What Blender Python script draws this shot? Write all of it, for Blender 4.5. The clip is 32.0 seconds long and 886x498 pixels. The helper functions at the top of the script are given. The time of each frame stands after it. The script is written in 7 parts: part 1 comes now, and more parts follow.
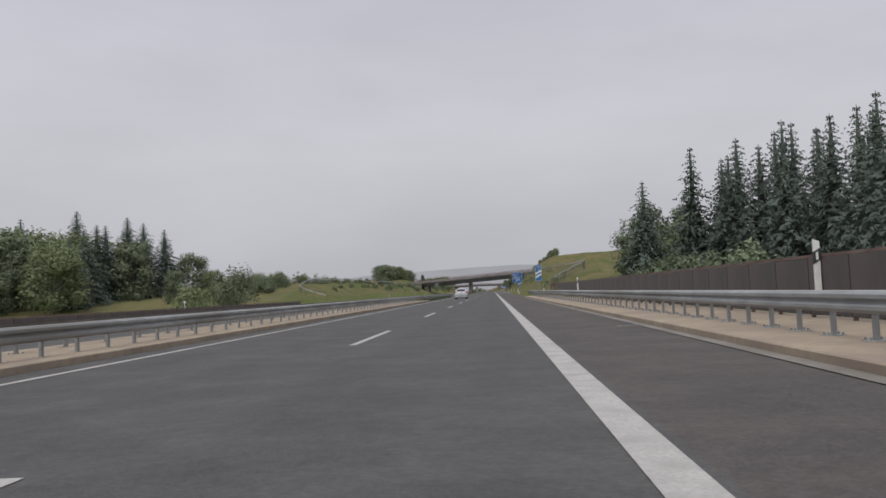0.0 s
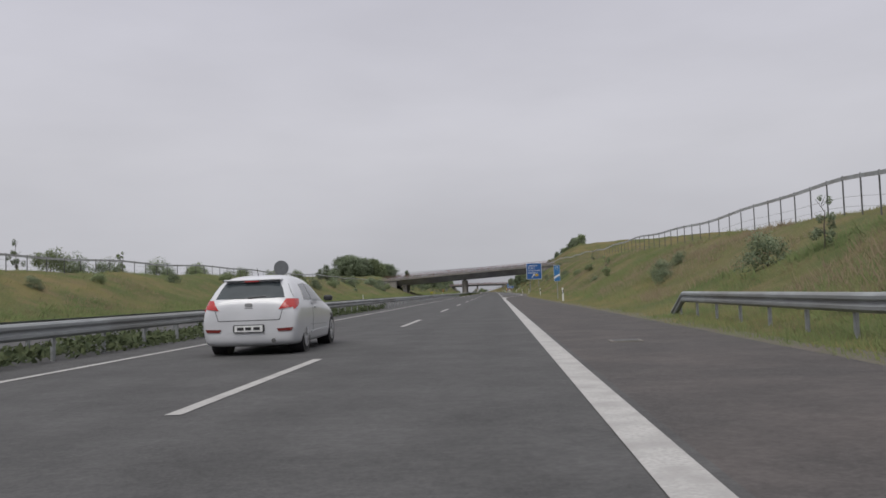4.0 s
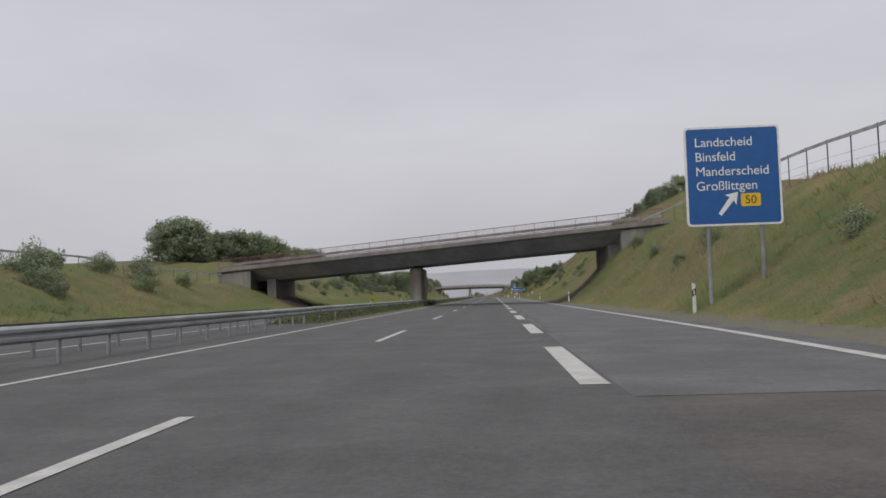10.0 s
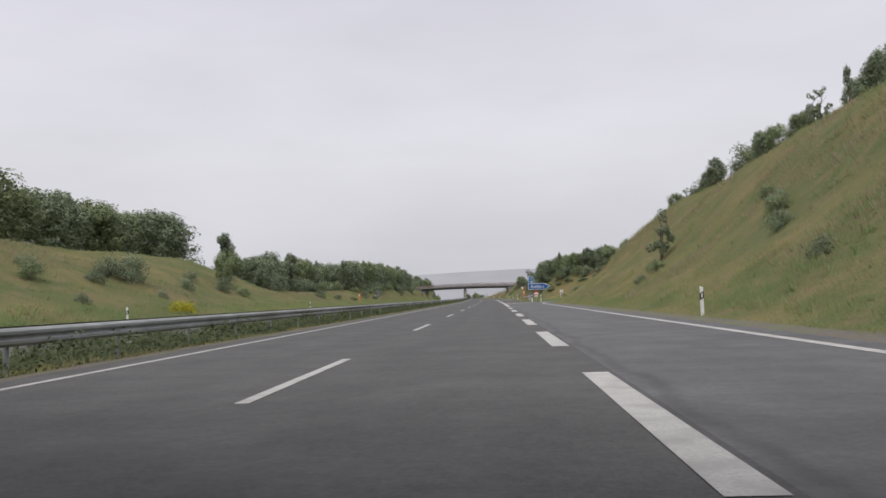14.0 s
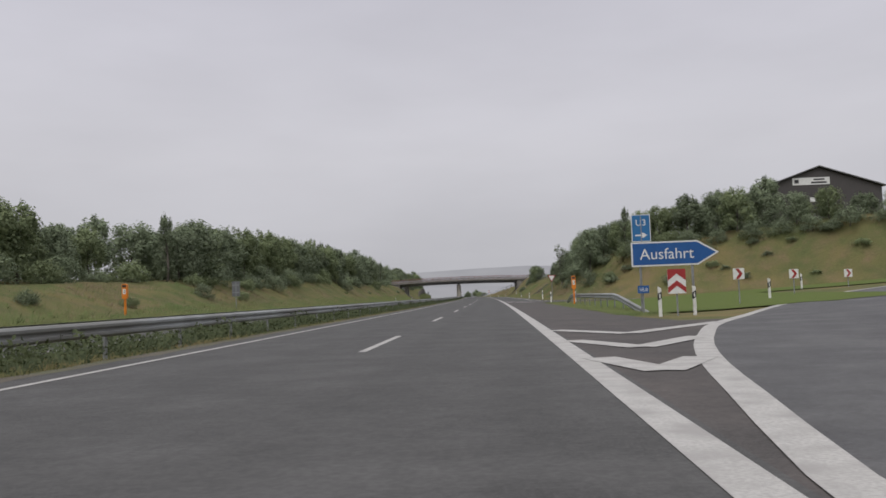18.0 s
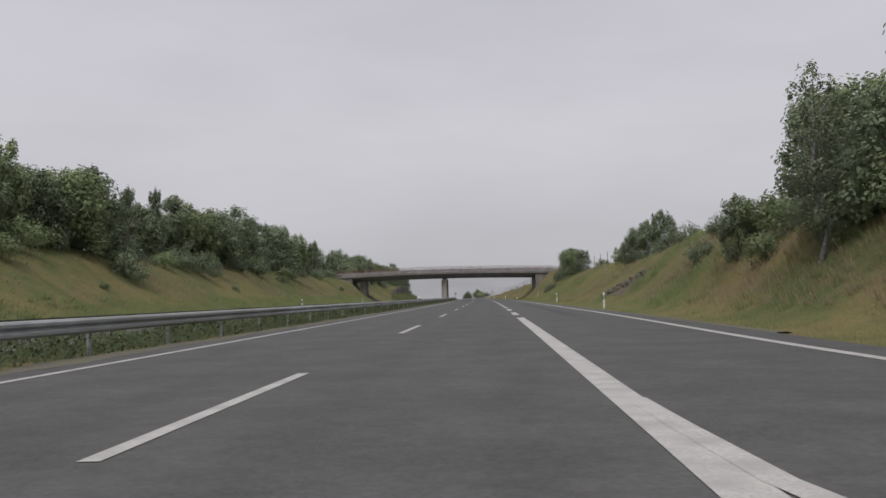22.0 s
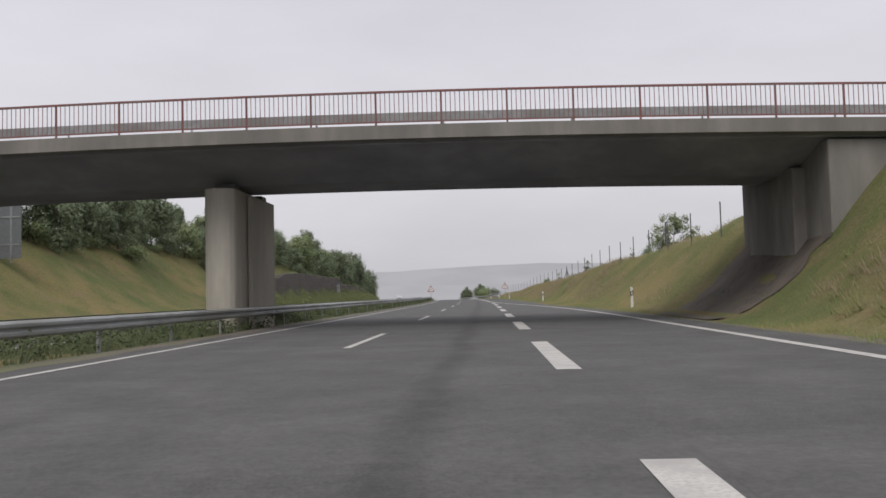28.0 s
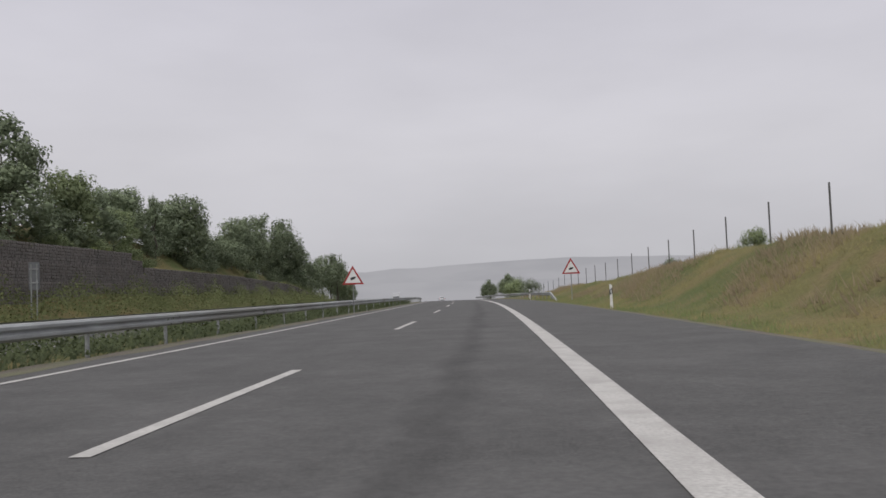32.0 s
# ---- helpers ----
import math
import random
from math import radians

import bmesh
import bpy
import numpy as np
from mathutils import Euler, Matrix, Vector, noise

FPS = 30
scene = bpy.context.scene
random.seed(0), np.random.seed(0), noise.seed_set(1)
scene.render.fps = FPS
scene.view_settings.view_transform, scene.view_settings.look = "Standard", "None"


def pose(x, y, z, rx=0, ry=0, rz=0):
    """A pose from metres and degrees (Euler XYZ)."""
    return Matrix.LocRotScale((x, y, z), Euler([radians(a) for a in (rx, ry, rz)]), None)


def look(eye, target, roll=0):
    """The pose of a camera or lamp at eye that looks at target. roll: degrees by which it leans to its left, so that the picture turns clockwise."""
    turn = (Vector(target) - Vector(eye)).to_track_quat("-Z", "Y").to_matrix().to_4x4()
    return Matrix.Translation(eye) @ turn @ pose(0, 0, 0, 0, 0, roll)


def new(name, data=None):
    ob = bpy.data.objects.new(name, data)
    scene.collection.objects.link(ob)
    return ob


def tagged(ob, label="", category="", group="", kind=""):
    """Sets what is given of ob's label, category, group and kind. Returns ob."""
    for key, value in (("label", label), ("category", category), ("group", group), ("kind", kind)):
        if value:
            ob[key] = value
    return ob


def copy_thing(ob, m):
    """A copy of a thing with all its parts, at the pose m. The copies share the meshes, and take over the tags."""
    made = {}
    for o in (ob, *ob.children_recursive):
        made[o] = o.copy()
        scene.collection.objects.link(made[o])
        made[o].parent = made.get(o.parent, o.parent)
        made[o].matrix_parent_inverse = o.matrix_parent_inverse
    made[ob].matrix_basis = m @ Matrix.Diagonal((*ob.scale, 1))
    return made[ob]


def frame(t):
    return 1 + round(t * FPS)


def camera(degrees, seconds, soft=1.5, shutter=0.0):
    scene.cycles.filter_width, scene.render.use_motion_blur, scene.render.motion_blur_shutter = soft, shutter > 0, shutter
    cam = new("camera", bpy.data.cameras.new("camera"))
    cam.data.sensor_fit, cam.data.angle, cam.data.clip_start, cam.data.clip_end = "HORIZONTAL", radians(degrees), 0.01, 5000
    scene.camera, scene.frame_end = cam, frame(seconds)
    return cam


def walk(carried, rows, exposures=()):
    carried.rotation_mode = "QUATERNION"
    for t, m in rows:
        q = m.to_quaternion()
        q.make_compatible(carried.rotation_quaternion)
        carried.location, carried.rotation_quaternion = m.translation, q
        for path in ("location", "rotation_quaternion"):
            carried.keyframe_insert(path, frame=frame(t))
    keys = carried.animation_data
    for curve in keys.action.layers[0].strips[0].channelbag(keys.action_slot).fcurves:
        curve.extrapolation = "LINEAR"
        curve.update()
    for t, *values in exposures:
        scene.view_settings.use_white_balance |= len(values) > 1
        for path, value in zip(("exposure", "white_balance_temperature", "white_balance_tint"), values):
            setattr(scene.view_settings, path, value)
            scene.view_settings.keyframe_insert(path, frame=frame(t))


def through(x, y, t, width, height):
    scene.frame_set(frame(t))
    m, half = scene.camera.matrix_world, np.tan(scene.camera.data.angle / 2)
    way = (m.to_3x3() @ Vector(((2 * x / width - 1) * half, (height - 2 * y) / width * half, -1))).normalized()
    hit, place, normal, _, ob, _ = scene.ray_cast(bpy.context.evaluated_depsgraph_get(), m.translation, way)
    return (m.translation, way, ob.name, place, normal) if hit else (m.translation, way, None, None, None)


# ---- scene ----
# The road: a straight, then two gentle bends to the left. s runs along the lane divider, u to the right of it.
BEND_1, BEND_2, K_1, K_2 = 430.0, 780.0, 1.0556e-04, 5.3080e-04


def road(s):
    """Place and heading of the lane divider at station s."""
    a, b, c = min(max(s - BEND_1, 0), BEND_2 - BEND_1), min(max(s - BEND_2, 0), 320), max(s - BEND_2 - 320, 0)
    h = K_1 * a + K_2 * b
    return -(K_1 * a * a / 2 + K_1 * (BEND_2 - BEND_1) * b + K_2 * b * b / 2 + math.tan(h) * c), s, h


def at(s, u, z=0.0):
    x, y, h = road(s)
    return Vector((x + u * math.cos(h), y + u * math.sin(h), z))


def on_road(s, u, z=0.0, turn=0.0):
    """A pose at a station, facing along the road."""
    p = at(s, u, z)
    return pose(p.x, p.y, p.z, 0, 0, math.degrees(road(s)[2]) + turn)


EYE = 0.972
cam = camera(55.12, 32.0, soft=1.6)
# seconds, station, offset, turn, pitch, lean
DRIVE = [
    (0.0, 0.35, 2.84, 3.24, 2.93, -2.55),
    (0.5, 12.89, 2.86, 3.24, 2.94, -2.36),
    (1.0, 25.41, 2.88, 3.21, 3.01, -2.63),
    (1.5, 37.86, 2.89, 3.20, 2.98, -2.76),
    (2.0, 50.26, 2.90, 3.15, 2.98, -2.73),
    (2.5, 62.65, 2.91, 3.18, 3.03, -2.66),
    (3.0, 75.08, 2.90, 3.33, 3.16, -2.31),
    (3.5, 87.54, 2.87, 3.35, 3.35, -2.34),
    (4.0, 99.98, 2.82, 3.46, 2.94, -2.09),
    (4.5, 112.37, 2.78, 3.36, 3.27, -1.90),
    (6.5, 162.09, 2.78, 3.25, 3.34, -1.95),
    (7.0, 174.58, 2.78, 3.37, 3.22, -2.01),
    (7.5, 187.12, 2.77, 3.35, 3.22, -1.98),
    (8.0, 199.68, 2.75, 3.34, 3.19, -1.61),
    (8.5, 212.25, 2.73, 3.31, 3.18, -1.67),
    (9.0, 224.82, 2.72, 3.32, 3.35, -1.75),
    (9.5, 237.37, 2.70, 3.37, 3.34, -1.90),
    (10.0, 249.92, 2.69, 3.34, 3.22, -1.81),
    (10.5, 262.49, 2.68, 3.38, 3.21, -1.75),
    (11.0, 275.08, 2.67, 3.42, 3.20, -1.91),
    (11.5, 287.64, 2.66, 3.37, 3.20, -1.60),
    (12.0, 300.21, 2.63, 3.54, 3.31, -1.83),
    (12.5, 312.86, 2.60, 3.39, 3.37, -2.01),
    (13.0, 325.55, 2.57, 3.45, 3.24, -1.98),
    (13.5, 338.24, 2.55, 3.43, 3.28, -1.95),
    (14.0, 350.91, 2.53, 3.40, 3.32, -1.92),
    (14.5, 363.50, 2.48, 3.32, 3.06, -2.27),
    (16.5, 413.70, 2.40, 3.32, 3.18, -1.79),
    (17.0, 426.29, 2.44, 3.42, 3.11, -1.88),
    (17.5, 438.94, 2.49, 3.49, 3.17, -2.26),
    (18.0, 451.59, 2.52, 3.55, 3.19, -2.14),
    (18.5, 464.18, 2.53, 3.53, 3.14, -2.47),
    (19.0, 476.71, 2.53, 3.47, 2.93, -1.91),
    (19.5, 489.16, 2.53, 3.35, 3.41, -2.33),
    (20.0, 501.63, 2.54, 3.27, 3.22, -2.19),
    (20.5, 514.21, 2.58, 3.19, 3.60, -2.67),
    (21.0, 526.84, 2.60, 3.22, 3.43, -2.44),
    (21.5, 539.44, 2.57, 3.29, 3.34, -1.92),
    (22.0, 552.03, 2.52, 3.32, 3.22, -1.26),
    (22.5, 564.63, 2.51, 3.28, 3.19, -1.41),
    (23.0, 577.24, 2.52, 3.16, 3.15, -1.51),
    (23.5, 589.83, 2.53, 3.06, 3.08, -1.27),
    (24.0, 602.41, 2.54, 3.07, 3.06, -1.64),
    (24.5, 614.96, 2.55, 3.05, 3.19, -1.23),
    (26.5, 665.16, 2.61, 2.76, 3.09, -1.68),
    (27.0, 677.85, 2.67, 2.81, 3.08, -1.90),
    (27.5, 690.42, 2.70, 2.80, 2.85, -1.62),
    (28.0, 702.94, 2.72, 2.93, 3.11, -1.49),
    (28.5, 715.47, 2.71, 2.97, 3.09, -1.67),
    (29.0, 728.07, 2.72, 3.04, 2.98, -1.65),
    (29.5, 740.71, 2.72, 3.19, 3.18, -1.85),
    (30.0, 753.37, 2.71, 3.34, 3.16, -1.68),
    (30.5, 766.01, 2.70, 3.44, 3.07, -1.55),
    (31.0, 778.61, 2.72, 3.50, 3.15, -1.64),
    (31.5, 791.23, 2.72, 3.46, 3.09, -1.62),
    (32.0, 803.86, 2.72, 3.64, 2.93, -2.17),
]
rows = []
for t, s, u, turn, pitch, lean in DRIVE:
    p = at(s, u, EYE)
    heading = math.degrees(road(s)[2]) + turn
    rows.append((t, pose(p.x, p.y, p.z, 0, 0, heading) @ pose(0, 0, 0, 90 + pitch, 0, 0) @ pose(0, 0, 0, 0, 0, lean)))
EXPOSURES = [(0, 0.0, 6500, 10.00), (12, 0.05, 6533, 10.20), (12.7, 0.22, 6544, 10.40), (13.0, 0.45, 6555, 10.40), (13.3, 0.48, 6555, 10.40), (14, 0.34, 6555, 10.40), (14.6, 0.1, 6555, 10.40), (16.5, 0.05, 6555, 10.40), (24.5, 0.02, 6599, 10.40), (26.5, 0.08, 6610, 10.40), (27.5, 0.16, 6621, 10.40), (28, 0.30, 6637, 10.40), (28.5, 0.38, 6654, 10.40), (29, 0.36, 6665, 10.40), (29.6, 0.12, 6621, 10.40), (32, 0.1, 6610, 10.40)]
walk(cam, rows, EXPOSURES)

from mathutils.bvhtree import BVHTree

# ---- world and light: an even overcast sky ----
world = bpy.data.worlds.new("overcast_sky")
scene.world = world
world.use_nodes = True
wn, wl = world.node_tree.nodes, world.node_tree.links
wn.clear()
SUN_UP, SUN_ROUND = radians(58), radians(200)
sky = wn.new("ShaderNodeTexSky")
sky.sky_type, sky.sun_disc, sky.sun_elevation, sky.sun_rotation = "NISHITA", False, SUN_UP, SUN_ROUND
sky.air_density, sky.dust_density = 1.0, 4.0
coord = wn.new("ShaderNodeTexCoord")
split = wn.new("ShaderNodeSeparateXYZ")
wl.new(coord.outputs["Generated"], split.inputs[0])
grade = wn.new("ShaderNodeValToRGB")
for i, (p, c) in enumerate(((0.0, (0.44, 0.445, 0.475)), (0.06, (0.485, 0.487, 0.523)), (0.16, (0.562, 0.56, 0.602)),
                            (0.34, (0.53, 0.528, 0.588)), (1.0, (1.02, 1.03, 1.07)))):
    e = grade.color_ramp.elements[i] if i < 2 else grade.color_ramp.elements.new(p)
    e.position, e.color = p, (*c, 1)
wl.new(split.outputs[2], grade.inputs[0])
puff = wn.new("ShaderNodeTexNoise")
squash = wn.new("ShaderNodeMapping")
squash.inputs["Scale"].default_value = (1.0, 1.0, 3.2)
wl.new(coord.outputs["Generated"], squash.inputs[0])
wl.new(squash.outputs[0], puff.inputs["Vector"])
puff.inputs["Scale"].default_value, puff.inputs["Detail"].default_value = 2.6, 5.0
span = wn.new("ShaderNodeMapRange")
span.inputs["From Min"].default_value, span.inputs["From Max"].default_value = 0.3, 0.7
span.inputs["To Min"].default_value, span.inputs["To Max"].default_value = 0.93, 1.06
wl.new(puff.outputs["Fac"], span.inputs[0])
cloud = wn.new("ShaderNodeVectorMath")
cloud.operation = "SCALE"
wl.new(grade.outputs[0], cloud.inputs[0])
wl.new(span.outputs[0], cloud.inputs["Scale"])
low = wn.new("ShaderNodeBackground")
wl.new(cloud.outputs[0], low.inputs[0])
low.inputs[1].default_value = 1.08
clear = wn.new("ShaderNodeBackground")
wl.new(sky.outputs[0], clear.inputs[0])
clear.inputs[1].default_value = 0.05
both = wn.new("ShaderNodeMixShader")
both.inputs[0].default_value = 0.06
wout = wn.new("ShaderNodeOutputWorld")
wl.new(low.outputs[0], both.inputs[1])
wl.new(clear.outputs[0], both.inputs[2])
wl.new(both.outputs[0], wout.inputs[0])
sun = new("sun", bpy.data.lights.new("sun", "SUN"))
sun.data.energy, sun.data.angle, sun.data.color = 1.5, radians(35), (1.0, 0.97, 0.93)
sun.matrix_world = look((0, 0, 60), (60 * math.cos(SUN_UP) * math.sin(SUN_ROUND) * -1, 60 * math.cos(SUN_UP) * math.cos(SUN_ROUND) * -1, 60 - 60 * math.sin(SUN_UP)))


# ---- materials ----
def material(name, base, second=None, scale=3.0, rough=0.8, metal=0.0, bump=0.0, bump_scale=40.0, third=None, third_scale=0.25,
             stretch=(1, 1, 1), spread=0.0, clear=0.0, lo=0.35, hi=0.65, spec=0.5, through=0.0):
    """A surface in two tones at one scale and a third at a larger one, with fine relief."""
    m = bpy.data.materials.new(name)
    m.use_nodes = True
    n, l = m.node_tree.nodes, m.node_tree.links
    b = n["Principled BSDF"]
    b.inputs["Roughness"].default_value, b.inputs["Metallic"].default_value = rough, metal
    b.inputs["Specular IOR Level"].default_value = spec
    if clear:
        b.inputs["Coat Weight"].default_value = clear
    tc, mp = n.new("ShaderNodeTexCoord"), n.new("ShaderNodeMapping")
    l.new(tc.outputs["Object"], mp.inputs[0])
    mp.inputs["Scale"].default_value = stretch

    def noise_fac(sc, detail, a, z):
        t, r = n.new("ShaderNodeTexNoise"), n.new("ShaderNodeMapRange")
        t.inputs["Scale"].default_value, t.inputs["Detail"].default_value = sc, detail
        r.inputs["From Min"].default_value, r.inputs["From Max"].default_value = a, z
        l.new(mp.outputs[0], t.inputs["Vector"])
        l.new(t.outputs["Fac"], r.inputs[0])
        return r.outputs[0]

    def blend(fac, a, c):
        x = n.new("ShaderNodeMix")
        x.data_type = "RGBA"
        for sock, v in ((x.inputs[0], fac), (x.inputs[6], a), (x.inputs[7], c)):
            if hasattr(v, "is_output"):
                l.new(v, sock)
            elif isinstance(v, tuple):
                sock.default_value = (*v, 1)
            else:
                sock.default_value = v
        return x.outputs[2]

    col = blend(noise_fac(scale, 6, lo, hi), base, second or tuple(c * 0.8 for c in base))
    if third:
        col = blend(noise_fac(third_scale, 4, 0.42, 0.66), col, third)
    if spread:
        info, hsv, mr = n.new("ShaderNodeObjectInfo"), n.new("ShaderNodeHueSaturation"), n.new("ShaderNodeMapRange")
        l.new(info.outputs["Random"], mr.inputs[0])
        mr.inputs["To Min"].default_value, mr.inputs["To Max"].default_value = 1 - spread, 1 + spread
        l.new(mr.outputs[0], hsv.inputs["Value"])
        l.new(col, hsv.inputs["Color"])
        col = hsv.outputs[0]
    l.new(col, b.inputs["Base Color"])
    if bump:
        t, bp = n.new("ShaderNodeTexNoise"), n.new("ShaderNodeBump")
        t.inputs["Scale"].default_value, t.inputs["Detail"].default_value = bump_scale, 5
        l.new(mp.outputs[0], t.inputs["Vector"])
        l.new(t.outputs["Fac"], bp.inputs["Height"])
        bp.inputs["Strength"].default_value, bp.inputs["Distance"].default_value = bump, 0.02
        l.new(bp.outputs[0], b.inputs["Normal"])
    if through:
        tr, ad = n.new("ShaderNodeBsdfTranslucent"), n.new("ShaderNodeMixShader")
        l.new(col, tr.inputs[0])
        ad.inputs[0].default_value = through
        out = n["Material Output"]
        l.new(b.outputs[0], ad.inputs[1])
        l.new(tr.outputs[0], ad.inputs[2])
        l.new(ad.outputs[0], out.inputs[0])
    return m


# dark worn tracks along the lanes: offset, half-width, first and last station, strength
TRACKS = ((2.2, 0.36, 690, 905, 0.31), (6.25, 0.62, 582, 655, 0.36), (4.15, 0.16, 262, 425, 0.30), (1.0, 0.55, -150, 690, 0.10), (2.75, 0.5, -150, 690, 0.08), (-1.1, 0.5, -150, 1300, 0.09), (-2.7, 0.5, -150, 1300, 0.09))


def road_surface(name, base, second, third, rough=0.85):
    """Asphalt: chippings, blotches of wear and dark tracks where wheels and tar have run; lane holds offset and station."""
    m = material(name, base, second, 46.0, rough, bump=0.16, bump_scale=120.0, third=third, third_scale=0.45, lo=0.30, hi=0.70, spec=0.3)
    n, l = m.node_tree.nodes, m.node_tree.links
    b = n["Principled BSDF"]
    col = b.inputs["Base Color"].links[0].from_socket
    lane, parts = n.new("ShaderNodeUVMap"), n.new("ShaderNodeSeparateXYZ")
    lane.uv_map = "lane"
    l.new(lane.outputs[0], parts.inputs[0])

    def ramp(value, a, z, lo=0.0, hi=1.0):
        r = n.new("ShaderNodeMapRange")
        r.interpolation_type = "SMOOTHSTEP"
        for k, v in (("From Min", a), ("From Max", z), ("To Min", lo), ("To Max", hi)):
            r.inputs[k].default_value = v
        l.new(value, r.inputs[0])
        return r.outputs[0]

    def calc(kind, a, c):
        x = n.new("ShaderNodeMath")
        x.operation = kind
        for sock, v in zip(x.inputs, (a, c)):
            if isinstance(v, (int, float)):
                sock.default_value = v
            else:
                l.new(v, sock)
        return x.outputs[0]

    def blotch(scale, lo, hi, a, z):
        t = n.new("ShaderNodeTexNoise")
        t.inputs["Scale"].default_value, t.inputs["Detail"].default_value = scale, 6
        tc = n.new("ShaderNodeTexCoord")
        l.new(tc.outputs["Object"], t.inputs["Vector"])
        return ramp(t.outputs["Fac"], lo, hi, a, z)

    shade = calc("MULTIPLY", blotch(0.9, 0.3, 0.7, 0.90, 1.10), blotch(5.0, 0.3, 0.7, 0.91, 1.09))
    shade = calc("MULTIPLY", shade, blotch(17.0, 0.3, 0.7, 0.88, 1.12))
    ragged_edge = blotch(0.35, 0.3, 0.7, -0.14, 0.14)
    for u, half, s0, s1, k in TRACKS:
        d = calc("ABSOLUTE", calc("ADD", calc("ADD", parts.outputs[0], -u), ragged_edge), 0)
        f = calc("MULTIPLY", ramp(d, 0.1 * half, half, 1.0, 0.0), calc("MULTIPLY", ramp(parts.outputs[1], s0, s0 + 14, 0, 1), ramp(parts.outputs[1], s1 - 14, s1, 1, 0)))
        f = calc("MULTIPLY", f, blotch(1.7, 0.25, 0.65, 0.55 * k, k))
        shade = calc("MULTIPLY", shade, calc("SUBTRACT", 1.0, f))
    hsv = n.new("ShaderNodeHueSaturation")
    l.new(col, hsv.inputs["Color"])
    l.new(shade, hsv.inputs["Value"])
    l.new(hsv.outputs[0], b.inputs["Base Color"])
    return m


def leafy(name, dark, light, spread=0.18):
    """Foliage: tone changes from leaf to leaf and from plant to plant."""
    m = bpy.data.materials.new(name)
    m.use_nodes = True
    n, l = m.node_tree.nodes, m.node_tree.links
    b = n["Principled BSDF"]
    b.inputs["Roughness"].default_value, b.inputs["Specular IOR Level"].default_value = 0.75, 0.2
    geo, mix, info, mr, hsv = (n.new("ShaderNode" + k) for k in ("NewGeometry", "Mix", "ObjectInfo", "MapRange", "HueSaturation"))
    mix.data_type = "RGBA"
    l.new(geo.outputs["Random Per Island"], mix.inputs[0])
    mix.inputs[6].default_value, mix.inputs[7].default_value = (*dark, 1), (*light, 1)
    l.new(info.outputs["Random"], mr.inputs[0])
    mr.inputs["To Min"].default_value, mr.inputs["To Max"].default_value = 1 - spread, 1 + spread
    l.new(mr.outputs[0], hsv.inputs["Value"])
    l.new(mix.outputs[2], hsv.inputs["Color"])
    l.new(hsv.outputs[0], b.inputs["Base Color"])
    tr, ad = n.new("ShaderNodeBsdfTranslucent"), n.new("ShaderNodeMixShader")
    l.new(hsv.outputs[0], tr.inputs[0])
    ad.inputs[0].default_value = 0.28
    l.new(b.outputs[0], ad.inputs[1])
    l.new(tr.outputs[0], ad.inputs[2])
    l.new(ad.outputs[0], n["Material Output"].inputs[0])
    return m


def meadow(name, green, straw, dry, through=0.0, tone=1.0):
    """Rough grass: green and straw drifts, brownish seed heads and a fine grain, on bumpy ground."""
    m = bpy.data.materials.new(name)
    m.use_nodes = True
    n, l = m.node_tree.nodes, m.node_tree.links
    b = n["Principled BSDF"]
    b.inputs["Roughness"].default_value, b.inputs["Specular IOR Level"].default_value = 0.95, 0.1
    tc = n.new("ShaderNodeTexCoord")

    def fac(scale, lo, hi, a=0.0, z=1.0, detail=5):
        t, r = n.new("ShaderNodeTexNoise"), n.new("ShaderNodeMapRange")
        t.inputs["Scale"].default_value, t.inputs["Detail"].default_value = scale, detail
        for k, v in (("From Min", lo), ("From Max", hi), ("To Min", a), ("To Max", z)):
            r.inputs[k].default_value = v
        l.new(tc.outputs["Object"], t.inputs["Vector"])
        l.new(t.outputs["Fac"], r.inputs[0])
        return r.outputs[0]

    def mixed(f, a, c):
        x = n.new("ShaderNodeMix")
        x.data_type = "RGBA"
        l.new(f, x.inputs[0])
        for sock, v in ((x.inputs[6], a), (x.inputs[7], c)):
            if isinstance(v, tuple):
                sock.default_value = (*(q * tone for q in v), 1)
            else:
                l.new(v, sock)
        return x.outputs[2]

    col = mixed(fac(0.13, 0.38, 0.64), green, straw)
    col = mixed(fac(0.7, 0.46, 0.72, 0.0, 0.75), col, dry)
    col = mixed(fac(0.42, 0.46, 0.66, 0.0, 0.6), col, tuple(q * k for q, k in zip(green, (0.72, 0.86, 0.8))))
    hsv = n.new("ShaderNodeHueSaturation")
    l.new(fac(11.0, 0.3, 0.7, 0.78, 1.2, 7), hsv.inputs["Value"])
    l.new(col, hsv.inputs["Color"])
    l.new(hsv.outputs[0], b.inputs["Base Color"])
    if through:
        tr, ad = n.new("ShaderNodeBsdfTranslucent"), n.new("ShaderNodeMixShader")
        l.new(hsv.outputs[0], tr.inputs[0])
        ad.inputs[0].default_value = through
        l.new(b.outputs[0], ad.inputs[1])
        l.new(tr.outputs[0], ad.inputs[2])
        l.new(ad.outputs[0], n["Material Output"].inputs[0])
    else:
        t, bp = n.new("ShaderNodeTexNoise"), n.new("ShaderNodeBump")
        t.inputs["Scale"].default_value, t.inputs["Detail"].default_value = 4.0, 8
        l.new(tc.outputs["Object"], t.inputs["Vector"])
        l.new(t.outputs["Fac"], bp.inputs["Height"])
        bp.inputs["Strength"].default_value, bp.inputs["Distance"].default_value = 0.7, 0.06
        l.new(bp.outputs[0], b.inputs["Normal"])
    return m


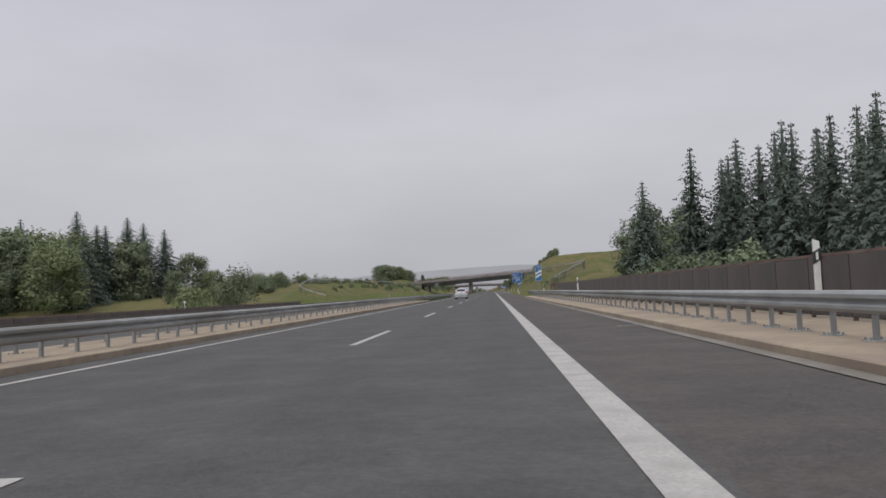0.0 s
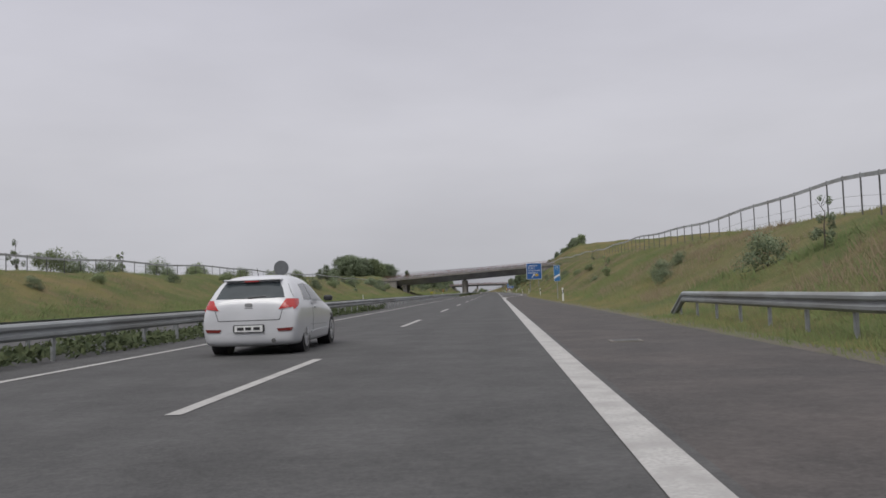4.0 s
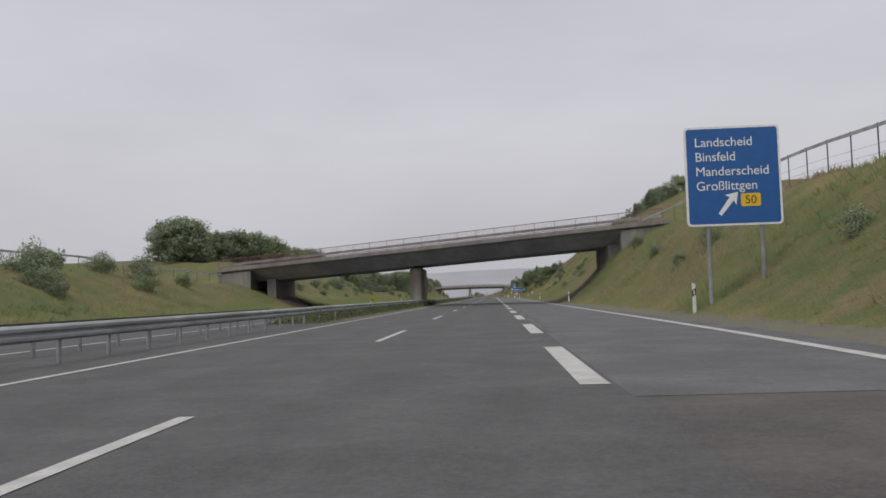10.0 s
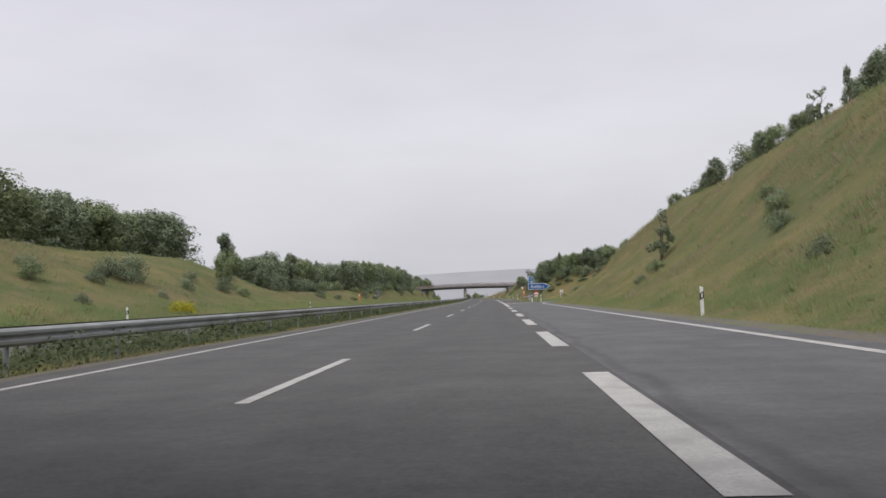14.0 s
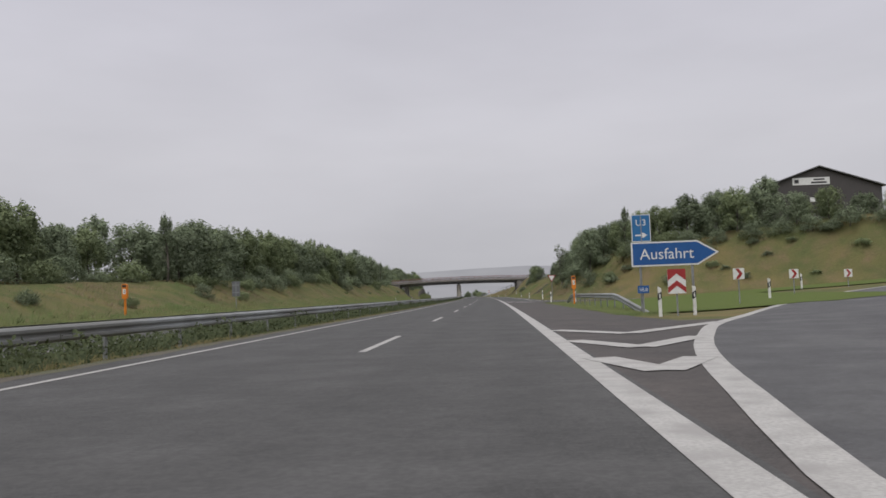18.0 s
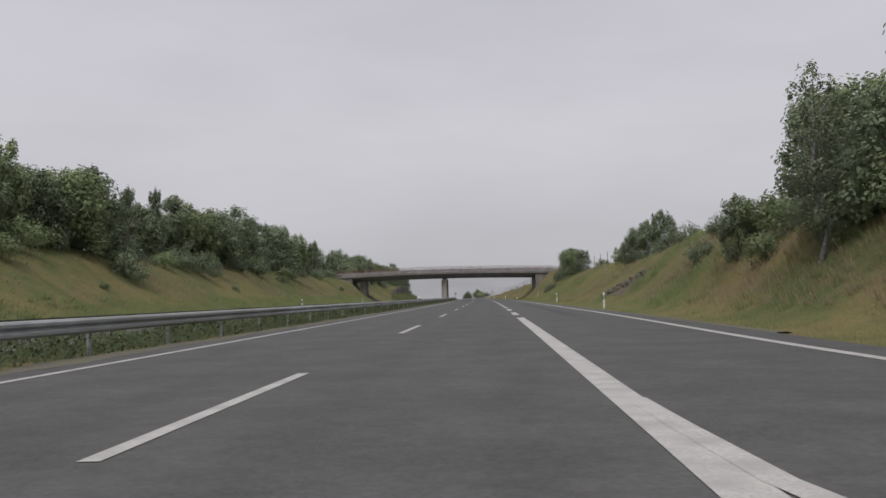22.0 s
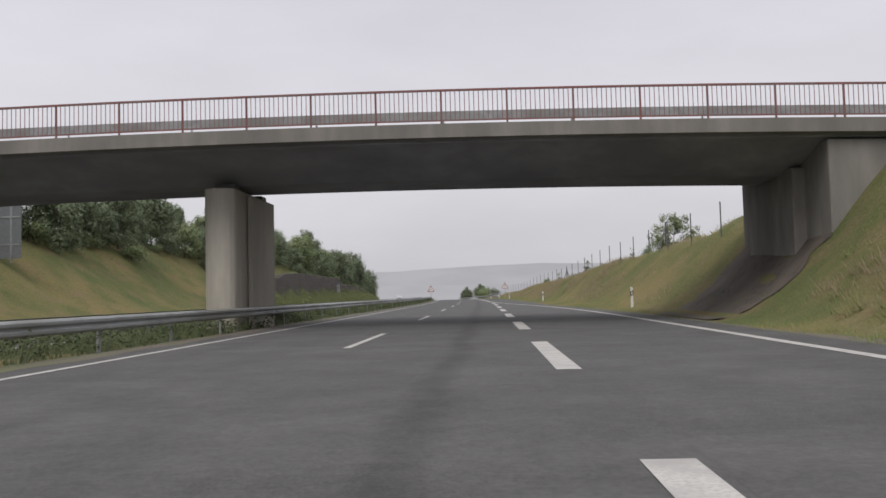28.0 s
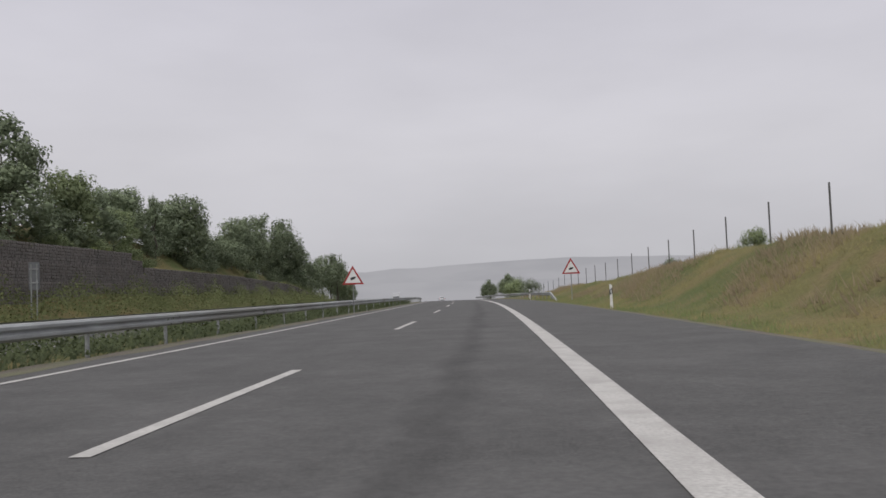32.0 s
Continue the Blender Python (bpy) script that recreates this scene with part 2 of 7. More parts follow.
def plain(name, base, rough=0.5, metal=0.0, spec=0.5):
    return material(name, base, tuple(c * 0.88 for c in base), 6.0, rough, metal, spec=spec)


ASPHALT = road_surface("worn_asphalt", (0.084, 0.0825, 0.0825), (0.049, 0.048, 0.048), (0.074, 0.0725, 0.0725))
ASPHALT_BROWN = road_surface("brownish_shoulder_asphalt", (0.083, 0.075, 0.073), (0.047, 0.043, 0.042), (0.078, 0.068, 0.065))
ASPHALT_NEW = road_surface("smooth_grey_asphalt", (0.084, 0.083, 0.086), (0.062, 0.061, 0.064), (0.090, 0.089, 0.091), 0.72)
TAR = material("dark_tar_joint", (0.062, 0.060, 0.062), (0.043, 0.041, 0.042), 42.0, 0.86, bump=0.12, bump_scale=140.0, spec=0.3)
PAINT = material("white_road_paint", (0.43, 0.42, 0.405), (0.30, 0.29, 0.28), 34.0, 0.75, bump=0.3, bump_scale=90.0, third=(0.30, 0.29, 0.28), third_scale=2.2, lo=0.38, hi=0.74)
PAINT_OLD = material("scraped_old_road_paint", (0.17, 0.167, 0.163), (0.10, 0.098, 0.096), 24.0, 0.8, bump=0.3, third=(0.10, 0.097, 0.094), third_scale=2.6)
KERB = material("grey_kerb_concrete", (0.21, 0.19, 0.175), (0.16, 0.145, 0.13), 9.0, 0.9, bump=0.4, third=(0.13, 0.12, 0.10), third_scale=0.6)
CAP = material("sandy_bridge_cap_concrete", (0.33, 0.27, 0.20), (0.27, 0.22, 0.165), 4.0, 0.9, bump=0.4, third=(0.24, 0.19, 0.15), third_scale=0.5)
CONCRETE = material("weathered_bridge_concrete", (0.235, 0.22, 0.20), (0.18, 0.17, 0.155), 2.2, 0.9, bump=0.35, bump_scale=18.0,
                    third=(0.145, 0.137, 0.127), third_scale=0.5, stretch=(1, 1, 0.3))
# Lightened copy of the bridge concrete; skylight on the pier is in its colour.
PIER = material("skylit_pier_concrete", (0.46, 0.43, 0.37), (0.38, 0.355, 0.31), 2.2, 0.9, bump=0.35, bump_scale=18.0, third=(0.32, 0.30, 0.26), third_scale=0.5, stretch=(1, 1, 0.3))
# Deck concrete raised in colour to offset the deep shade on its underside.
SOFFIT = material("lightened_deck_concrete", (0.36, 0.36, 0.385), (0.29, 0.29, 0.31), 1.2, 0.9, bump=0.3, bump_scale=14.0, third=(0.25, 0.25, 0.27), third_scale=0.35, stretch=(1, 1, 0.4))
STEEL = material("dull_galvanised_steel", (0.33, 0.345, 0.35), (0.25, 0.26, 0.265), 5.0, 0.62, 0.35, third=(0.20, 0.20, 0.19), third_scale=0.7, stretch=(1, 0.3, 1))
STEEL_DARK = material("dark_steel_post", (0.12, 0.12, 0.118), (0.085, 0.085, 0.083), 8.0, 0.7, 0.2)
RAIL_RED = material("faded_red_railing_paint", (0.24, 0.095, 0.085), (0.18, 0.075, 0.07), 9.0, 0.7, third=(0.17, 0.11, 0.10), third_scale=1.0)
RAIL_RUST = material("rusty_brown_railing", (0.14, 0.085, 0.07), (0.10, 0.065, 0.055), 7.0, 0.8, third=(0.17, 0.13, 0.11), third_scale=1.2)
PANEL = material("dark_brown_parapet_panel", (0.082, 0.070, 0.070), (0.062, 0.053, 0.053), 3.0, 0.75, third=(0.10, 0.082, 0.078), third_scale=0.5, stretch=(1, 1, 0.5))
SCREEN = material("pale_mesh_screen_band", (0.42, 0.43, 0.44), (0.34, 0.35, 0.36), 5.0, 0.7, third=(0.28, 0.28, 0.27), third_scale=1.0)
WHITE = plain("white_plastic", (0.72, 0.72, 0.70), 0.5)
BLACK = plain("black_plastic", (0.03, 0.03, 0.032), 0.5)
SIGN_BLUE = material("blue_sign_sheeting", (0.020, 0.098, 0.30), (0.018, 0.088, 0.27), 3.0, 0.45, spec=0.4)
SIGN_BLUE_PALE = material("faded_blue_sign_sheeting", (0.028, 0.155, 0.36), (0.024, 0.135, 0.32), 3.0, 0.5, spec=0.4)
SIGN_WHITE = plain("white_sign_sheeting", (0.72, 0.73, 0.72), 0.45)
SIGN_YELLOW = plain("yellow_sign_sheeting", (0.70, 0.45, 0.02), 0.45)
SIGN_RED = plain("red_sign_sheeting", (0.34, 0.030, 0.032), 0.5)
SIGN_BACK = plain("grey_sign_back", (0.16, 0.17, 0.18), 0.6, 0.3)
ORANGE = plain("orange_plastic", (0.72, 0.22, 0.02), 0.45)
# Blue raised in these tones to mute the greens the way haze does.
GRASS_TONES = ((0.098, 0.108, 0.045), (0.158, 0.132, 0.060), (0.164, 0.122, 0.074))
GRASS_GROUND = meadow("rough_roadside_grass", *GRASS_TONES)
GRIT = material("brown_gritty_road_edge", (0.125, 0.108, 0.088), (0.085, 0.073, 0.060), 14.0, 0.95, bump=0.6, bump_scale=30.0, third=(0.10, 0.105, 0.055), third_scale=0.7)
EARTH = material("dark_bare_earth", (0.088, 0.072, 0.060), (0.058, 0.048, 0.041), 4.0, 0.95, bump=0.9, bump_scale=9.0, third=(0.102, 0.082, 0.066), third_scale=0.8)
LAWN = material("mown_bright_grass", (0.100, 0.128, 0.034), (0.080, 0.108, 0.030), 5.0, 0.95, bump=0.5, bump_scale=14.0, spec=0.1)
GABION = material("grey_brown_wall_stone", (0.142, 0.130, 0.122), (0.112, 0.104, 0.098), 3.0, 0.9, bump=0.5, bump_scale=10.0, third=(0.152, 0.133, 0.122), third_scale=0.3, spread=0.10)
GABION_DARK = material("dark_outcrop_stone", (0.085, 0.075, 0.070), (0.050, 0.045, 0.043), 5.0, 0.95, bump=0.8, bump_scale=9.0, third=(0.11, 0.095, 0.08), third_scale=1.2, spread=0.2)
BARK = material("rough_bark", (0.10, 0.085, 0.07), (0.065, 0.055, 0.047), 9.0, 0.95, bump=0.6, bump_scale=20.0, stretch=(1, 1, 0.3))
BARK_BIRCH = material("pale_birch_bark", (0.24, 0.235, 0.22), (0.09, 0.085, 0.08), 6.0, 0.85, stretch=(1, 1, 2.0))
# Leaf tones lifted past real foliage to stand in for haze and self-shading.
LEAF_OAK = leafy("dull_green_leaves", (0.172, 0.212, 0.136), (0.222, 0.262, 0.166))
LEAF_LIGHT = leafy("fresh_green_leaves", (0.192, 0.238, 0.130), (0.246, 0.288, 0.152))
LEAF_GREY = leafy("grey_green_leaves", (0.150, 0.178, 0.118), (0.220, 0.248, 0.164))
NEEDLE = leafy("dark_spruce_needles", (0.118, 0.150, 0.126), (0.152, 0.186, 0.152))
# Blades 1.3 times brighter in colour, making up for light lost on them.
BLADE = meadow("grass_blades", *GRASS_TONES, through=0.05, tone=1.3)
BLADE_GREEN = meadow("green_grass_blades", (0.088, 0.112, 0.044), (0.118, 0.126, 0.052), (0.126, 0.114, 0.062), through=0.05, tone=1.3)
# Median weeds darkened in colour for the shade below the guard rail.
WEED = leafy("green_weeds", (0.066, 0.086, 0.044), (0.104, 0.124, 0.060), 0.0)
WEED_FRESH = leafy("fresh_green_weeds", (0.104, 0.126, 0.056), (0.150, 0.166, 0.072), 0.0)
SEED = leafy("ripe_grass_heads", (0.175, 0.138, 0.086), (0.235, 0.190, 0.118), 0.0)
BLOOM = leafy("yellow_blossom", (0.34, 0.32, 0.03), (0.52, 0.48, 0.05), 0.0)
CAR_WHITE = material("white_car_paint", (0.56, 0.57, 0.59), (0.52, 0.53, 0.55), 2.0, 0.3, clear=0.6)
CAR_GLASS = plain("dark_car_glass", (0.045, 0.055, 0.06), 0.10, 0.0, 0.5)
TYRE = plain("tyre_rubber", (0.022, 0.022, 0.023), 0.85)
RIM = plain("silver_wheel_trim", (0.42, 0.42, 0.43), 0.4, 0.5)
LAMP_DARK = plain("dark_red_reflector", (0.16, 0.025, 0.022), 0.25, 0.0, 0.5)
LAMP_RED = plain("red_lamp_glass", (0.42, 0.022, 0.018), 0.15, 0.0, 0.7)
DARK_CLAD = material("dark_brown_cladding", (0.075, 0.07, 0.07), (0.058, 0.054, 0.054), 4.0, 0.8, stretch=(3, 1, 0.2))
ROOFING = plain("grey_roof_sheet", (0.12, 0.12, 0.125), 0.6)


# ---- the slip roads climb as they leave the motorway ----
def rise(s, u):
    w = np.clip((np.asarray(s, float) - 466) / 8, 0, 1) * np.clip((530 - np.asarray(s, float)) / 8, 0, 1)
    return 0.046 * np.clip(np.asarray(u, float) - 10.5, 0, 70) * w


def surface_z(s, u):
    return road_z(s) + float(rise(s, u))


# ---- small builders ----
def mesh_ob(name, verts, faces, mat, parent=None, smooth=False):
    me = bpy.data.meshes.new(name)
    me.from_pydata([tuple(v) for v in verts], [], faces)
    me.materials.append(mat)
    if smooth:
        me.shade_smooth()
    ob = new(name, me)
    if parent:
        ob.parent = parent
    return ob


def part(name, bm, mat, parent=None, label="", smooth=False):
    """Link a bmesh as one mesh object under a thing or a part."""
    me = bpy.data.meshes.new(name)
    bmesh.ops.recalc_face_normals(bm, faces=bm.faces)
    bm.to_mesh(me)
    bm.free()
    me.materials.append(mat)
    if smooth:
        me.shade_smooth()
    ob = new(name, me)
    if parent:
        ob.parent = parent
    if label:
        tagged(ob, label)
    return ob


def same(name, me, parent, m):
    """Another piece on a mesh that is there already."""
    ob = new(name, me)
    ob.parent = parent
    ob.matrix_basis = m
    return ob


def thing(name, m, label, category, group="", kind=""):
    ob = new(name)
    ob.empty_display_size = 0.2
    ob.matrix_basis = m
    return tagged(ob, label, category, group, kind)


def block(bm, x0, x1, y0, y1, z0, z1, bevel=0.0):
    """A box between two corners, its edges rounded a little."""
    g = bmesh.ops.create_cube(bm, size=1.0, matrix=Matrix.Translation(((x0 + x1) / 2, (y0 + y1) / 2, (z0 + z1) / 2)) @ Matrix.Diagonal((x1 - x0, y1 - y0, z1 - z0, 1)))
    if bevel:
        edges = {e for v in g["verts"] for e in v.link_edges}
        bmesh.ops.bevel(bm, geom=list(edges), offset=bevel, segments=1, affect="EDGES")
    return bm


def rod(bm, a, b, r, seg=8, r2=None):
    a, b = Vector(a), Vector(b)
    d = b - a
    m = Matrix.Translation((a + b) / 2) @ d.to_track_quat("Z", "Y").to_matrix().to_4x4()
    bmesh.ops.create_cone(bm, cap_ends=True, segments=seg, radius1=r, radius2=r if r2 is None else r2, depth=d.length, matrix=m)
    return bm


def plate(bm, outline, y0, y1):
    """An upright plate with this outline in x and z, between two depths."""
    n = len(outline)
    f = [bm.verts.new((x, y0, z)) for x, z in outline]
    b = [bm.verts.new((x, y1, z)) for x, z in outline]
    bm.faces.new(f)
    bm.faces.new(b[::-1])
    for i in range(n):
        bm.faces.new((f[i], b[i], b[(i + 1) % n], f[(i + 1) % n]))
    return bm


def strip(name, path, half, mat, parent=None, lift=0.006, closed_sides=True):
    """A flat band along (s, u) points, half as wide as given, laid on the road."""
    vs, fs = [], []
    pts = [(s, u) for s, u in path]
    for i, (s, u) in enumerate(pts):
        a, b = pts[max(i - 1, 0)], pts[min(i + 1, len(pts) - 1)]
        ds, du = b[0] - a[0], b[1] - a[1]
        k = math.hypot(ds, du)
        ns, nu = -du / k, ds / k
        for side in (-1, 1):
            vs.append(at(s + ns * half * side, u + nu * half * side, surface_z(s + ns * half * side, u + nu * half * side) + lift))
    for i in range(len(pts) - 1):
        fs.append((2 * i, 2 * i + 1, 2 * i + 3, 2 * i + 2))
    return mesh_ob(name, vs, fs, mat, parent)


def band(name, left, right, mat, parent=None, lift=0.0, step=None):
    """A surface between two edges, each a list of (s, u)."""
    vs, fs = [], []
    for (s0, u0), (s1, u1) in zip(left, right):
        vs += [at(s0, u0, surface_z(s0, u0) + lift), at(s1, u1, surface_z(s1, u1) + lift)]
    for i in range(len(left) - 1):
        fs.append((2 * i, 2 * i + 1, 2 * i + 3, 2 * i + 2))
    return mesh_ob(name, vs, fs, mat, parent)


def line(s0, s1, u, step=8.0):
    n = max(int(math.ceil((s1 - s0) / step)), 1)
    return [(s0 + (s1 - s0) * i / n, u) for i in range(n + 1)]


def curve(points, step=1.5):
    """A smooth line through (s, u) points."""
    out = []
    p = [points[0], *points, points[-1]]
    for i in range(1, len(p) - 2):
        a, b, c, d = (Vector(q) for q in p[i - 1:i + 3])
        n = max(int((c - b).length / step), 1)
        for k in range(n):
            t = k / n
            v = 0.5 * (2 * b + (c - a) * t + (2 * a - 5 * b + 4 * c - d) * t * t + (3 * b - a - 3 * c + d) * t ** 3)
            out.append((v.x, v.y))
    out.append(tuple(points[-1]))
    return out


def profile(bm, section, path, cap=True):
    """Sweep a section of (across, up) points along (s, u, z) places."""
    rings = []
    for s, u, z in path:
        rings.append([bm.verts.new(at(s, u + a, z + b)) for a, b in section])
    n = len(section)
    for r, q in zip(rings, rings[1:]):
        for i in range(n):
            bm.faces.new((r[i], r[(i + 1) % n], q[(i + 1) % n], q[i]))
    if cap:
        bm.faces.new(rings[0][::-1])
        bm.faces.new(rings[-1])
    return bm


# ---- the lie of the land ----
def road_z(s):
    """The road falls away behind the last bend."""
    d = max(s - 840.0, 0.0)
    return -min(d * d / 26000.0, 0.03 * d)


# station, foot of the bank, its crest, the crest's height
RIGHT = np.array([(-400, 9.6, 14, -6), (84, 9.6, 14, -6), (92, 9.5, 13, -1.0), (97, 8.4, 13, 1.4), (105, 8.2, 15.5, 2.7), (135, 8.3, 18.3, 3.6), (235, 9.4, 18.6, 5.2),
                  (285, 9.6, 19, 6.2), (322, 9.6, 19.5, 7.0), (334, 10.2, 17.5, 6.6), (346, 10.2, 18.0, 6.8), (366, 9.8, 30, 14.6), (420, 9.8, 31, 15.0),
                  (445, 9.9, 30, 13.5), (456, 9.9, 26, 12), (464, 10.8, 24, 8.8), (470, 12.5, 25, 6.2), (476, 16.6, 29, 4.4), (481, 31, 45, 3), (486, 72, 92, 8), (522, 72, 92, 8), (531, 40, 58, 8), (537, 29, 46, 8), (545, 17.5, 32, 7.3), (551, 14.5, 24, 6.6), (557, 12.4, 20, 6.0), (562, 11.4, 18.6, 5.8), (580, 10.4, 16.6, 5.1),
                  (600, 10.2, 16.6, 4.8), (632, 9.9, 18, 4.3), (690, 9.7, 17.5, 4.3), (716, 9.7, 17.5, 5.2), (726, 10.2, 16.5, 5.7), (738, 10.2, 16.5, 5.6), (750, 9.4, 14.2, 3.7), (787, 9.3, 13.5, 2.9),
                  (813, 9.0, 13.2, 2.5), (850, 8.6, 13, 1.9), (890, 8.5, 13, 1.1), (930, 8.5, 13, 0.3), (1000, 8.5, 15, -0.6), (1500, 9, 15, -2), (9000, 9, 15, -2)], float)
LEFT = np.array([(-400, 19.6, 24, -6), (84, 19.6, 24, -6), (95, 19.4, 24, 0.2), (125, 19.3, 26, 1.7), (150, 19.2, 28.5, 3.2), (170, 19.2, 29.5, 3.7), (300, 19.3, 30, 4.0),
                 (345, 19.5, 29, 3.4), (358, 19.5, 30, 3.6), (372, 19.4, 38, 7.2), (438, 19.4, 40, 7.2), (462, 19.6, 40, 7.4), (474, 20, 36, 4.0), (490, 20, 30, 2.6), (540, 20, 30, 3.6),
                 (600, 20, 30, 5.2), (690, 20, 30.5, 5.6), (722, 20, 27, 5.0), (736, 20, 27, 4.9), (745, 20, 30, 5.6), (770, 20, 31, 6.8), (800, 20, 30, 6.8), (840, 19.5, 29, 6.8), (905, 19.5, 27, 6.0), (950, 19.5, 27, 2.6), (1000, 19.5, 27, 0.6),
                 (1500, 20, 27, -2), (9000, 20, 27, -2)], float)


# the stone wall in the far bank: stations and heights of its top
WALL_S, WALL_Z = (786, 794, 807, 811, 818, 862, 866, 890, 920, 944), (0.9, 3.4, 3.6, 4.2, 4.45, 4.55, 3.6, 3.5, 3.0, 1.4)


def bank(d, foot, crest, top):
    """Height of a bank at a distance from the divider: a hollow foot, an even slope, a rounded crest."""
    k = np.clip((d - foot) / np.maximum(crest - foot, 0.1), 0, None)
    rise = np.where(k < 1, k - 0.06 * np.sin(2 * np.pi * np.clip(k, 0, 1)), 1.0)
    return top * rise + np.clip(k - 1, 0, 3) * np.abs(top) * 0.06


def ground_z(s, u):
    """Height of the land at stations and offsets (arrays or numbers)."""
    s, u = np.asarray(s, float), np.asarray(u, float)
    r = [np.interp(s, RIGHT[:, 0], RIGHT[:, i]) for i in (1, 2, 3)]
    l = [np.interp(s, LEFT[:, 0], LEFT[:, i]) for i in (1, 2, 3)]
    z = np.where(u > 0, bank(u, *r), bank(-u, *l))
    fall = np.clip((s - 840.0), 0, None)
    z = z - np.minimum(fall * fall / 26000.0, 0.03 * fall)
    held = (s > 785) & (s < 944) & (-u > 22.2)
    z = np.where(held, np.maximum(z, np.interp(s, WALL_S, WALL_Z) - 0.1), z)
    z = z + np.where(u > 0, rise(s, u), 0)
    rough = 0.10 * np.sin(s * 0.31 + u * 0.9) + 0.08 * np.sin(s * 0.83 - u * 0.5 + 1.3) + 0.12 * np.sin(s * 0.11 + u * 0.27)
    off = np.where(u > 0, u - r[0], -u - l[0])
    z = z + rough * np.clip(off / 3, 0, 1)
    under = np.clip((97.5 - s) / 2.0, 0, 1) * np.where((u < 9.4) & (u > -19.4), 1, 0)
    z = z + 0.075 * np.clip((off + 0.9) / 0.5, 0, 1)
    return z - 0.045 - 2.0 * under - np.clip((np.abs(u) - 90) / 600, 0, 1) * 6


def gz(s, u):
    return float(ground_z(s, u))


def ground_sheet():
    ss = np.concatenate([[-3500, -1200, -500, -200, -100, -50], np.arange(-30, 960, 2.5), np.arange(960, 1300, 10), [1300, 1400, 1600, 2000, 2600, 3400, 4600]])
    us = np.concatenate([[-3500, -1500, -700, -350, -200, -120, -80, -60, -50], np.arange(-44, -18, 1.3), [-17.5, -13, -8, -4, 0, 3, 5.5, 7.2], np.arange(7.8, 36, 0.9),
                         np.arange(37, 66, 2.5), [70, 80, 120, 200, 350, 700, 1500, 3500]])
    S, U = np.meshgrid(ss, us, indexing="ij")
    Z = ground_z(S, U)
    vs = [at(float(a), float(b), float(c)) for a, b, c in zip(S.ravel(), U.ravel(), Z.ravel())]
    n = len(us)
    fs = [(i * n + j, i * n + j + 1, i * n + n + j + 1, i * n + n + j) for i in range(len(ss) - 1) for j in range(n - 1)]
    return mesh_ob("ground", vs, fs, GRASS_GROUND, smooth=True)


ground = tagged(ground_sheet(), "rough grassy ground with cut banks along the motorway", "ground", kind="structure")

# ---- carriageways ----
# the outer edge line of the exit lane, the slip roads and the joining lane
EXIT_LINE = curve([(195, 3.76), (204, 3.92), (212, 4.2), (218, 4.5), (226, 5.3), (235, 6.15), (245, 6.95), (256, 7.55), (268, 7.9), (282, 8.0)], 2) + line(288, 440, 8.0) + \
    curve([(446, 8.02), (453, 8.2), (460, 8.8), (466, 9.9), (471, 11.8), (476, 15), (480.5, 19.5), (484.5, 25.5), (487.5, 33), (489.5, 45), (490, 70)], 1.5)
RAMP_LEFT = curve([(449.5, 3.86), (453.5, 3.98), (456, 4.2), (459.5, 4.74), (462.5, 5.22), (466, 5.92), (470, 6.95), (474.5, 8.35), (482, 11.7), (489, 15.6), (496, 20.5), (502, 27), (506, 36), (508, 48), (509, 70)], 1.5)
JOIN_LEFT = curve([(521, 70), (522, 48), (525, 32), (530, 22), (536, 15.4), (540, 11.6), (542.6, 9.6), (544.4, 8.4), (546.2, 7.15), (549, 6.0), (552, 5.0), (554.5, 4.3), (556.5, 3.95), (560, 3.8)], 1.5)
JOIN_LINE = curve([(527.5, 70), (528.5, 48), (531.5, 33), (536.5, 23), (542, 16.2), (547.2, 11.7), (550, 10.2), (554, 9.0), (559, 8.15), (564, 7.8), (571, 7.75), (583, 7.9), (600, 8.0)], 1.5) + line(606, 738, 7.92) + \
    curve([(744, 7.85), (752, 7.55), (763, 6.85), (773, 6.0), (784, 5.0), (792, 4.35), (800, 3.9), (806, 3.75)], 2)

main = mesh_ob("road", [at(s, u, road_z(s)) for s in np.concatenate([[-400, -200], np.arange(-60, 1300, 5.0), [1400, 1700]]) for u in (-4.55, 0, 3.95)],
               [(3 * i + j, 3 * i + j + 1, 3 * i + j + 4, 3 * i + j + 3) for i in range(275) for j in (0, 1)], ASPHALT)
tagged(main, "worn grey two-lane motorway carriageway with white lane lines", "road", kind="structure")
far_side = mesh_ob("road_opposite", [at(s, u, road_z(s) - 0.004) for s in np.concatenate([[-400, -200], np.arange(-60, 1300, 5.0), [1400, 1700]]) for u in (-18.2, -7.75)],
                   [(2 * i, 2 * i + 1, 2 * i + 3, 2 * i + 2) for i in range(275)], ASPHALT)
tagged(far_side, "grey asphalt carriageway for oncoming traffic beyond the median", "road", kind="structure")

shoulder_a = band("hard_shoulder", line(-120, 216, 3.95, 4), line(-120, 216, 7.55, 4), ASPHALT_BROWN, lift=-0.008)
tagged(shoulder_a, "brownish worn asphalt hard shoulder", "road", kind="structure")
n_exit = [p for p in EXIT_LINE if p[0] <= 440]
shoulder_b = band("hard_shoulder", [(s, 3.95) for s, u in n_exit if 214 <= s < 262], [(s, max(u + 1.2, 7.55)) for s, u in n_exit if 214 <= s < 262], ASPHALT_BROWN, lift=-0.004)
tagged(shoulder_b, "brownish asphalt widening into an exit lane", "road", kind="structure")
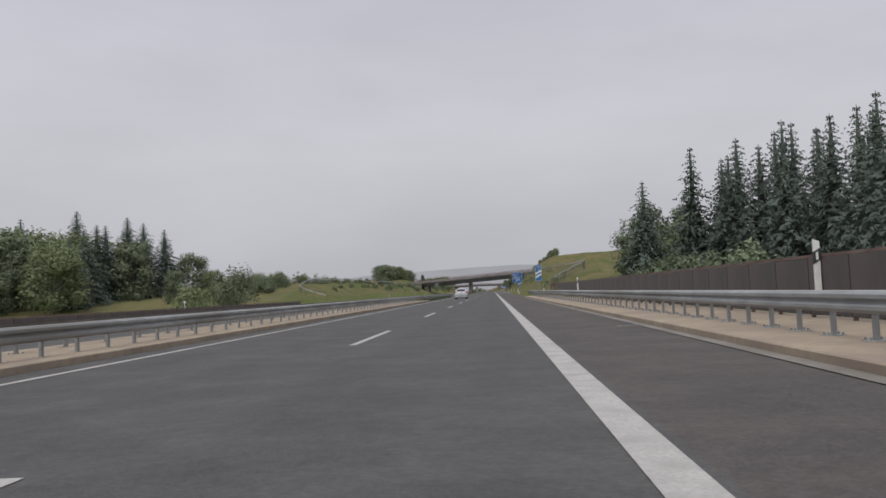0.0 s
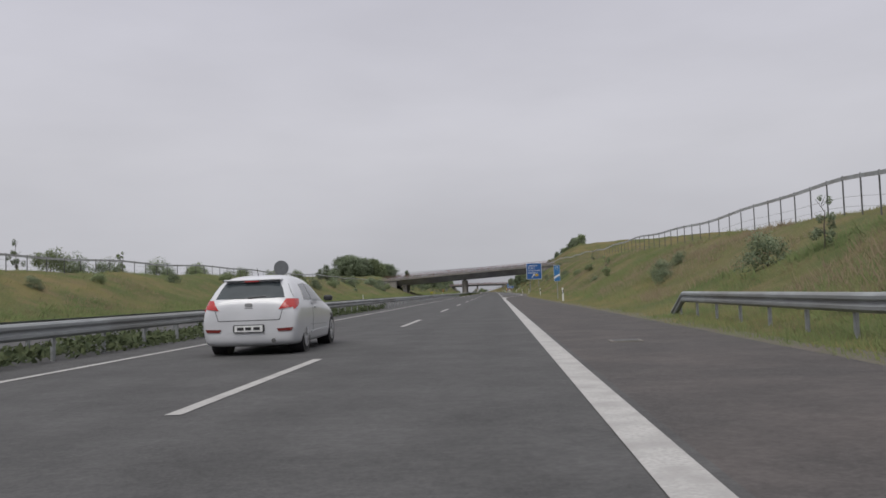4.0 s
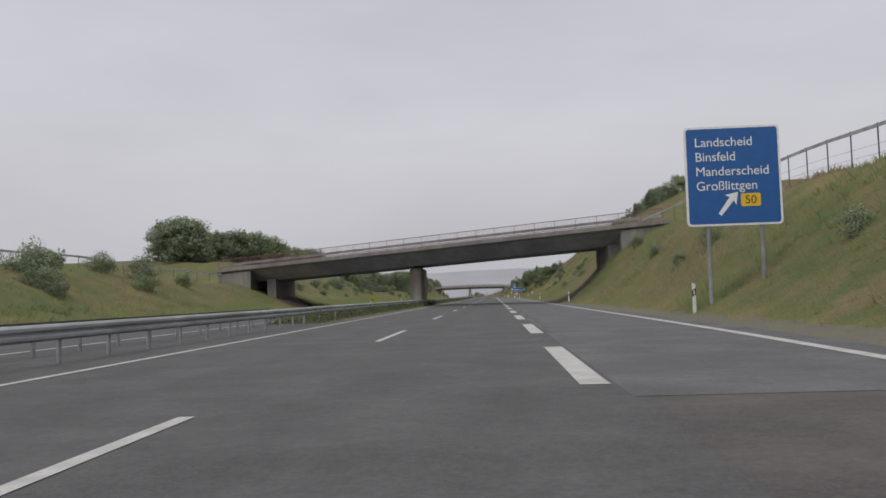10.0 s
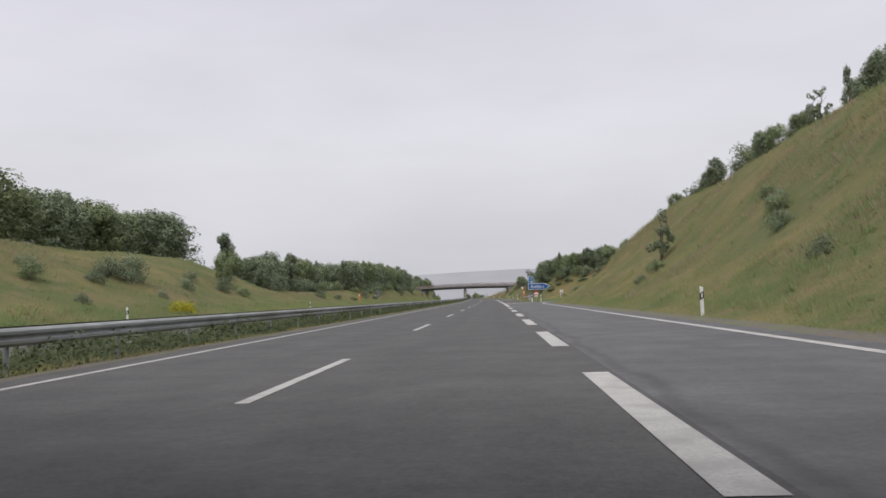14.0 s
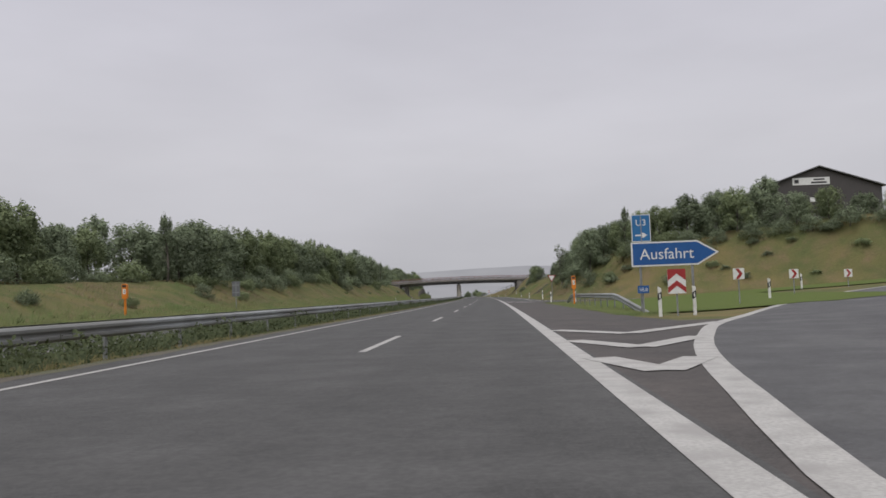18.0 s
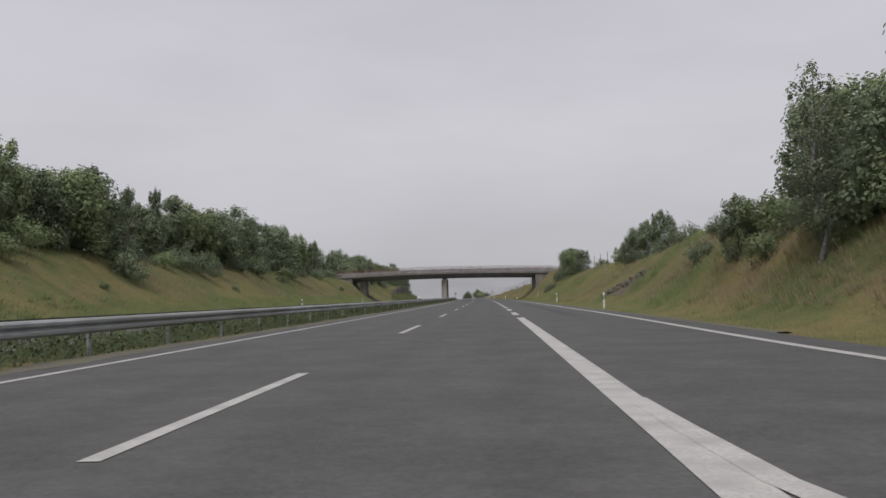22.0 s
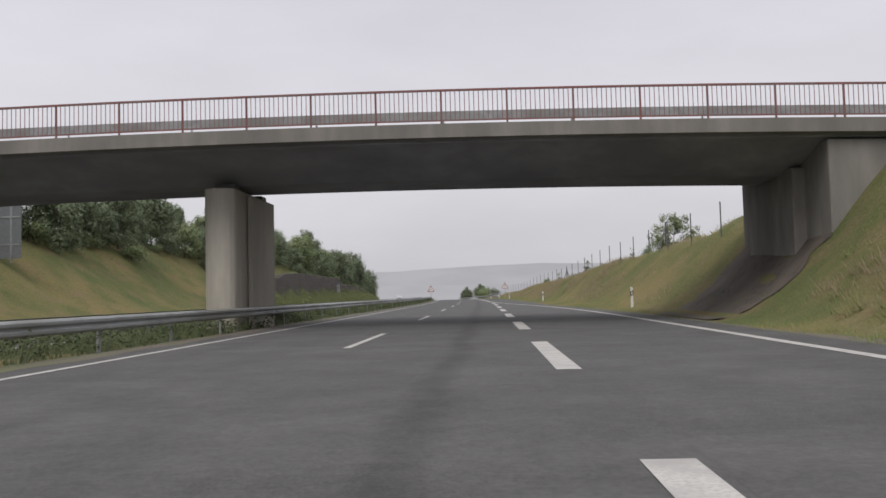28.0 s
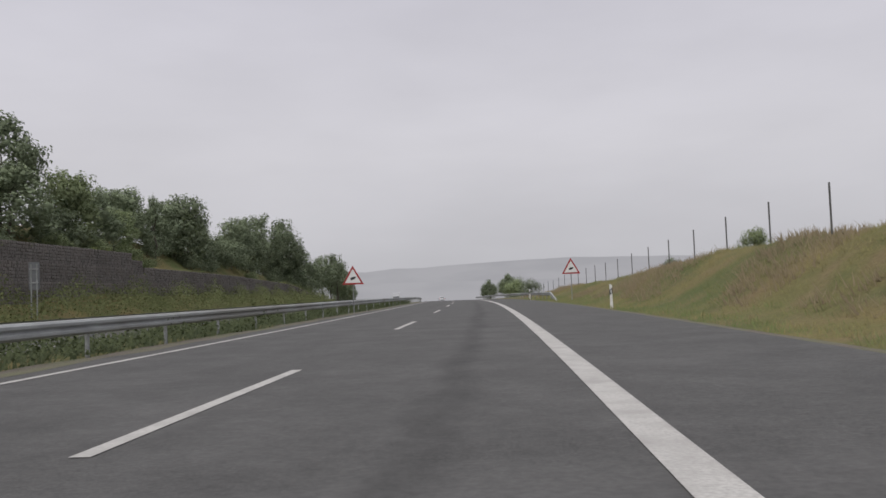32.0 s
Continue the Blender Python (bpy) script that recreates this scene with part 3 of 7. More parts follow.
lane_exit = band("exit_lane", [(s, 3.95) for s, u in n_exit if s > 256], [(s, u + 0.85) for s, u in n_exit if s > 256], ASPHALT_NEW, lift=0.0)
tagged(lane_exit, "smoother grey asphalt exit lane", "road", kind="structure")


def resample(path, n):
    d = [0.0]
    for a, b in zip(path, path[1:]):
        d.append(d[-1] + math.dist(a, b))
    t = np.linspace(0, d[-1], n)
    return list(zip(np.interp(t, d, [p[0] for p in path]), np.interp(t, d, [p[1] for p in path])))


ramp_r = [p for p in EXIT_LINE if p[0] >= 438]
ramp_out = [(s - 0.2, u + 1.1) if s < 462 else (s - 0.7, u + 0.5) for s, u in ramp_r]
ramp_in = [(438, 3.95), (446, 3.95)] + [p for p in RAMP_LEFT if p[0] > 453]
ramp = band("exit_ramp", resample(ramp_in, 60), resample(ramp_out, 60), ASPHALT_NEW, lift=0.001)
tagged(ramp, "smooth grey asphalt exit ramp curving away uphill", "road", kind="structure")
nose = [p for p in RAMP_LEFT if 453 < p[0] < 478]
gore = band("gore_pavement", [(s, 3.95) for s, u in nose], [(s + 0.1, u + 0.05) for s, u in nose], ASPHALT_BROWN, lift=-0.002)
tagged(gore, "brown asphalt gore area between carriageway and exit ramp", "road", kind="structure")
shoulder_c = band("hard_shoulder", line(470, 566, 3.95, 4), [(s, 7.45 + (max(0, 482 - s) / 12) * 1.4) for s, u in line(470, 566, 0, 4)], ASPHALT_BROWN, lift=-0.005)
tagged(shoulder_c, "brownish asphalt hard shoulder between the ramps", "road", kind="structure")
join_in = [p for p in JOIN_LEFT] + line(570, 800, 3.95)
join_out = [(s + 0.1, u + 1.1) for s, u in JOIN_LINE]
join = band("joining_lane", resample(join_in, 170), resample(join_out, 170), ASPHALT, lift=0.001)
tagged(join, "grey asphalt joining lane merging into the carriageway", "road", kind="structure")
join_nose = [p for p in JOIN_LEFT if p[0] > 536]
gore_2 = band("gore_pavement", [(s, 3.95) for s, u in join_nose], [(s, u + 0.05) for s, u in join_nose], ASPHALT_BROWN, lift=-0.002)
tagged(gore_2, "brown asphalt gore area where the joining ramp meets the carriageway", "road", kind="structure")
shoulder_d = band("hard_shoulder", line(738, 1300, 3.95), line(738, 1300, 7.6), ASPHALT, lift=-0.006)
tagged(shoulder_d, "grey asphalt hard shoulder beside a grassy bank", "road", kind="structure")



def lay_lane(ob):
    """Keep offset and station on a road surface, for its wear."""
    me = ob.data
    uv = me.uv_layers.new(name="lane")
    flat = []
    for v in me.vertices:
        s = v.co.y
        for _ in range(3):
            x0, _y, h = road(s)
            u = (v.co.x - x0) / math.cos(h)
            s = v.co.y - u * math.sin(h)
        flat.append((u, s))
    for lp in me.loops:
        uv.data[lp.index].uv = flat[lp.vertex_index]


for ob in (main, far_side, shoulder_a, shoulder_b, shoulder_c, shoulder_d, lane_exit, ramp, gore, gore_2, join):
    lay_lane(ob)

# lines
DASH_0 = 17.19


def dash(s0, s1, u, half, mat=PAINT, name="dash"):
    return strip(name, line(s0, s1, u, 6), half, mat, main)


for i in range(-3, 66):
    dash(DASH_0 + 18 * i, DASH_0 + 18 * i + 6, 0.0, 0.075)
strip("edge_line", line(-120, 1300, -3.75), 0.075, PAINT, main)
strip("edge_line", line(-120, 217.8, 3.72), 0.15, PAINT, main)
strip("edge_line", EXIT_LINE[:-4], 0.13, PAINT, lane_exit, 0.007)
for i in range(18, 35):
    s = 7.0 + 12 * i
    if 233 < s < 424:
        dash(s, s + 6.5, 3.72, 0.16)
wedge = [p for p in EXIT_LINE if p[0] < 218]
band("paint_wedge", [(s, 3.60) for s, u in wedge], [(s, u) for s, u in wedge], PAINT, lane_exit, 0.0055)
dash(218.4, 233.5, 3.72, 0.12, PAINT_OLD, "old_line")
strip("edge_line", line(427.2, 588.8, 3.72), 0.16, PAINT, main)
strip("edge_line", RAMP_LEFT[:-6], 0.17, PAINT, ramp, 0.008)
for i in range(49, 66):
    s = 5.7 + 12 * i
    if 592 < s < 790:
        dash(s, s + 6.2, 3.72, 0.16)
strip("edge_line", [p for p in JOIN_LINE if p[1] < 60], 0.12, PAINT, join, 0.008)
strip("edge_line", [p for p in JOIN_LEFT if p[1] < 40], 0.1, PAINT, join, 0.008)
strip("edge_line", line(806, 1300, 3.72), 0.15, PAINT, main)
strip("edge_line", line(-120, 1300, -8.2), 0.08, PAINT, far_side, 0.004)
strip("edge_line", line(-120, 1300, -15.7), 0.12, PAINT, far_side, 0.004)
for i in range(-3, 66):
    strip("dash", line(DASH_0 + 18 * i + 5, DASH_0 + 18 * i + 11, -12.0, 6), 0.075, PAINT, far_side, 0.004)
# chevrons in the two gores
for a, b, c, w in (((464.0, 3.95), (461.8, 4.45), (463.6, 5.3), 0.5), ((468.6, 3.95), (466.0, 4.9), (468.6, 6.45), 0.5), ((473.4, 3.95), (470.6, 5.4), (475.2, 8.6), 0.5)):
    strip("chevron", [a, b], w / 2, PAINT, gore, 0.011)
    strip("chevron", [b, c], w / 2, PAINT, gore, 0.012)
for s, u in ((543.2, 6.9), (547.0, 5.9), (550.6, 5.0)):
    strip("chevron", [(s, 3.9), (s - 0.9, u - 0.9)], 0.25, PAINT, gore_2, 0.011)
    strip("chevron", [(s - 0.9, u - 0.9), (s + 1.2, u + 0.15)], 0.42, PAINT, gore_2, 0.012)
# joints, mended strips and streaks in the asphalt
strip("joint_strip", [(96.6, -4.5), (96.8, 6.6)], 0.14, KERB, main, 0.005)
strip("joint_strip", [(796.8, -4.4), (797.4, 7.4)], 0.05, TAR, main, 0.005)


def ragged(name, path, half, parent, lift=0.004):
    """A strip of grit with uneven sides along the edge of the asphalt."""
    rng = random.Random(int(path[0][0]))
    return band(name, [(s, u - half * rng.uniform(0.3, 1.3)) for s, u in path], [(s, u + half * rng.uniform(0.8, 1.8)) for s, u in path], GRIT, parent, lift)


strip("gutter", line(-60, 96, 6.34), 0.13, KERB, main, 0.004)
# grit and grass creeping over the outer edges


def verge(name, path, wide, label):
    """Bare gritty soil between the asphalt and the grass, lying on the ground."""
    rng, vs, fs, n = random.Random(int(path[0][0]) + 7), [], [], 5
    for s, u in path:
        w = wide * rng.uniform(0.75, 1.15)
        for k in range(n):
            q = u + w * k / (n - 1)
            vs.append(at(s, q, max(gz(s, q), surface_z(s, q) - 0.02) + 0.02 - (0.05 if k in (0, n - 1) else 0)))
    for i in range(len(path) - 1):
        for k in range(n - 1):
            fs.append((n * i + k, n * i + k + 1, n * i + n + k + 1, n * i + n + k))
    return tagged(mesh_ob(name, vs, fs, GRIT, smooth=True), label, "ground", kind="structure")


verge("soil_verge", [(s, u + 0.8) for s, u in resample([p for p in EXIT_LINE if 228 < p[0] < 446], 190)], 1.25, "bare gritty soil strip between exit lane and grass")
verge("soil_verge", line(98, 226, 6.9, 1.2), 0.95, "bare gritty soil strip between shoulder and grass")
verge("soil_verge", line(487, 527, 7.1, 1.0), 0.6, "bare gritty soil strip beside the hard shoulder")
verge("soil_verge", line(745, 900, 7.5, 1.5), 0.4, "narrow gritty soil strip beside the hard shoulder")
verge("soil_verge", line(572, 742, 8.95, 1.2), 0.5, "narrow gritty soil strip beside the joining lane")
ragged("road_edge_grit", [(s, u + 0.95) for s, u in EXIT_LINE if 440 <= s < 470], 0.2, ramp)
pave = band("median_pavement", line(96, 288, -7.76, 4), line(96, 288, -4.54, 4), ASPHALT, main, -0.006)
lay_lane(pave)
ragged("verge_gravel", line(290, 560, -4.72, 1.5), 0.24, main)
ragged("verge_gravel", line(560, 905, -4.8, 1.5), 0.30, main)


# ---- guard rails ----
def hang(ob, parent):
    """Parent a mesh that is modelled in place."""
    ob.parent = parent
    ob.matrix_parent_inverse = parent.matrix_basis.inverted()
    return ob


def hang_moved(ob, parent):
    """Parent a mesh that has a pose of its own, keeping its place."""
    m = parent.matrix_basis.inverted() @ ob.matrix_basis
    ob.parent = parent
    ob.matrix_basis = m
    return ob


FACE = [(0.0, 0.765), (0.045, 0.755), (0.085, 0.715), (0.085, 0.665), (0.03, 0.625), (0.03, 0.605), (0.085, 0.565), (0.085, 0.515), (0.045, 0.475), (0.0, 0.465)]


def beam_section(side):
    f = [(a * side, b) for a, b in FACE]
    return f + [(a - 0.02 * side, b) for a, b in reversed(f)]


POST_BM = bmesh.new()
block(POST_BM, -0.055, 0.0, -0.05, 0.05, -0.4, 0.66, 0.006)
POST_ME = bpy.data.meshes.new("rail_post")
POST_BM.to_mesh(POST_ME)
POST_BM.free()
POST_ME.materials.append(STEEL)
FOOT_BM = bmesh.new()
block(FOOT_BM, -0.055, 0.0, -0.05, 0.05, 0.0, 0.52, 0.006)
block(FOOT_BM, -0.16, 0.12, -0.12, 0.12, -0.01, 0.018, 0.004)
for x in (-0.12, 0.08):
    for y in (-0.08, 0.08):
        rod(FOOT_BM, (x, y, 0.01), (x, y, 0.055), 0.016, 6)
FOOT_ME = bpy.data.meshes.new("rail_post_plate")
FOOT_BM.to_mesh(FOOT_ME)
FOOT_BM.free()
FOOT_ME.materials.append(STEEL)


def guard_rail(s0, s1, u, side, step, label, plated=False, base=0.0, drop_in=0.0, drop_out=0.0, group="guard rails", top=0.72, end_u=None):
    """A steel rail on posts, facing the road on its side; it may slope into the ground at its ends."""
    root = thing("guard_rail", on_road(s0, u, road_z(s0) + base), label, "guard rail", group)
    n = max(int((s1 - s0) / 2.0), 2)
    path = []
    for i in range(n + 1):
        s = s0 + (s1 - s0) * i / n
        z = road_z(s) + top - 0.765
        if drop_in and s - s0 < drop_in:
            z -= 0.76 * (1 - (s - s0) / drop_in)
        if drop_out and s1 - s < drop_out:
            z -= 0.76 * (1 - (s1 - s) / drop_out)
        k = i / n
        path.append((s, u if end_u is None else u + (end_u - u) * k * k * (3 - 2 * k), z))
    bm = bmesh.new()
    profile(bm, beam_section(side), path)
    hang(part("beam", bm, STEEL), root)
    inv = root.matrix_basis.inverted()
    s = s0 + step * 0.5
    while s < s1:
        zz = np.interp(s, [p[0] for p in path], [p[2] for p in path])
        uu = np.interp(s, [p[0] for p in path], [p[1] for p in path])
        if zz > road_z(s) + top - 0.765 - 0.42:
            m = on_road(s, float(uu) - 0.02 * side, road_z(s) + base if plated else zz, 0 if side > 0 else 180)
            same("post", FOOT_ME if plated else POST_ME, root, inv @ m)
        s += step
    return root


MED = "grey galvanised guard rail along the median"
for a in range(-32, 96, 32):
    guard_rail(a, a + 32, -5.3, 1, 1.33, MED + " on the bridge", True, 0.09, top=0.71)
    guard_rail(a, a + 32, -6.85, -1, 2.0, "grey guard rail facing the oncoming lanes on the bridge", True, 0.09, top=0.71)
for a in range(96, 286, 38):
    guard_rail(a, a + 38, -5.2, 1, 2.0, MED, top=0.71)
    guard_rail(a, a + 38, -6.9, -1, 2.0, "grey guard rail facing the oncoming lanes", top=0.70)
for a in range(286, 966, 68):
    guard_rail(a, a + 68, -5.2, 1, 4.0, MED + " above tall weeds", top=0.725)
for a in range(358, 970, 68):
    guard_rail(a, a + 68, -7.1, -1, 4.0, "grey guard rail facing the oncoming lanes behind weeds", top=0.70)
for a in range(-32, 96, 32):
    guard_rail(a, a + 32, 7.55, -1, 1.33, "grey guard rail bolted to the bridge cap with base plates", True, 0.12, top=0.765)
guard_rail(96, 112, 7.55, -1, 2.0, "grey guard rail curving outward behind the bridge", top=0.765, end_u=8.1)
guard_rail(112, 126.4, 8.1, -1, 2.0, "grey guard rail ending beside the grass verge", False, 0.0, 0, 1.8, top=0.76)
guard_rail(486.5, 524.8, 8.7, -1, 2.9, "grey guard rail with both ends sloping into the grass", False, 0.0, 9.3, 4.6, top=0.80)
guard_rail(869, 1010, 8.4, -1, 4.0, "grey guard rail beginning beyond a warning sign", False, 0.0, 6, 0)

# ---- the first bridge, under the road ----
for u0, u1, name in ((6.48, 9.75, "sandy concrete bridge cap beside the hard shoulder"), (-7.7, -4.56, "sandy concrete median strip on the bridge"), (-19.6, -18.3, "sandy concrete cap at the far bridge edge")):
    bm = bmesh.new()
    profile(bm, [(0, -1.2), (0, 0.10), (0.03, 0.12), (u1 - u0 - 0.03, 0.14), (u1 - u0, 0.12), (u1 - u0, -1.2)], [(s, u0, 0) for s in np.arange(-60, 100, 4.0)] + [(99.0, u0, 0)])
    tagged(part("bridge_cap", bm, CAP), name, "bridge cap", kind="structure")
bm = bmesh.new()
profile(bm, [(-19.4, -0.3), (9.6, -0.3), (9.6, -1.5), (-19.4, -1.5)], [(-60, 0, 0), (20, 0, 0), (97, 0, 0)])
tagged(part("bridge_deck", bm, SOFFIT), "concrete deck of the road bridge", "bridge", kind="structure")


def parapet(u, s0, s1, open_to, top, side, label):
    root = thing("parapet", on_road(s0, u, 0.12), label, "parapet")
    inv = root.matrix_basis.inverted()
    bm = bmesh.new()
    block(bm, -0.035, 0.035, -0.04, 0.04, 0, top - 0.12, 0.006)
    me = part("railing_post", bm, RAIL_RUST, root)
    me.matrix_basis = Matrix.Identity(4)
    post_me = me.data
    n = int((s1 - s0) / 2.0)
    for i in range(1, n + 1):
        same("railing_post", post_me, root, inv @ on_road(s0 + 2.0 * i, u, 0.12))
    bm = bmesh.new()
    profile(bm, [(-0.05, top - 0.03), (-0.05, top + 0.03), (0.05, top + 0.03), (0.05, top - 0.03)], [(s, u, 0) for s in np.linspace(s0, s1, 20)])
    hang(part("top_rail", bm, RAIL_RUST), root)
    bm = bmesh.new()
    profile(bm, [(-0.025, top * 0.5 - 0.03), (-0.025, top * 0.5 + 0.02), (0.025, top * 0.5 + 0.02), (0.025, top * 0.5 - 0.03)], [(s, u, 0) for s in np.linspace(s0, s1, 20)])
    hang(part("middle_rail", bm, RAIL_RUST), root)
    bm = bmesh.new()
    block(bm, -0.012, 0.012, 0.03, 1.97, 0.22, top - 0.04, 0.004)
    pan = None
    for i in range(n):
        s = s0 + 2.0 * i
        if s + 2 > open_to and not (s + 4 > s1):
            continue
        m = inv @ on_road(s, u + 0.045 * side, 0.0)
        if pan is None:
            ob = part("panel", bm, PANEL, root)
            ob.matrix_basis = m
            pan = ob.data
        else:
            same("panel", pan, root, m)
    return root


parapet(9.3, -60, 97, 87, 1.37, -1, "dark brown parapet of panels under a rusty handrail")
parapet(-19.1, -60, 97, 97, 0.68, 1, "dark low parapet at the far edge of the bridge")


# ---- overbridges ----
BAR_BM = rod(bmesh.new(), (0, 0, 0.12), (0, 0, 1.03), 0.012, 5)
BAR_ME = bpy.data.meshes.new("bar")
BAR_BM.to_mesh(BAR_ME)
BAR_BM.free()
BAR_ME.materials.append(RAIL_RED)


def railing(root, place, u0, u1, guard, singly=False):
    """Posts, rails and bars along the deck's edge; place(u) gives the foot."""
    n = int((u1 - u0) / 2.0)
    top, low, gb = bmesh.new(), bmesh.new(), bmesh.new()
    for i in range(n):
        a, b = place(u0 + 2.0 * i), place(u0 + 2.0 * (i + 1))
        up = Vector((0, 0, 1))
        bm = rod(bmesh.new(), a - up * 0.05, a + up * 1.05, 0.035, 6)
        hang(part("railing_post", bm, RAIL_RED), root)
        infill = bmesh.new()
        for k in range(1, 14):
            p = a.lerp(b, k / 14)
            if singly:
                same("bar", BAR_ME, root, root.matrix_basis.inverted() @ Matrix.Translation(p))
            else:
                rod(infill, p + up * 0.12, p + up * 1.03, 0.011, 4)
        if singly:
            infill.free()
        else:
            tagged(hang(part("railing_infill", infill, RAIL_RED), root), "thin red bars", kind="stuff")
        if i % 2:
            hang(part("inner_post", rod(bmesh.new(), a + guard, a + up * 0.45 + guard, 0.03, 4), STEEL), root)
    for bm, off, hy, hz in ((gb, up * 0.42 + guard, 0.04, 0.14), (top, up * 1.05, 0.035, 0.03), (low, up * 0.12, 0.02, 0.02)):
        pts = [place(u0 + 2.0 * i) + off for i in range(n + 1)]
        rings = [[bm.verts.new(q + Vector((0, dy * hy, dz * hz))) for dy, dz in ((-1, -1), (-1, 1), (1, 1), (1, -1))] for q in pts]
        for r, q in zip(rings, rings[1:]):
            for i in range(4):
                bm.faces.new((r[i], r[(i + 1) % 4], q[(i + 1) % 4], q[i]))
        bm.faces.new(rings[0])
        bm.faces.new(rings[-1][::-1])
    hang(part("handrail", top, RAIL_RED), root)
    hang(part("bottom_rail", low, RAIL_RED), root)
    hang(part("inner_guard_rail", gb, STEEL), root)


def overbridge(front, skew, width, top, u0, u1, pier, walls, label, deep=1.7):
    """front: the station of the near edge at the divider; top(u): its height; walls: abutment faces left and right."""
    sta = lambda u: front + skew * u
    root = thing("overbridge", on_road(front, 0, 0), label, "bridge")
    us = np.linspace(u0, u1, 28)
    w = width
    deck = [(0.32, -0.10), (0.32, -0.52), (0.8, -0.58), (3.2, -deep), (w - 3.2, -deep), (w - 0.8, -0.58), (w - 0.32, -0.52), (w - 0.32, -0.10)]
    cap_a = [(0, 0.0), (0, -0.42), (0.12, -0.46), (0.32, -0.40), (0.32, 0.02)]
    cap_b = [(w - x, z) for x, z in reversed(cap_a)]
    for name, sec, mat in (("deck", deck, SOFFIT), ("edge_cap", cap_a, CONCRETE), ("edge_cap", cap_b, CONCRETE)):
        bm, rings = bmesh.new(), []
        for u in us:
            rings.append([bm.verts.new(at(sta(u) + x, u, top(u) + z)) for x, z in sec])
        k = len(sec)
        for r, q in zip(rings, rings[1:]):
            for i in range(k):
                bm.faces.new((r[i], r[(i + 1) % k], q[(i + 1) % k], q[i]))
        bm.faces.new(rings[0])
        bm.faces.new(rings[-1][::-1])
        hang(part(name, bm, mat), root)
    railing(root, lambda u: at(sta(u) + 0.16, u, top(u)), u0 + 0.5, u1 - 0.5, Vector((0, 0.75, 0)), True)
    railing(root, lambda u: at(sta(u) + w - 0.16, u, top(u)), u0 + 0.5, u1 - 0.5, Vector((0, -0.75, 0)))
    # the pier: a wall with a rounded nose and thin fins on its flanks
    pu, p0, p1, half = pier
    bm, sec = bmesh.new(), []
    for i in range(9):
        a = math.pi + math.pi * i / 8
        sec.append((p0 + half * 0.7 + half * 0.7 * math.sin(a), half * math.cos(a)))
    for i in range(9):
        a = math.pi * i / 8
        sec.append((p1 - half * 0.7 + half * 0.7 * math.sin(a), half * math.cos(a)))
    hi, lo = top(pu) - deep + 0.01, -0.6
    va = [bm.verts.new(at(s + skew * x, pu + x, lo)) for s, x in sec]
    vb = [bm.verts.new(at(s + skew * x, pu + x, hi - 0.22)) for s, x in sec]
    for i in range(len(sec)):
        j = (i + 1) % len(sec)
        bm.faces.new((va[i], va[j], vb[j], vb[i]))
    bm.faces.new(vb)
    hang(part("pier", bm, PIER), root)
    for x in (-half - 0.16, half + 0.02):
        bm = bmesh.new()
        block(bm, x, x + 0.14, 1.6, p1 - p0 - 1.2, lo, hi - 0.35, 0.02)
        fin = part("pier_fin", bm, PIER)
        fin.matrix_basis = on_road(p0, pu, 0)
        hang(fin, root)
    for s in (p0 + 1.2, p1 - 1.2):
        bm = bmesh.new()
        block(bm, -0.35, 0.35, -0.35, 0.35, hi - 0.24, hi + 0.01, 0.02)
        pad = part("bearing", bm, STEEL_DARK)
        pad.matrix_basis = on_road(s, pu, 0)
        hang(pad, root)
    # abutments: a wall under the deck and wing walls behind
    for face, wing, sgn in walls:
        for a, b, s_in, z_top in ((face, face + 1.2 * sgn, 2.2, 0.12 - deep), (wing, wing + 4.6 * sgn, 0.25, -0.60)):
            bm = bmesh.new()
            n = 4
            vs = []
            for u in (a, b):
                for s in (sta(u) + s_in, sta(u) + w - s_in):
                    for z in (-0.5, top(u) + z_top):
                        vs.append(bm.verts.new(at(s, u, z)))
            for f in ((0, 1, 3, 2), (4, 6, 7, 5), (0, 4, 5, 1), (2, 3, 7, 6), (1, 5, 7, 3), (0, 2, 6, 4)):
                bm.faces.new([vs[i] for i in f])
            bmesh.ops.recalc_face_normals(bm, faces=bm.faces)
            bmesh.ops.bevel(bm, geom=bm.edges[:], offset=0.03, segments=1, affect="EDGES")
            hang(part("abutment" if s_in > 1 else "wing_wall", bm, CONCRETE), root)
    return root


overbridge(339.2, -0.42, 14.4, lambda u: 6.735 + 0.0485 * u, -31.5, 19.5, (-6.15, 346.2, 353.2, 0.66), ((14.2, 15.2, 1), (-23.6, -26.5, -1)),
           "skewed concrete overbridge with a red railing and one median pier", 1.92)
overbridge(728.3, 0.0, 9.0, lambda u: 6.16 - 0.006 * u - 0.0009 * u * u, -29.0, 18.5, (-6.0, 730.2, 736.0, 0.52), ((12.6, 13.0, 1), (-22.6, -25.2, -1)),
           "concrete overbridge with a red railing above the motorway", 1.29)


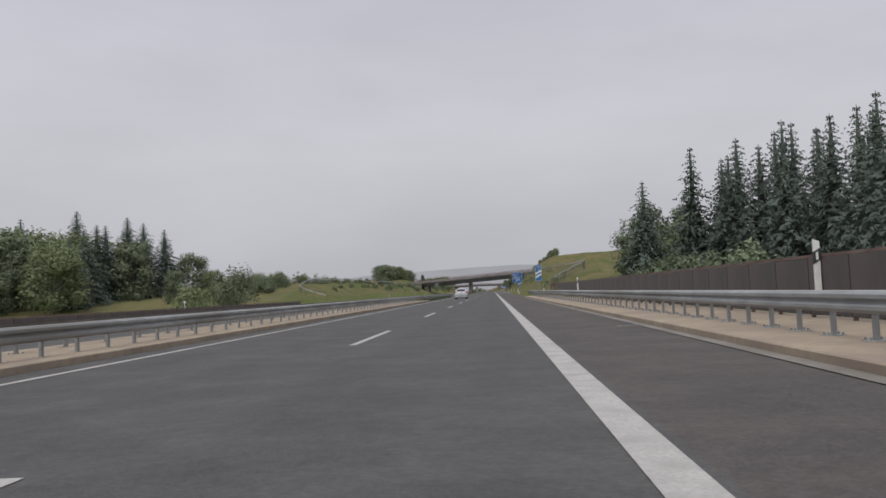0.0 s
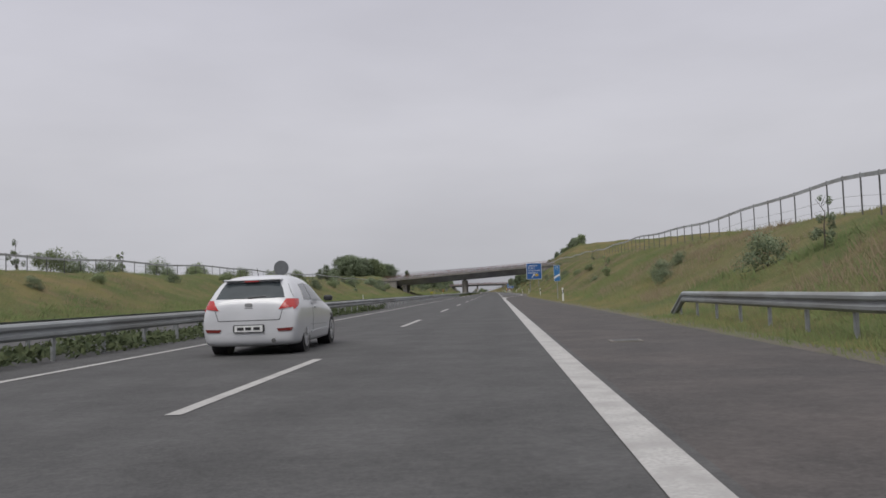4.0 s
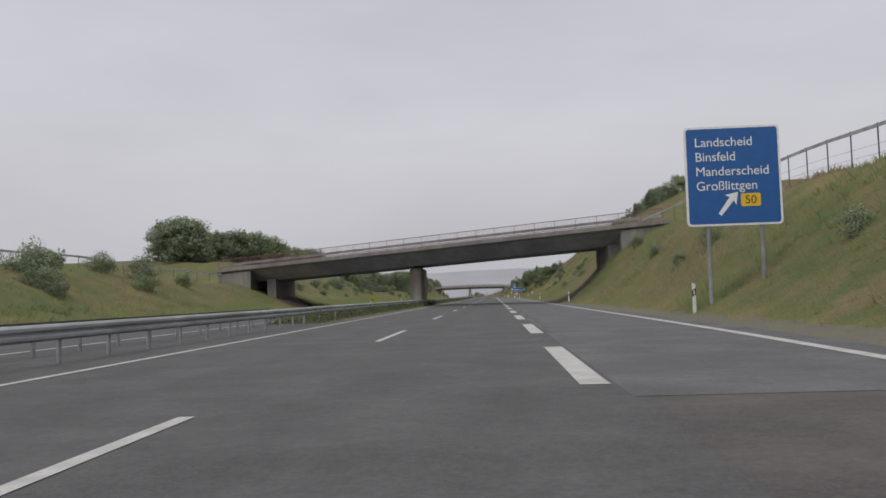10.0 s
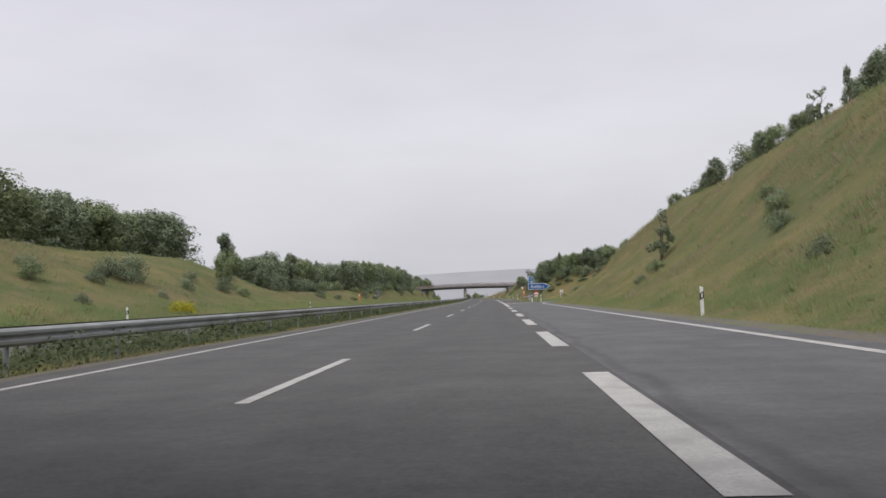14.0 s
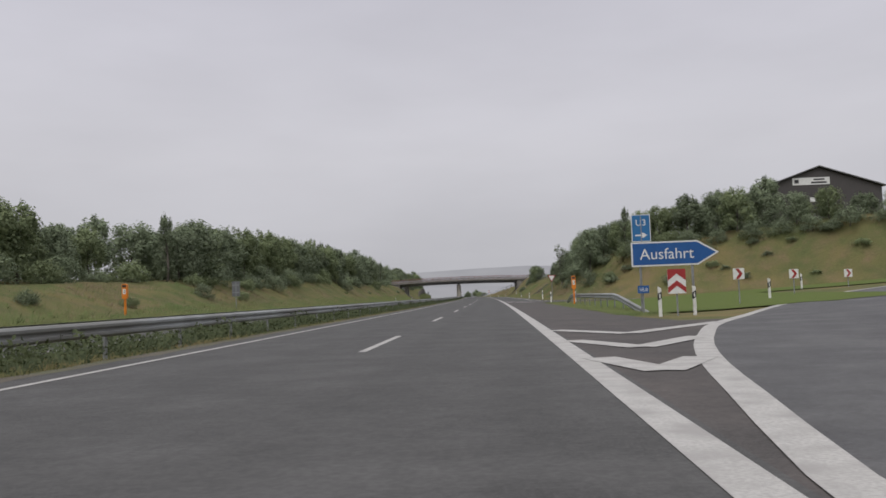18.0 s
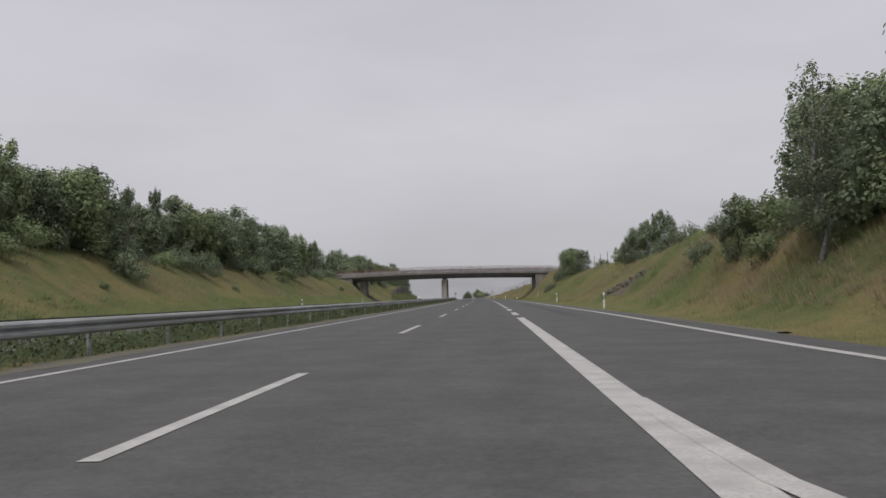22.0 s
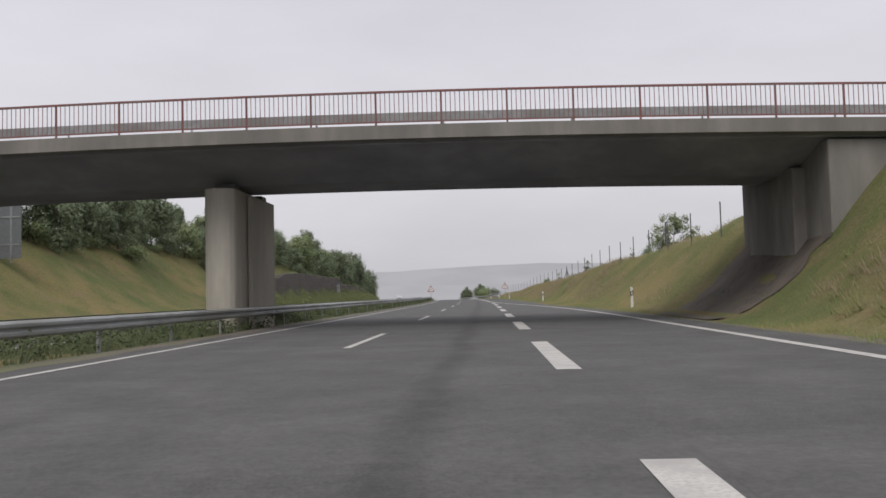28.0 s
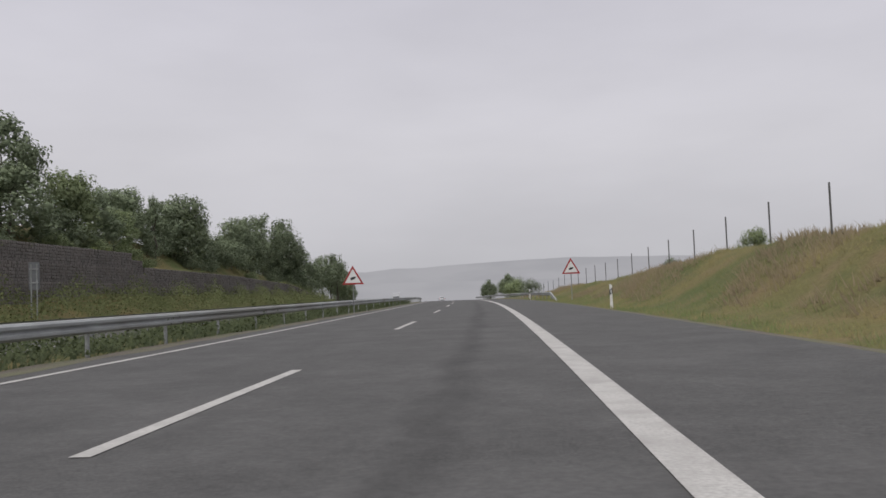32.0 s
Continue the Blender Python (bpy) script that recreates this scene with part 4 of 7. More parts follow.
def lying_patch(name, s0, s1, u0, u1, mat, skew, label, lift=0.05, ns=14, nu=12, end_skew=None):
    vs, fs = [], []
    rng = random.Random(int(s0))
    for i in range(ns + 1):
        for j in range(nu + 1):
            u = u0 + (u1 - u0) * j / nu
            a, b = s0 + skew * u, s1 + (skew if end_skew is None else end_skew) * u
            s = a + (b - a) * i / ns + (rng.uniform(-0.5, 0.5) if i in (0, ns) else 0)
            vs.append(at(s, u, gz(s, u) + lift))
    for i in range(ns):
        for j in range(nu):
            a = i * (nu + 1) + j
            fs.append((a, a + 1, a + nu + 2, a + nu + 1))
    return tagged(mesh_ob(name, vs, fs, mat, smooth=True), label, "ground", kind="structure")


lying_patch("bare_earth", 341.0, 372.3, 9.0, 16.0, EARTH, -0.42, "dark bare earth on the bank under the bridge", 0.06, 26, 14, -1.9)
lying_patch("bare_earth", 728.8, 737.2, 9.4, 13.2, EARTH, 0, "dark bare earth on the bank under the bridge")
lying_patch("bare_earth", 340.5, 349.5, -23.5, -19.2, EARTH, -0.42, "dark bare earth on the far bank under the bridge")
lying_patch("bare_earth", 728.4, 736.6, -22.6, -19.6, EARTH, 0, "dark bare earth on the far bank under the bridge")
lying_patch("lawn", 486, 526, 7.3, 20, LAWN, 0.0, "mown bright green grass island between the ramps", 0.06, 20, 12)
lying_patch("lawn", 509.5, 521, 20, 62, LAWN, 0.0, "mown bright green grass between the ramps", 0.06, 8, 16)


lying_patch("bare_earth", 611.5, 620.0, 11.5, 13.3, EARTH, 0.0, "dark bare rocky earth breaking through the grassy bank", 0.05, 8, 5)


outcrop = thing("rock_outcrop", on_road(616, 12.2, gz(616, 12.2)), "dark rocks breaking out of the grassy bank", "rocks")
pick = random.Random(31)
for i in range(22):
    k = i / 21
    s, u = 619.6 - 7.0 * k + pick.uniform(-0.7, 0.7), 11.7 + 1.5 * k + pick.uniform(-0.35, 0.35)
    bm = bmesh.new()
    bmesh.ops.create_icosphere(bm, subdivisions=2, radius=1.0)
    a, b, c = pick.uniform(0.18, 0.5), pick.uniform(0.15, 0.38), pick.uniform(0.10, 0.26)
    for v in bm.verts:
        q = 1 + 0.35 * noise.noise(v.co * 1.6 + Vector((i * 7.0, 0, 0)))
        v.co = Vector((round(v.co.x * 2.2) / 2.2 * 0.4 + v.co.x * 0.6, v.co.y, v.co.z)) * q
        v.co = Vector((v.co.x * b, v.co.y * a, v.co.z * c))
    ob = part("rock", bm, GABION_DARK)
    ob.matrix_basis = on_road(s, u, gz(s, u) + 0.06, pick.uniform(-40, 40))
    hang_moved(ob, outcrop)


# ---- fences ----
def fence(path, step, height, label, banded=True, group="fences"):
    pts = resample(path, max(int(sum(math.dist(a, b) for a, b in zip(path, path[1:])) / step), 2))
    s, u = pts[0]
    root = thing("fence", on_road(s, u, gz(s, u)), label, "fence", group)
    level = [gz(a, b) for a, b in pts]
    for _ in range(2):
        level = [level[0]] + [(a + 2 * b + c) / 4 for a, b, c in zip(level, level[1:], level[2:])] + [level[-1]]
    feet = [at(a, b, z) for (a, b), z in zip(pts, level)]
    up = Vector((0, 0, 1))
    inv = root.matrix_basis.inverted()
    bm = rod(bmesh.new(), (0, 0, -0.3), (0, 0, height), 0.032, 6)
    first = part("fence_post", bm, STEEL_DARK, root)
    for p in feet[1:]:
        same("fence_post", first.data, root, inv @ Matrix.Translation(p))
    wires = bmesh.new()
    for a, b in zip(feet, feet[1:]):
        for h in (0.35, 0.75) if banded else ():
            rod(wires, a + up * h, b + up * h, 0.008, 3)
        if banded:
            bm = bmesh.new()
            d = (b - a).normalized()
            q = d.cross(up).normalized() * 0.025
            vs = [bm.verts.new(v) for v in (a + up * (height - 0.19) - q, b + up * (height - 0.19) - q, b + up * (height - 0.03) - q, a + up * (height - 0.03) - q,
                                            a + up * (height - 0.19) + q, b + up * (height - 0.19) + q, b + up * (height - 0.03) + q, a + up * (height - 0.03) + q)]
            for f in ((0, 1, 2, 3), (7, 6, 5, 4), (0, 4, 5, 1), (1, 5, 6, 2), (2, 6, 7, 3), (3, 7, 4, 0)):
                bm.faces.new([vs[i] for i in f])
            hang(part("screen_band", bm, SCREEN), root)
    if banded:
        hang(part("wire", wires, STEEL_DARK), root)
    return root


fence(curve([(98.8, 10.3), (101, 10.1), (106.5, 11.25), (114, 12.8), (123.5, 14.6), (131, 16.6), (140, 18)], 2) + line(150, 230, 18.7, 10) + line(240, 318, 19.2, 10) + [(326, 18.6), (333, 17.0)],
      2.7, 1.65, "dark fence posts with a pale screen band along the crest")
fence(curve([(118, -20.4), (120.5, -23.4), (127, -26.2), (138, -28), (150, -29.2), (170, -30)], 2) + line(180, 330, -30.4, 10) + [(340, -29.6), (346, -28.6)],
      2.7, 1.2, "fence with a pale screen band along the far bank")
fence([(736.8, 13.6), (760, 13.5), (779.1, 13.4), (830, 13.3), (880, 13.0), (930, 13.0)], 5.25, 1.65, "bare dark fence posts along the grassy crest", False)
fence([(622, 16.6), (640, 16.4), (690, 16.4), (716, 16.8)], 5.5, 1.9, "bare dark fence posts between bushes on the crest", False)


# ---- plants ----
def quick_mesh(name, v, f, mat, normals=None):
    me = bpy.data.meshes.new(name)
    me.from_pydata(v.tolist(), [], f)
    me.materials.append(mat)
    if normals is not None:
        me.normals_split_custom_set_from_vertices(normals.tolist())
    return me


def unit(a):
    return a / (np.linalg.norm(a, axis=1)[:, None] + 1e-9)


def leaf_cards(rng, centres, normals, size, narrow=0.62):
    """Small folded diamond leaves at these places, turned at random about their facing."""
    n = len(centres)
    t = unit(np.cross(normals, rng.normal(size=(n, 3))))
    b = np.cross(normals, t)
    L = (size * rng.uniform(0.6, 1.35, n))[:, None]
    W = L * narrow * rng.uniform(0.7, 1.2, n)[:, None]
    fold = normals * L * 0.18
    v = np.stack([centres - t * L * 0.5, centres - b * W * 0.5 + fold, centres + t * L * 0.5, centres + b * W * 0.5 + fold], 1).reshape(-1, 3)
    return v, np.arange(4 * n).reshape(-1, 4).tolist()


BALL = bmesh.new()
bmesh.ops.create_icosphere(BALL, subdivisions=1, radius=1.0)
BALL_V = np.array([q.co[:] for q in BALL.verts])
BALL_F = np.array([[q.index for q in fc.verts] for fc in BALL.faces])
BALL.free()


def blob_crown(rng, blobs, per, size, core=0.5):
    """Clumps of leaves round leaf-coloured lumps added to fill dark gaps; returns vertices, faces and shading
    directions.
    """
    vs, fs, ns, at_v, full = [], [], [], 0, per
    usual = np.median([np.mean(r) for c, r in blobs])
    mid = np.mean([c for c, r in blobs], 0)
    for c, r in blobs:
        c, r = np.array(c), np.array(r)
        per = max(int(full * min(1.5, (r.mean() / usual) ** 2)), 14)
        d = unit(rng.normal(size=(per, 3)))
        k = rng.uniform(0.45, 1.15, per)[:, None] ** 0.8
        m = unit(d + rng.normal(size=(per, 3)) * 0.34 + np.array([0, -0.1, 0.35]))
        v, f = leaf_cards(rng, c + d * k * r, m, size)
        lean = (c - mid) / (np.linalg.norm(c - mid) + 0.5) * 0.5
        soft = np.repeat(unit(d * 0.8 + m * 0.5 + lean + np.array([0, 0, 0.25])), 4, 0)
        vs.append(v)
        ns.append(soft)
        fs += [[i + at_v for i in q] for q in f]
        at_v += len(v)
        if core:
            w = BALL_V * rng.uniform(0.45, 1.25, len(BALL_V))[:, None]
            vs.append(c + w * r * core)
            ns.append(unit(BALL_V + lean + rng.normal(size=BALL_V.shape) * 0.25))
            fs += (BALL_F + at_v).tolist()
            at_v += len(BALL_V)
    return np.concatenate(vs), fs, np.concatenate(ns)


def trunk_mesh(rng, h, r, limbs, spread, mat, low=0.3):
    bm = bmesh.new()
    pts = [Vector((0, 0, -0.4))]
    for i in range(1, 5):
        pts.append(Vector((rng.normal() * 0.03 * h, rng.normal() * 0.03 * h, h * i / 4)))
    for i in range(4):
        rod(bm, pts[i], pts[i + 1], r * (1 - 0.2 * i), 7, r * (1 - 0.2 * (i + 1)))
    for i in range(limbs):
        z = h * rng.uniform(low, 0.9)
        a = rng.uniform(0, 2 * math.pi)
        q = Vector((math.cos(a) * spread * rng.uniform(0.5, 1), math.sin(a) * spread * rng.uniform(0.5, 1), z + h * rng.uniform(0.08, 0.25)))
        rod(bm, (0, 0, z), q, r * 0.35, 5, r * 0.1)
    me = bpy.data.meshes.new("trunk")
    bm.to_mesh(me)
    bm.free()
    me.materials.append(mat)
    return me


def plant_kind(seed, h, w, shape, mat, blobs=38, per=92, leaf=0.25, bark=BARK):
    """Meshes of one kind of plant: (trunk, crown). shape: round, upright, shrub, thicket or thin."""
    rng = np.random.default_rng(seed)
    out, core = [], 0.0 if shape == "shrub" else 0.34
    for i in range(blobs):
        d = rng.normal(size=3)
        d /= np.linalg.norm(d)
        k = rng.uniform(0.25, 1.0) ** 0.5
        br = rng.uniform(0.09, 0.22)
        if shape == "shrub":
            c = (d[0] * k * w * 0.42, d[1] * k * w * 0.42, h * (0.10 + 0.64 * abs(d[2]) * k))
            r = (w * br * 1.05, w * br * 1.05, h * br * 1.1)
        elif shape == "thicket":
            z = rng.uniform(0.06, 0.88)
            ww = w * 0.5 * (1 - 0.62 * z ** 2.2)
            a = rng.uniform(0, 2 * math.pi)
            c = (math.cos(a) * ww * k, math.sin(a) * ww * k, h * z)
            br = 0.05 + br
            r = (w * br * 0.82, w * br * 0.82, h * br * 0.66)
        elif shape == "upright":
            z = rng.uniform(0.08, 0.95)
            ww = w * (0.5 - 0.40 * z) * 1.25
            c = (d[0] * ww * k, d[1] * ww * k, h * z)
            r = (w * br * 0.75, w * br * 0.75, h * br * 0.5)
        elif shape == "thin":
            z = rng.uniform(0.2, 1.0)
            c = (d[0] * w * 0.4 * k, d[1] * w * 0.4 * k, h * z)
            r = (w * br * 0.7, w * br * 0.7, h * br * 0.45)
            core = 0
        else:
            c = (d[0] * k * w * 0.40, d[1] * k * w * 0.40, h * (0.56 + 0.34 * d[2] * k))
            r = (w * br * 0.9, w * br * 0.9, h * br * 0.72)
        out.append((c, r))
    if shape in ("thicket", "round", "upright"):
        for i in range(7):
            a, q = rng.uniform(0, 2 * math.pi), rng.uniform(0, 0.3) * w
            out.append(((math.cos(a) * q, math.sin(a) * q, h * rng.uniform(0.84, 0.97)), (w * 0.07, w * 0.07, h * 0.10)))
    v, f, nn = blob_crown(rng, out, per, leaf, core)
    limbs = {"shrub": 5, "round": 6, "upright": 5, "thin": 5, "thicket": 6}[shape]
    th = {"shrub": 0.5, "round": 0.75, "upright": 0.9, "thin": 0.92, "thicket": 0.7}[shape]
    tm = trunk_mesh(rng, h * th, max(0.035 * h * 0.5, 0.04), limbs, w * 0.36, bark, 0.1 if shape == "shrub" else 0.3)
    return tm, quick_mesh("crown", v, f, mat, nn)


def spruce_kind(seed, h, w):
    rng = np.random.default_rng(seed)
    cs, ns, sh = [], [], []
    tiers = 34
    for i in range(tiers):
        z = h * (0.03 + 0.97 * (i / tiers) ** 0.95)
        reach = w * 0.5 * (1 - z / h) ** 0.72 * (0.72, 1.18, 0.95)[i % 3] * rng.uniform(0.85, 1.15) + 0.05
        n = int(8 + 9 * (1 - z / h))
        for j in range(n):
            a = 2 * math.pi * (j + rng.uniform(0, 0.8)) / n + i
            rr = reach * rng.uniform(0.6, 1.15)
            steps = max(int(rr / 0.24), 2)
            out = np.array([math.cos(a), math.sin(a), 0])
            for k in range(steps):
                t = (k + 0.6) / steps
                q = out * rr * t + np.array([0, 0, z - 0.34 * rr * t * t + rng.normal() * 0.08])
                for side in (-1, 1):
                    cs.append(q + np.array([-math.sin(a), math.cos(a), 0]) * side * 0.22 * (1.2 - t))
                    ns.append(np.array([rng.normal() * 0.6, rng.normal() * 0.6, 0.8]) + out * 0.6)
                    sh.append(out * 0.9 + np.array([0, 0, 0.55]))
    cs = np.array(cs)
    v, f = leaf_cards(rng, cs, unit(np.array(ns)), 0.60 * (0.4 + 0.6 * np.clip((h - cs[:, 2]) / (0.4 * h), 0, 1)), 0.36)
    nn = np.repeat(unit(np.array(sh)), 4, 0)
    ring, lv = 14, 12
    cv, cn = [], []
    for i in range(lv):
        z = h * (0.02 + 0.94 * i / (lv - 1))
        for j in range(ring):
            a = 2 * math.pi * j / ring
            r = w * 0.09 * (1 - z / h) ** 0.9 * rng.uniform(0.65, 1.1) + 0.04
            cv.append((math.cos(a) * r, math.sin(a) * r, z))
            cn.append((math.cos(a), math.sin(a), 0.4))
    b = len(v)
    for i in range(lv - 1):
        for j in range(ring):
            f.append([b + i * ring + j, b + i * ring + (j + 1) % ring, b + (i + 1) * ring + (j + 1) % ring, b + (i + 1) * ring + j])
    v, nn = np.concatenate([v, np.array(cv)]), np.concatenate([nn, unit(np.array(cn))])
    bm = bmesh.new()
    rod(bm, (0, 0, -0.5), (0, 0, h * 0.99), 0.016 * h, 8, 0.02)
    me = bpy.data.meshes.new("trunk")
    bm.to_mesh(me)
    bm.free()
    me.materials.append(BARK)
    return me, quick_mesh("crown", v, f, NEEDLE, nn)


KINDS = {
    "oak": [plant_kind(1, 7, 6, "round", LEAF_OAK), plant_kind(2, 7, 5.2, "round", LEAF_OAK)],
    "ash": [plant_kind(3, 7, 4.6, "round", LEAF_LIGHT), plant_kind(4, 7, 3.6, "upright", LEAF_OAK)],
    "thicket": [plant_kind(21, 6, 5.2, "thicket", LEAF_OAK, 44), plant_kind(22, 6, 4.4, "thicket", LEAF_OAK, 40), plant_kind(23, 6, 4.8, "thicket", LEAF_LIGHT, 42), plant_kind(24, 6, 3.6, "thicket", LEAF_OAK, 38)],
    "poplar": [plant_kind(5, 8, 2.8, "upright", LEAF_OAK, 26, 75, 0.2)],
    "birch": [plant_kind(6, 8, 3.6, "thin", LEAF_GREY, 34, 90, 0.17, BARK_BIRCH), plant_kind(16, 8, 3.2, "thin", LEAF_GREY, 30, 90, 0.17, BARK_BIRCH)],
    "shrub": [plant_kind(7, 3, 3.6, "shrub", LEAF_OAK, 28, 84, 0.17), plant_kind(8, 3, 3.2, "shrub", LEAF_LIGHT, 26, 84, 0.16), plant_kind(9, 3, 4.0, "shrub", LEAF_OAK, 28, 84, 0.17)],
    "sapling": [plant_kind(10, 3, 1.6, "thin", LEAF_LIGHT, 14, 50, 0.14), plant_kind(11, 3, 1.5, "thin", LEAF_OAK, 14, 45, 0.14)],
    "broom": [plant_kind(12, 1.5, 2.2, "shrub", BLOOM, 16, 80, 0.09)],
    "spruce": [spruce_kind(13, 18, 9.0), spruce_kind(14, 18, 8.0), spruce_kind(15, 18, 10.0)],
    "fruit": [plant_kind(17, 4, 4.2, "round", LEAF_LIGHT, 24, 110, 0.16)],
}
BASE_H = {"oak": 7, "thicket": 6, "ash": 7, "poplar": 8, "birch": 8, "shrub": 3, "sapling": 3, "broom": 1.5, "spruce": 18, "fruit": 4}
WORDS = {
    "oak": ("deciduous_tree", "dense dull-green deciduous tree on the grassy bank", "tree"),
    "ash": ("deciduous_tree", "young green deciduous tree on the grassy bank", "tree"),
    "thicket": ("thicket_tree", "bushy green tree leafy down to the ground", "tree"),
    "poplar": ("poplar_tree", "narrow upright green tree in a roadside thicket", "tree"),
    "birch": ("birch_tree", "thin grey-green birch with a see-through crown", "tree"),
    "shrub": ("shrub", "leafy green shrub on the grassy bank", "shrub"),
    "sapling": ("sapling", "thin young sapling standing in tall grass", "sapling"),
    "broom": ("broom_bush", "low bush with bright yellow blossom", "bush"),
    "spruce": ("spruce_tree", "tall dark-green spruce in the valley wood", "tree"),
    "fruit": ("fruit_tree", "small round-crowned tree on the crest of the bank", "tree"),
}
chance = random.Random(5)


def plant(kind, s, u, h, wide=1.0, z=None, sink=0.15, group=""):
    name, label, cat = WORDS[kind]
    tm, cm = KINDS[kind][chance.randrange(len(KINDS[kind]))]
    p = at(s, u, (gz(s, u) if z is None else z) - sink)
    k = h / BASE_H[kind]
    root = thing(name, pose(p.x, p.y, p.z, 0, 0, chance.uniform(0, 360)), label, cat, group)
    for n, me in (("trunk", tm), ("crown", cm)):
        ob = new(n, me)
        ob.parent = root
        ob.matrix_basis = Matrix.Diagonal((k * wide, k * wide, k, 1))
    return root


# spruces and broadleaved trees in the valley by the first bridge
for s, u, top in ((87, 18.4, 11.7), (83, 22.4, 14.3), (82, 26.5, 14.8), (78, 28.8, 14.6), (72, 28.2, 14.2), (66, 29.0, 13.6), (58, 27.6, 12.6), (52, 26.2, 12.2), (46, 24.5, 11.0),
                  (76, 24.0, 12.2), (69, 24.5, 12.0), (62, 24.0, 12.6), (88, 33, 15), (92, 24, 9.0), (40, 27, 12), (54, 31, 13.2), (64, 35, 14.6), (85, 26, 11.5), (80, 24.5, 12.6), (74, 31, 14.0), (70, 34, 14.6), (61, 30, 13.0), (79, 33, 14.8)):
    g = gz(s, u)
    plant("spruce", s, u, top - g, 0.95, group="spruce wood")
for s, u, h in ((93, 18.8, 8.2), (95, 20.6, 9.4), (89, 18.6, 8.6), (92, 23.5, 9.0), (84, 17.8, 8.0), (74, 17.5, 8.5), (64, 18, 8.5), (54, 18.5, 9), (99, 25, 8.0), (86, 21.5, 8.5), (80, 20.5, 8.5), (70, 21, 8.5), (76, 27, 9)):
    plant("oak", s, u, h, group="valley trees")
for s, u, h in ((101, 19.5, 2.6), (104, 21, 2.6), (106, 24, 2.6), (99, 18.2, 3.0), (110, 27, 2.5)):
    plant("shrub", s, u, h, group="valley shrubs")
for s, u, top, kind in ((128, -53, 15.0, "spruce"), (126, -60, 16.2, "spruce"), (127, -56, 13.8, "spruce"), (121, -66, 14.8, "spruce"), (118, -72, 14.5, "spruce"), (123, -63, 12.5, "spruce"), (120, -69, 13.0, "spruce"),
                        (132, -44.5, 9.0, "thicket"), (130, -48, 13, "spruce"), (128, -50.5, 14, "spruce"), (124, -51, 11, "thicket"), (122, -55, 13.5, "spruce"), (119, -58, 12, "thicket"), (117, -63, 12.5, "thicket"),
                        (110, -62, 12, "thicket"), (104, -66, 11, "thicket"), (98, -58, 9, "thicket"), (90, -60, 10, "thicket"), (112, -52, 11.5, "spruce"), (106, -51, 10.5, "spruce"), (100, -50, 9.0, "thicket"), (106, -57, 9, "thicket"), (116, -75, 12, "thicket")):
    plant(kind, s, u, top - gz(s, u), 1.15 if kind == "thicket" else 1.4, group="far valley trees")
for s, u, h in ((142, -36, 3.6), (139, -38.5, 3.0), (146, -37, 2.6), (150, -40, 2.8), (120, -34, 2.2), (112, -32, 3.0), (107, -35, 2.5), (128, -40, 2.5), (135, -43, 2.8), (104, -30, 3.6), (98, -27, 5.5), (92, -30, 6)):
    plant("shrub", s, u, h, group="far bank shrubs")
# behind and on the banks between the two bridges
for s, u, h, kind in ((157, -34, 2.4, "sapling"), (165, -35, 2.8, "sapling"), (180, -34.5, 2.6, "shrub"), (186, -36, 2.8, "sapling"), (205, -35, 2.2, "shrub"), (222, -36, 2.0, "shrub"), (240, -35, 2.4, "sapling"),
                      (262, -36, 2.6, "sapling"), (279.6, -34.4, 3.2, "oak"), (289.3, -33.4, 3.4, "oak"), (298, -36, 3.2, "shrub"), (311, -35, 2.4, "shrub"), (322, -35, 2.6, "sapling"), (333, -37, 3.2, "shrub"),
                      (276, -28.0, 1.6, "shrub"), (321, -27.6, 2.6, "shrub"), (316, -28.5, 2.0, "shrub"), (250, -26.5, 1.2, "shrub"), (232, -27.5, 1.4, "shrub"), (212, -27, 1.3, "shrub"), (196, -26, 1.3, "shrub"),
                      (176, -26.5, 1.3, "shrub"), (160, -26, 1.2, "shrub"), (264, -24.5, 1.0, "shrub"), (300, -25.5, 1.2, "shrub"), (286, -27.8, 1.5, "shrub"), (150, -25.2, 1.1, "shrub"), (306, -28.6, 1.7, "shrub"),
                      (238, 13.8, 1.5, "shrub"), (240, 14.6, 1.0, "shrub"), (266, 15.0, 1.3, "shrub"), (270, 14.2, 1.1, "shrub"), (276, 13.6, 1.2, "shrub"), (235.5, 18.4, 1.9, "sapling"), (297, 14.6, 1.3, "shrub"),
                      (301, 13.8, 1.0, "shrub"), (312, 14.5, 1.2, "shrub"), (150, 13.5, 1.0, "shrub"), (149, 12.4, 1.2, "shrub"), (146, 11.9, 1.0, "shrub"), (131, 12.6, 1.6, "shrub"), (128, 13.4, 1.9, "sapling"), (178.5, 13, 2.4, "sapling"),
                      (186, 12.9, 0.9, "shrub"), (300, 17.8, 1.6, "shrub"), (326, 15.6, 1.4, "shrub")):
    plant(kind, s, u, h, group="bank bushes")
for i in range(36):
    s, u = 374 + i * 2.8, -43 - chance.uniform(0, 5)
    plant("thicket", s, u, 13.9 * chance.uniform(0.9, 1.06) - gz(s, u), 1.3, group="far hilltop trees")
for s, u, h in ((378, -27, 1.5), (384, -30, 1.8), (391, -26, 1.4), (399, -29, 1.7), (410, -31, 1.6), (424.8, -29.6, 1.8), (431, -27, 1.5), (440, -30, 1.6), (405, -24.5, 1.1), (420, -25, 1.0), (446, -26, 1.6), (452, -30, 2.0)):
    plant("shrub", s, u, h, group="far bank bushes")
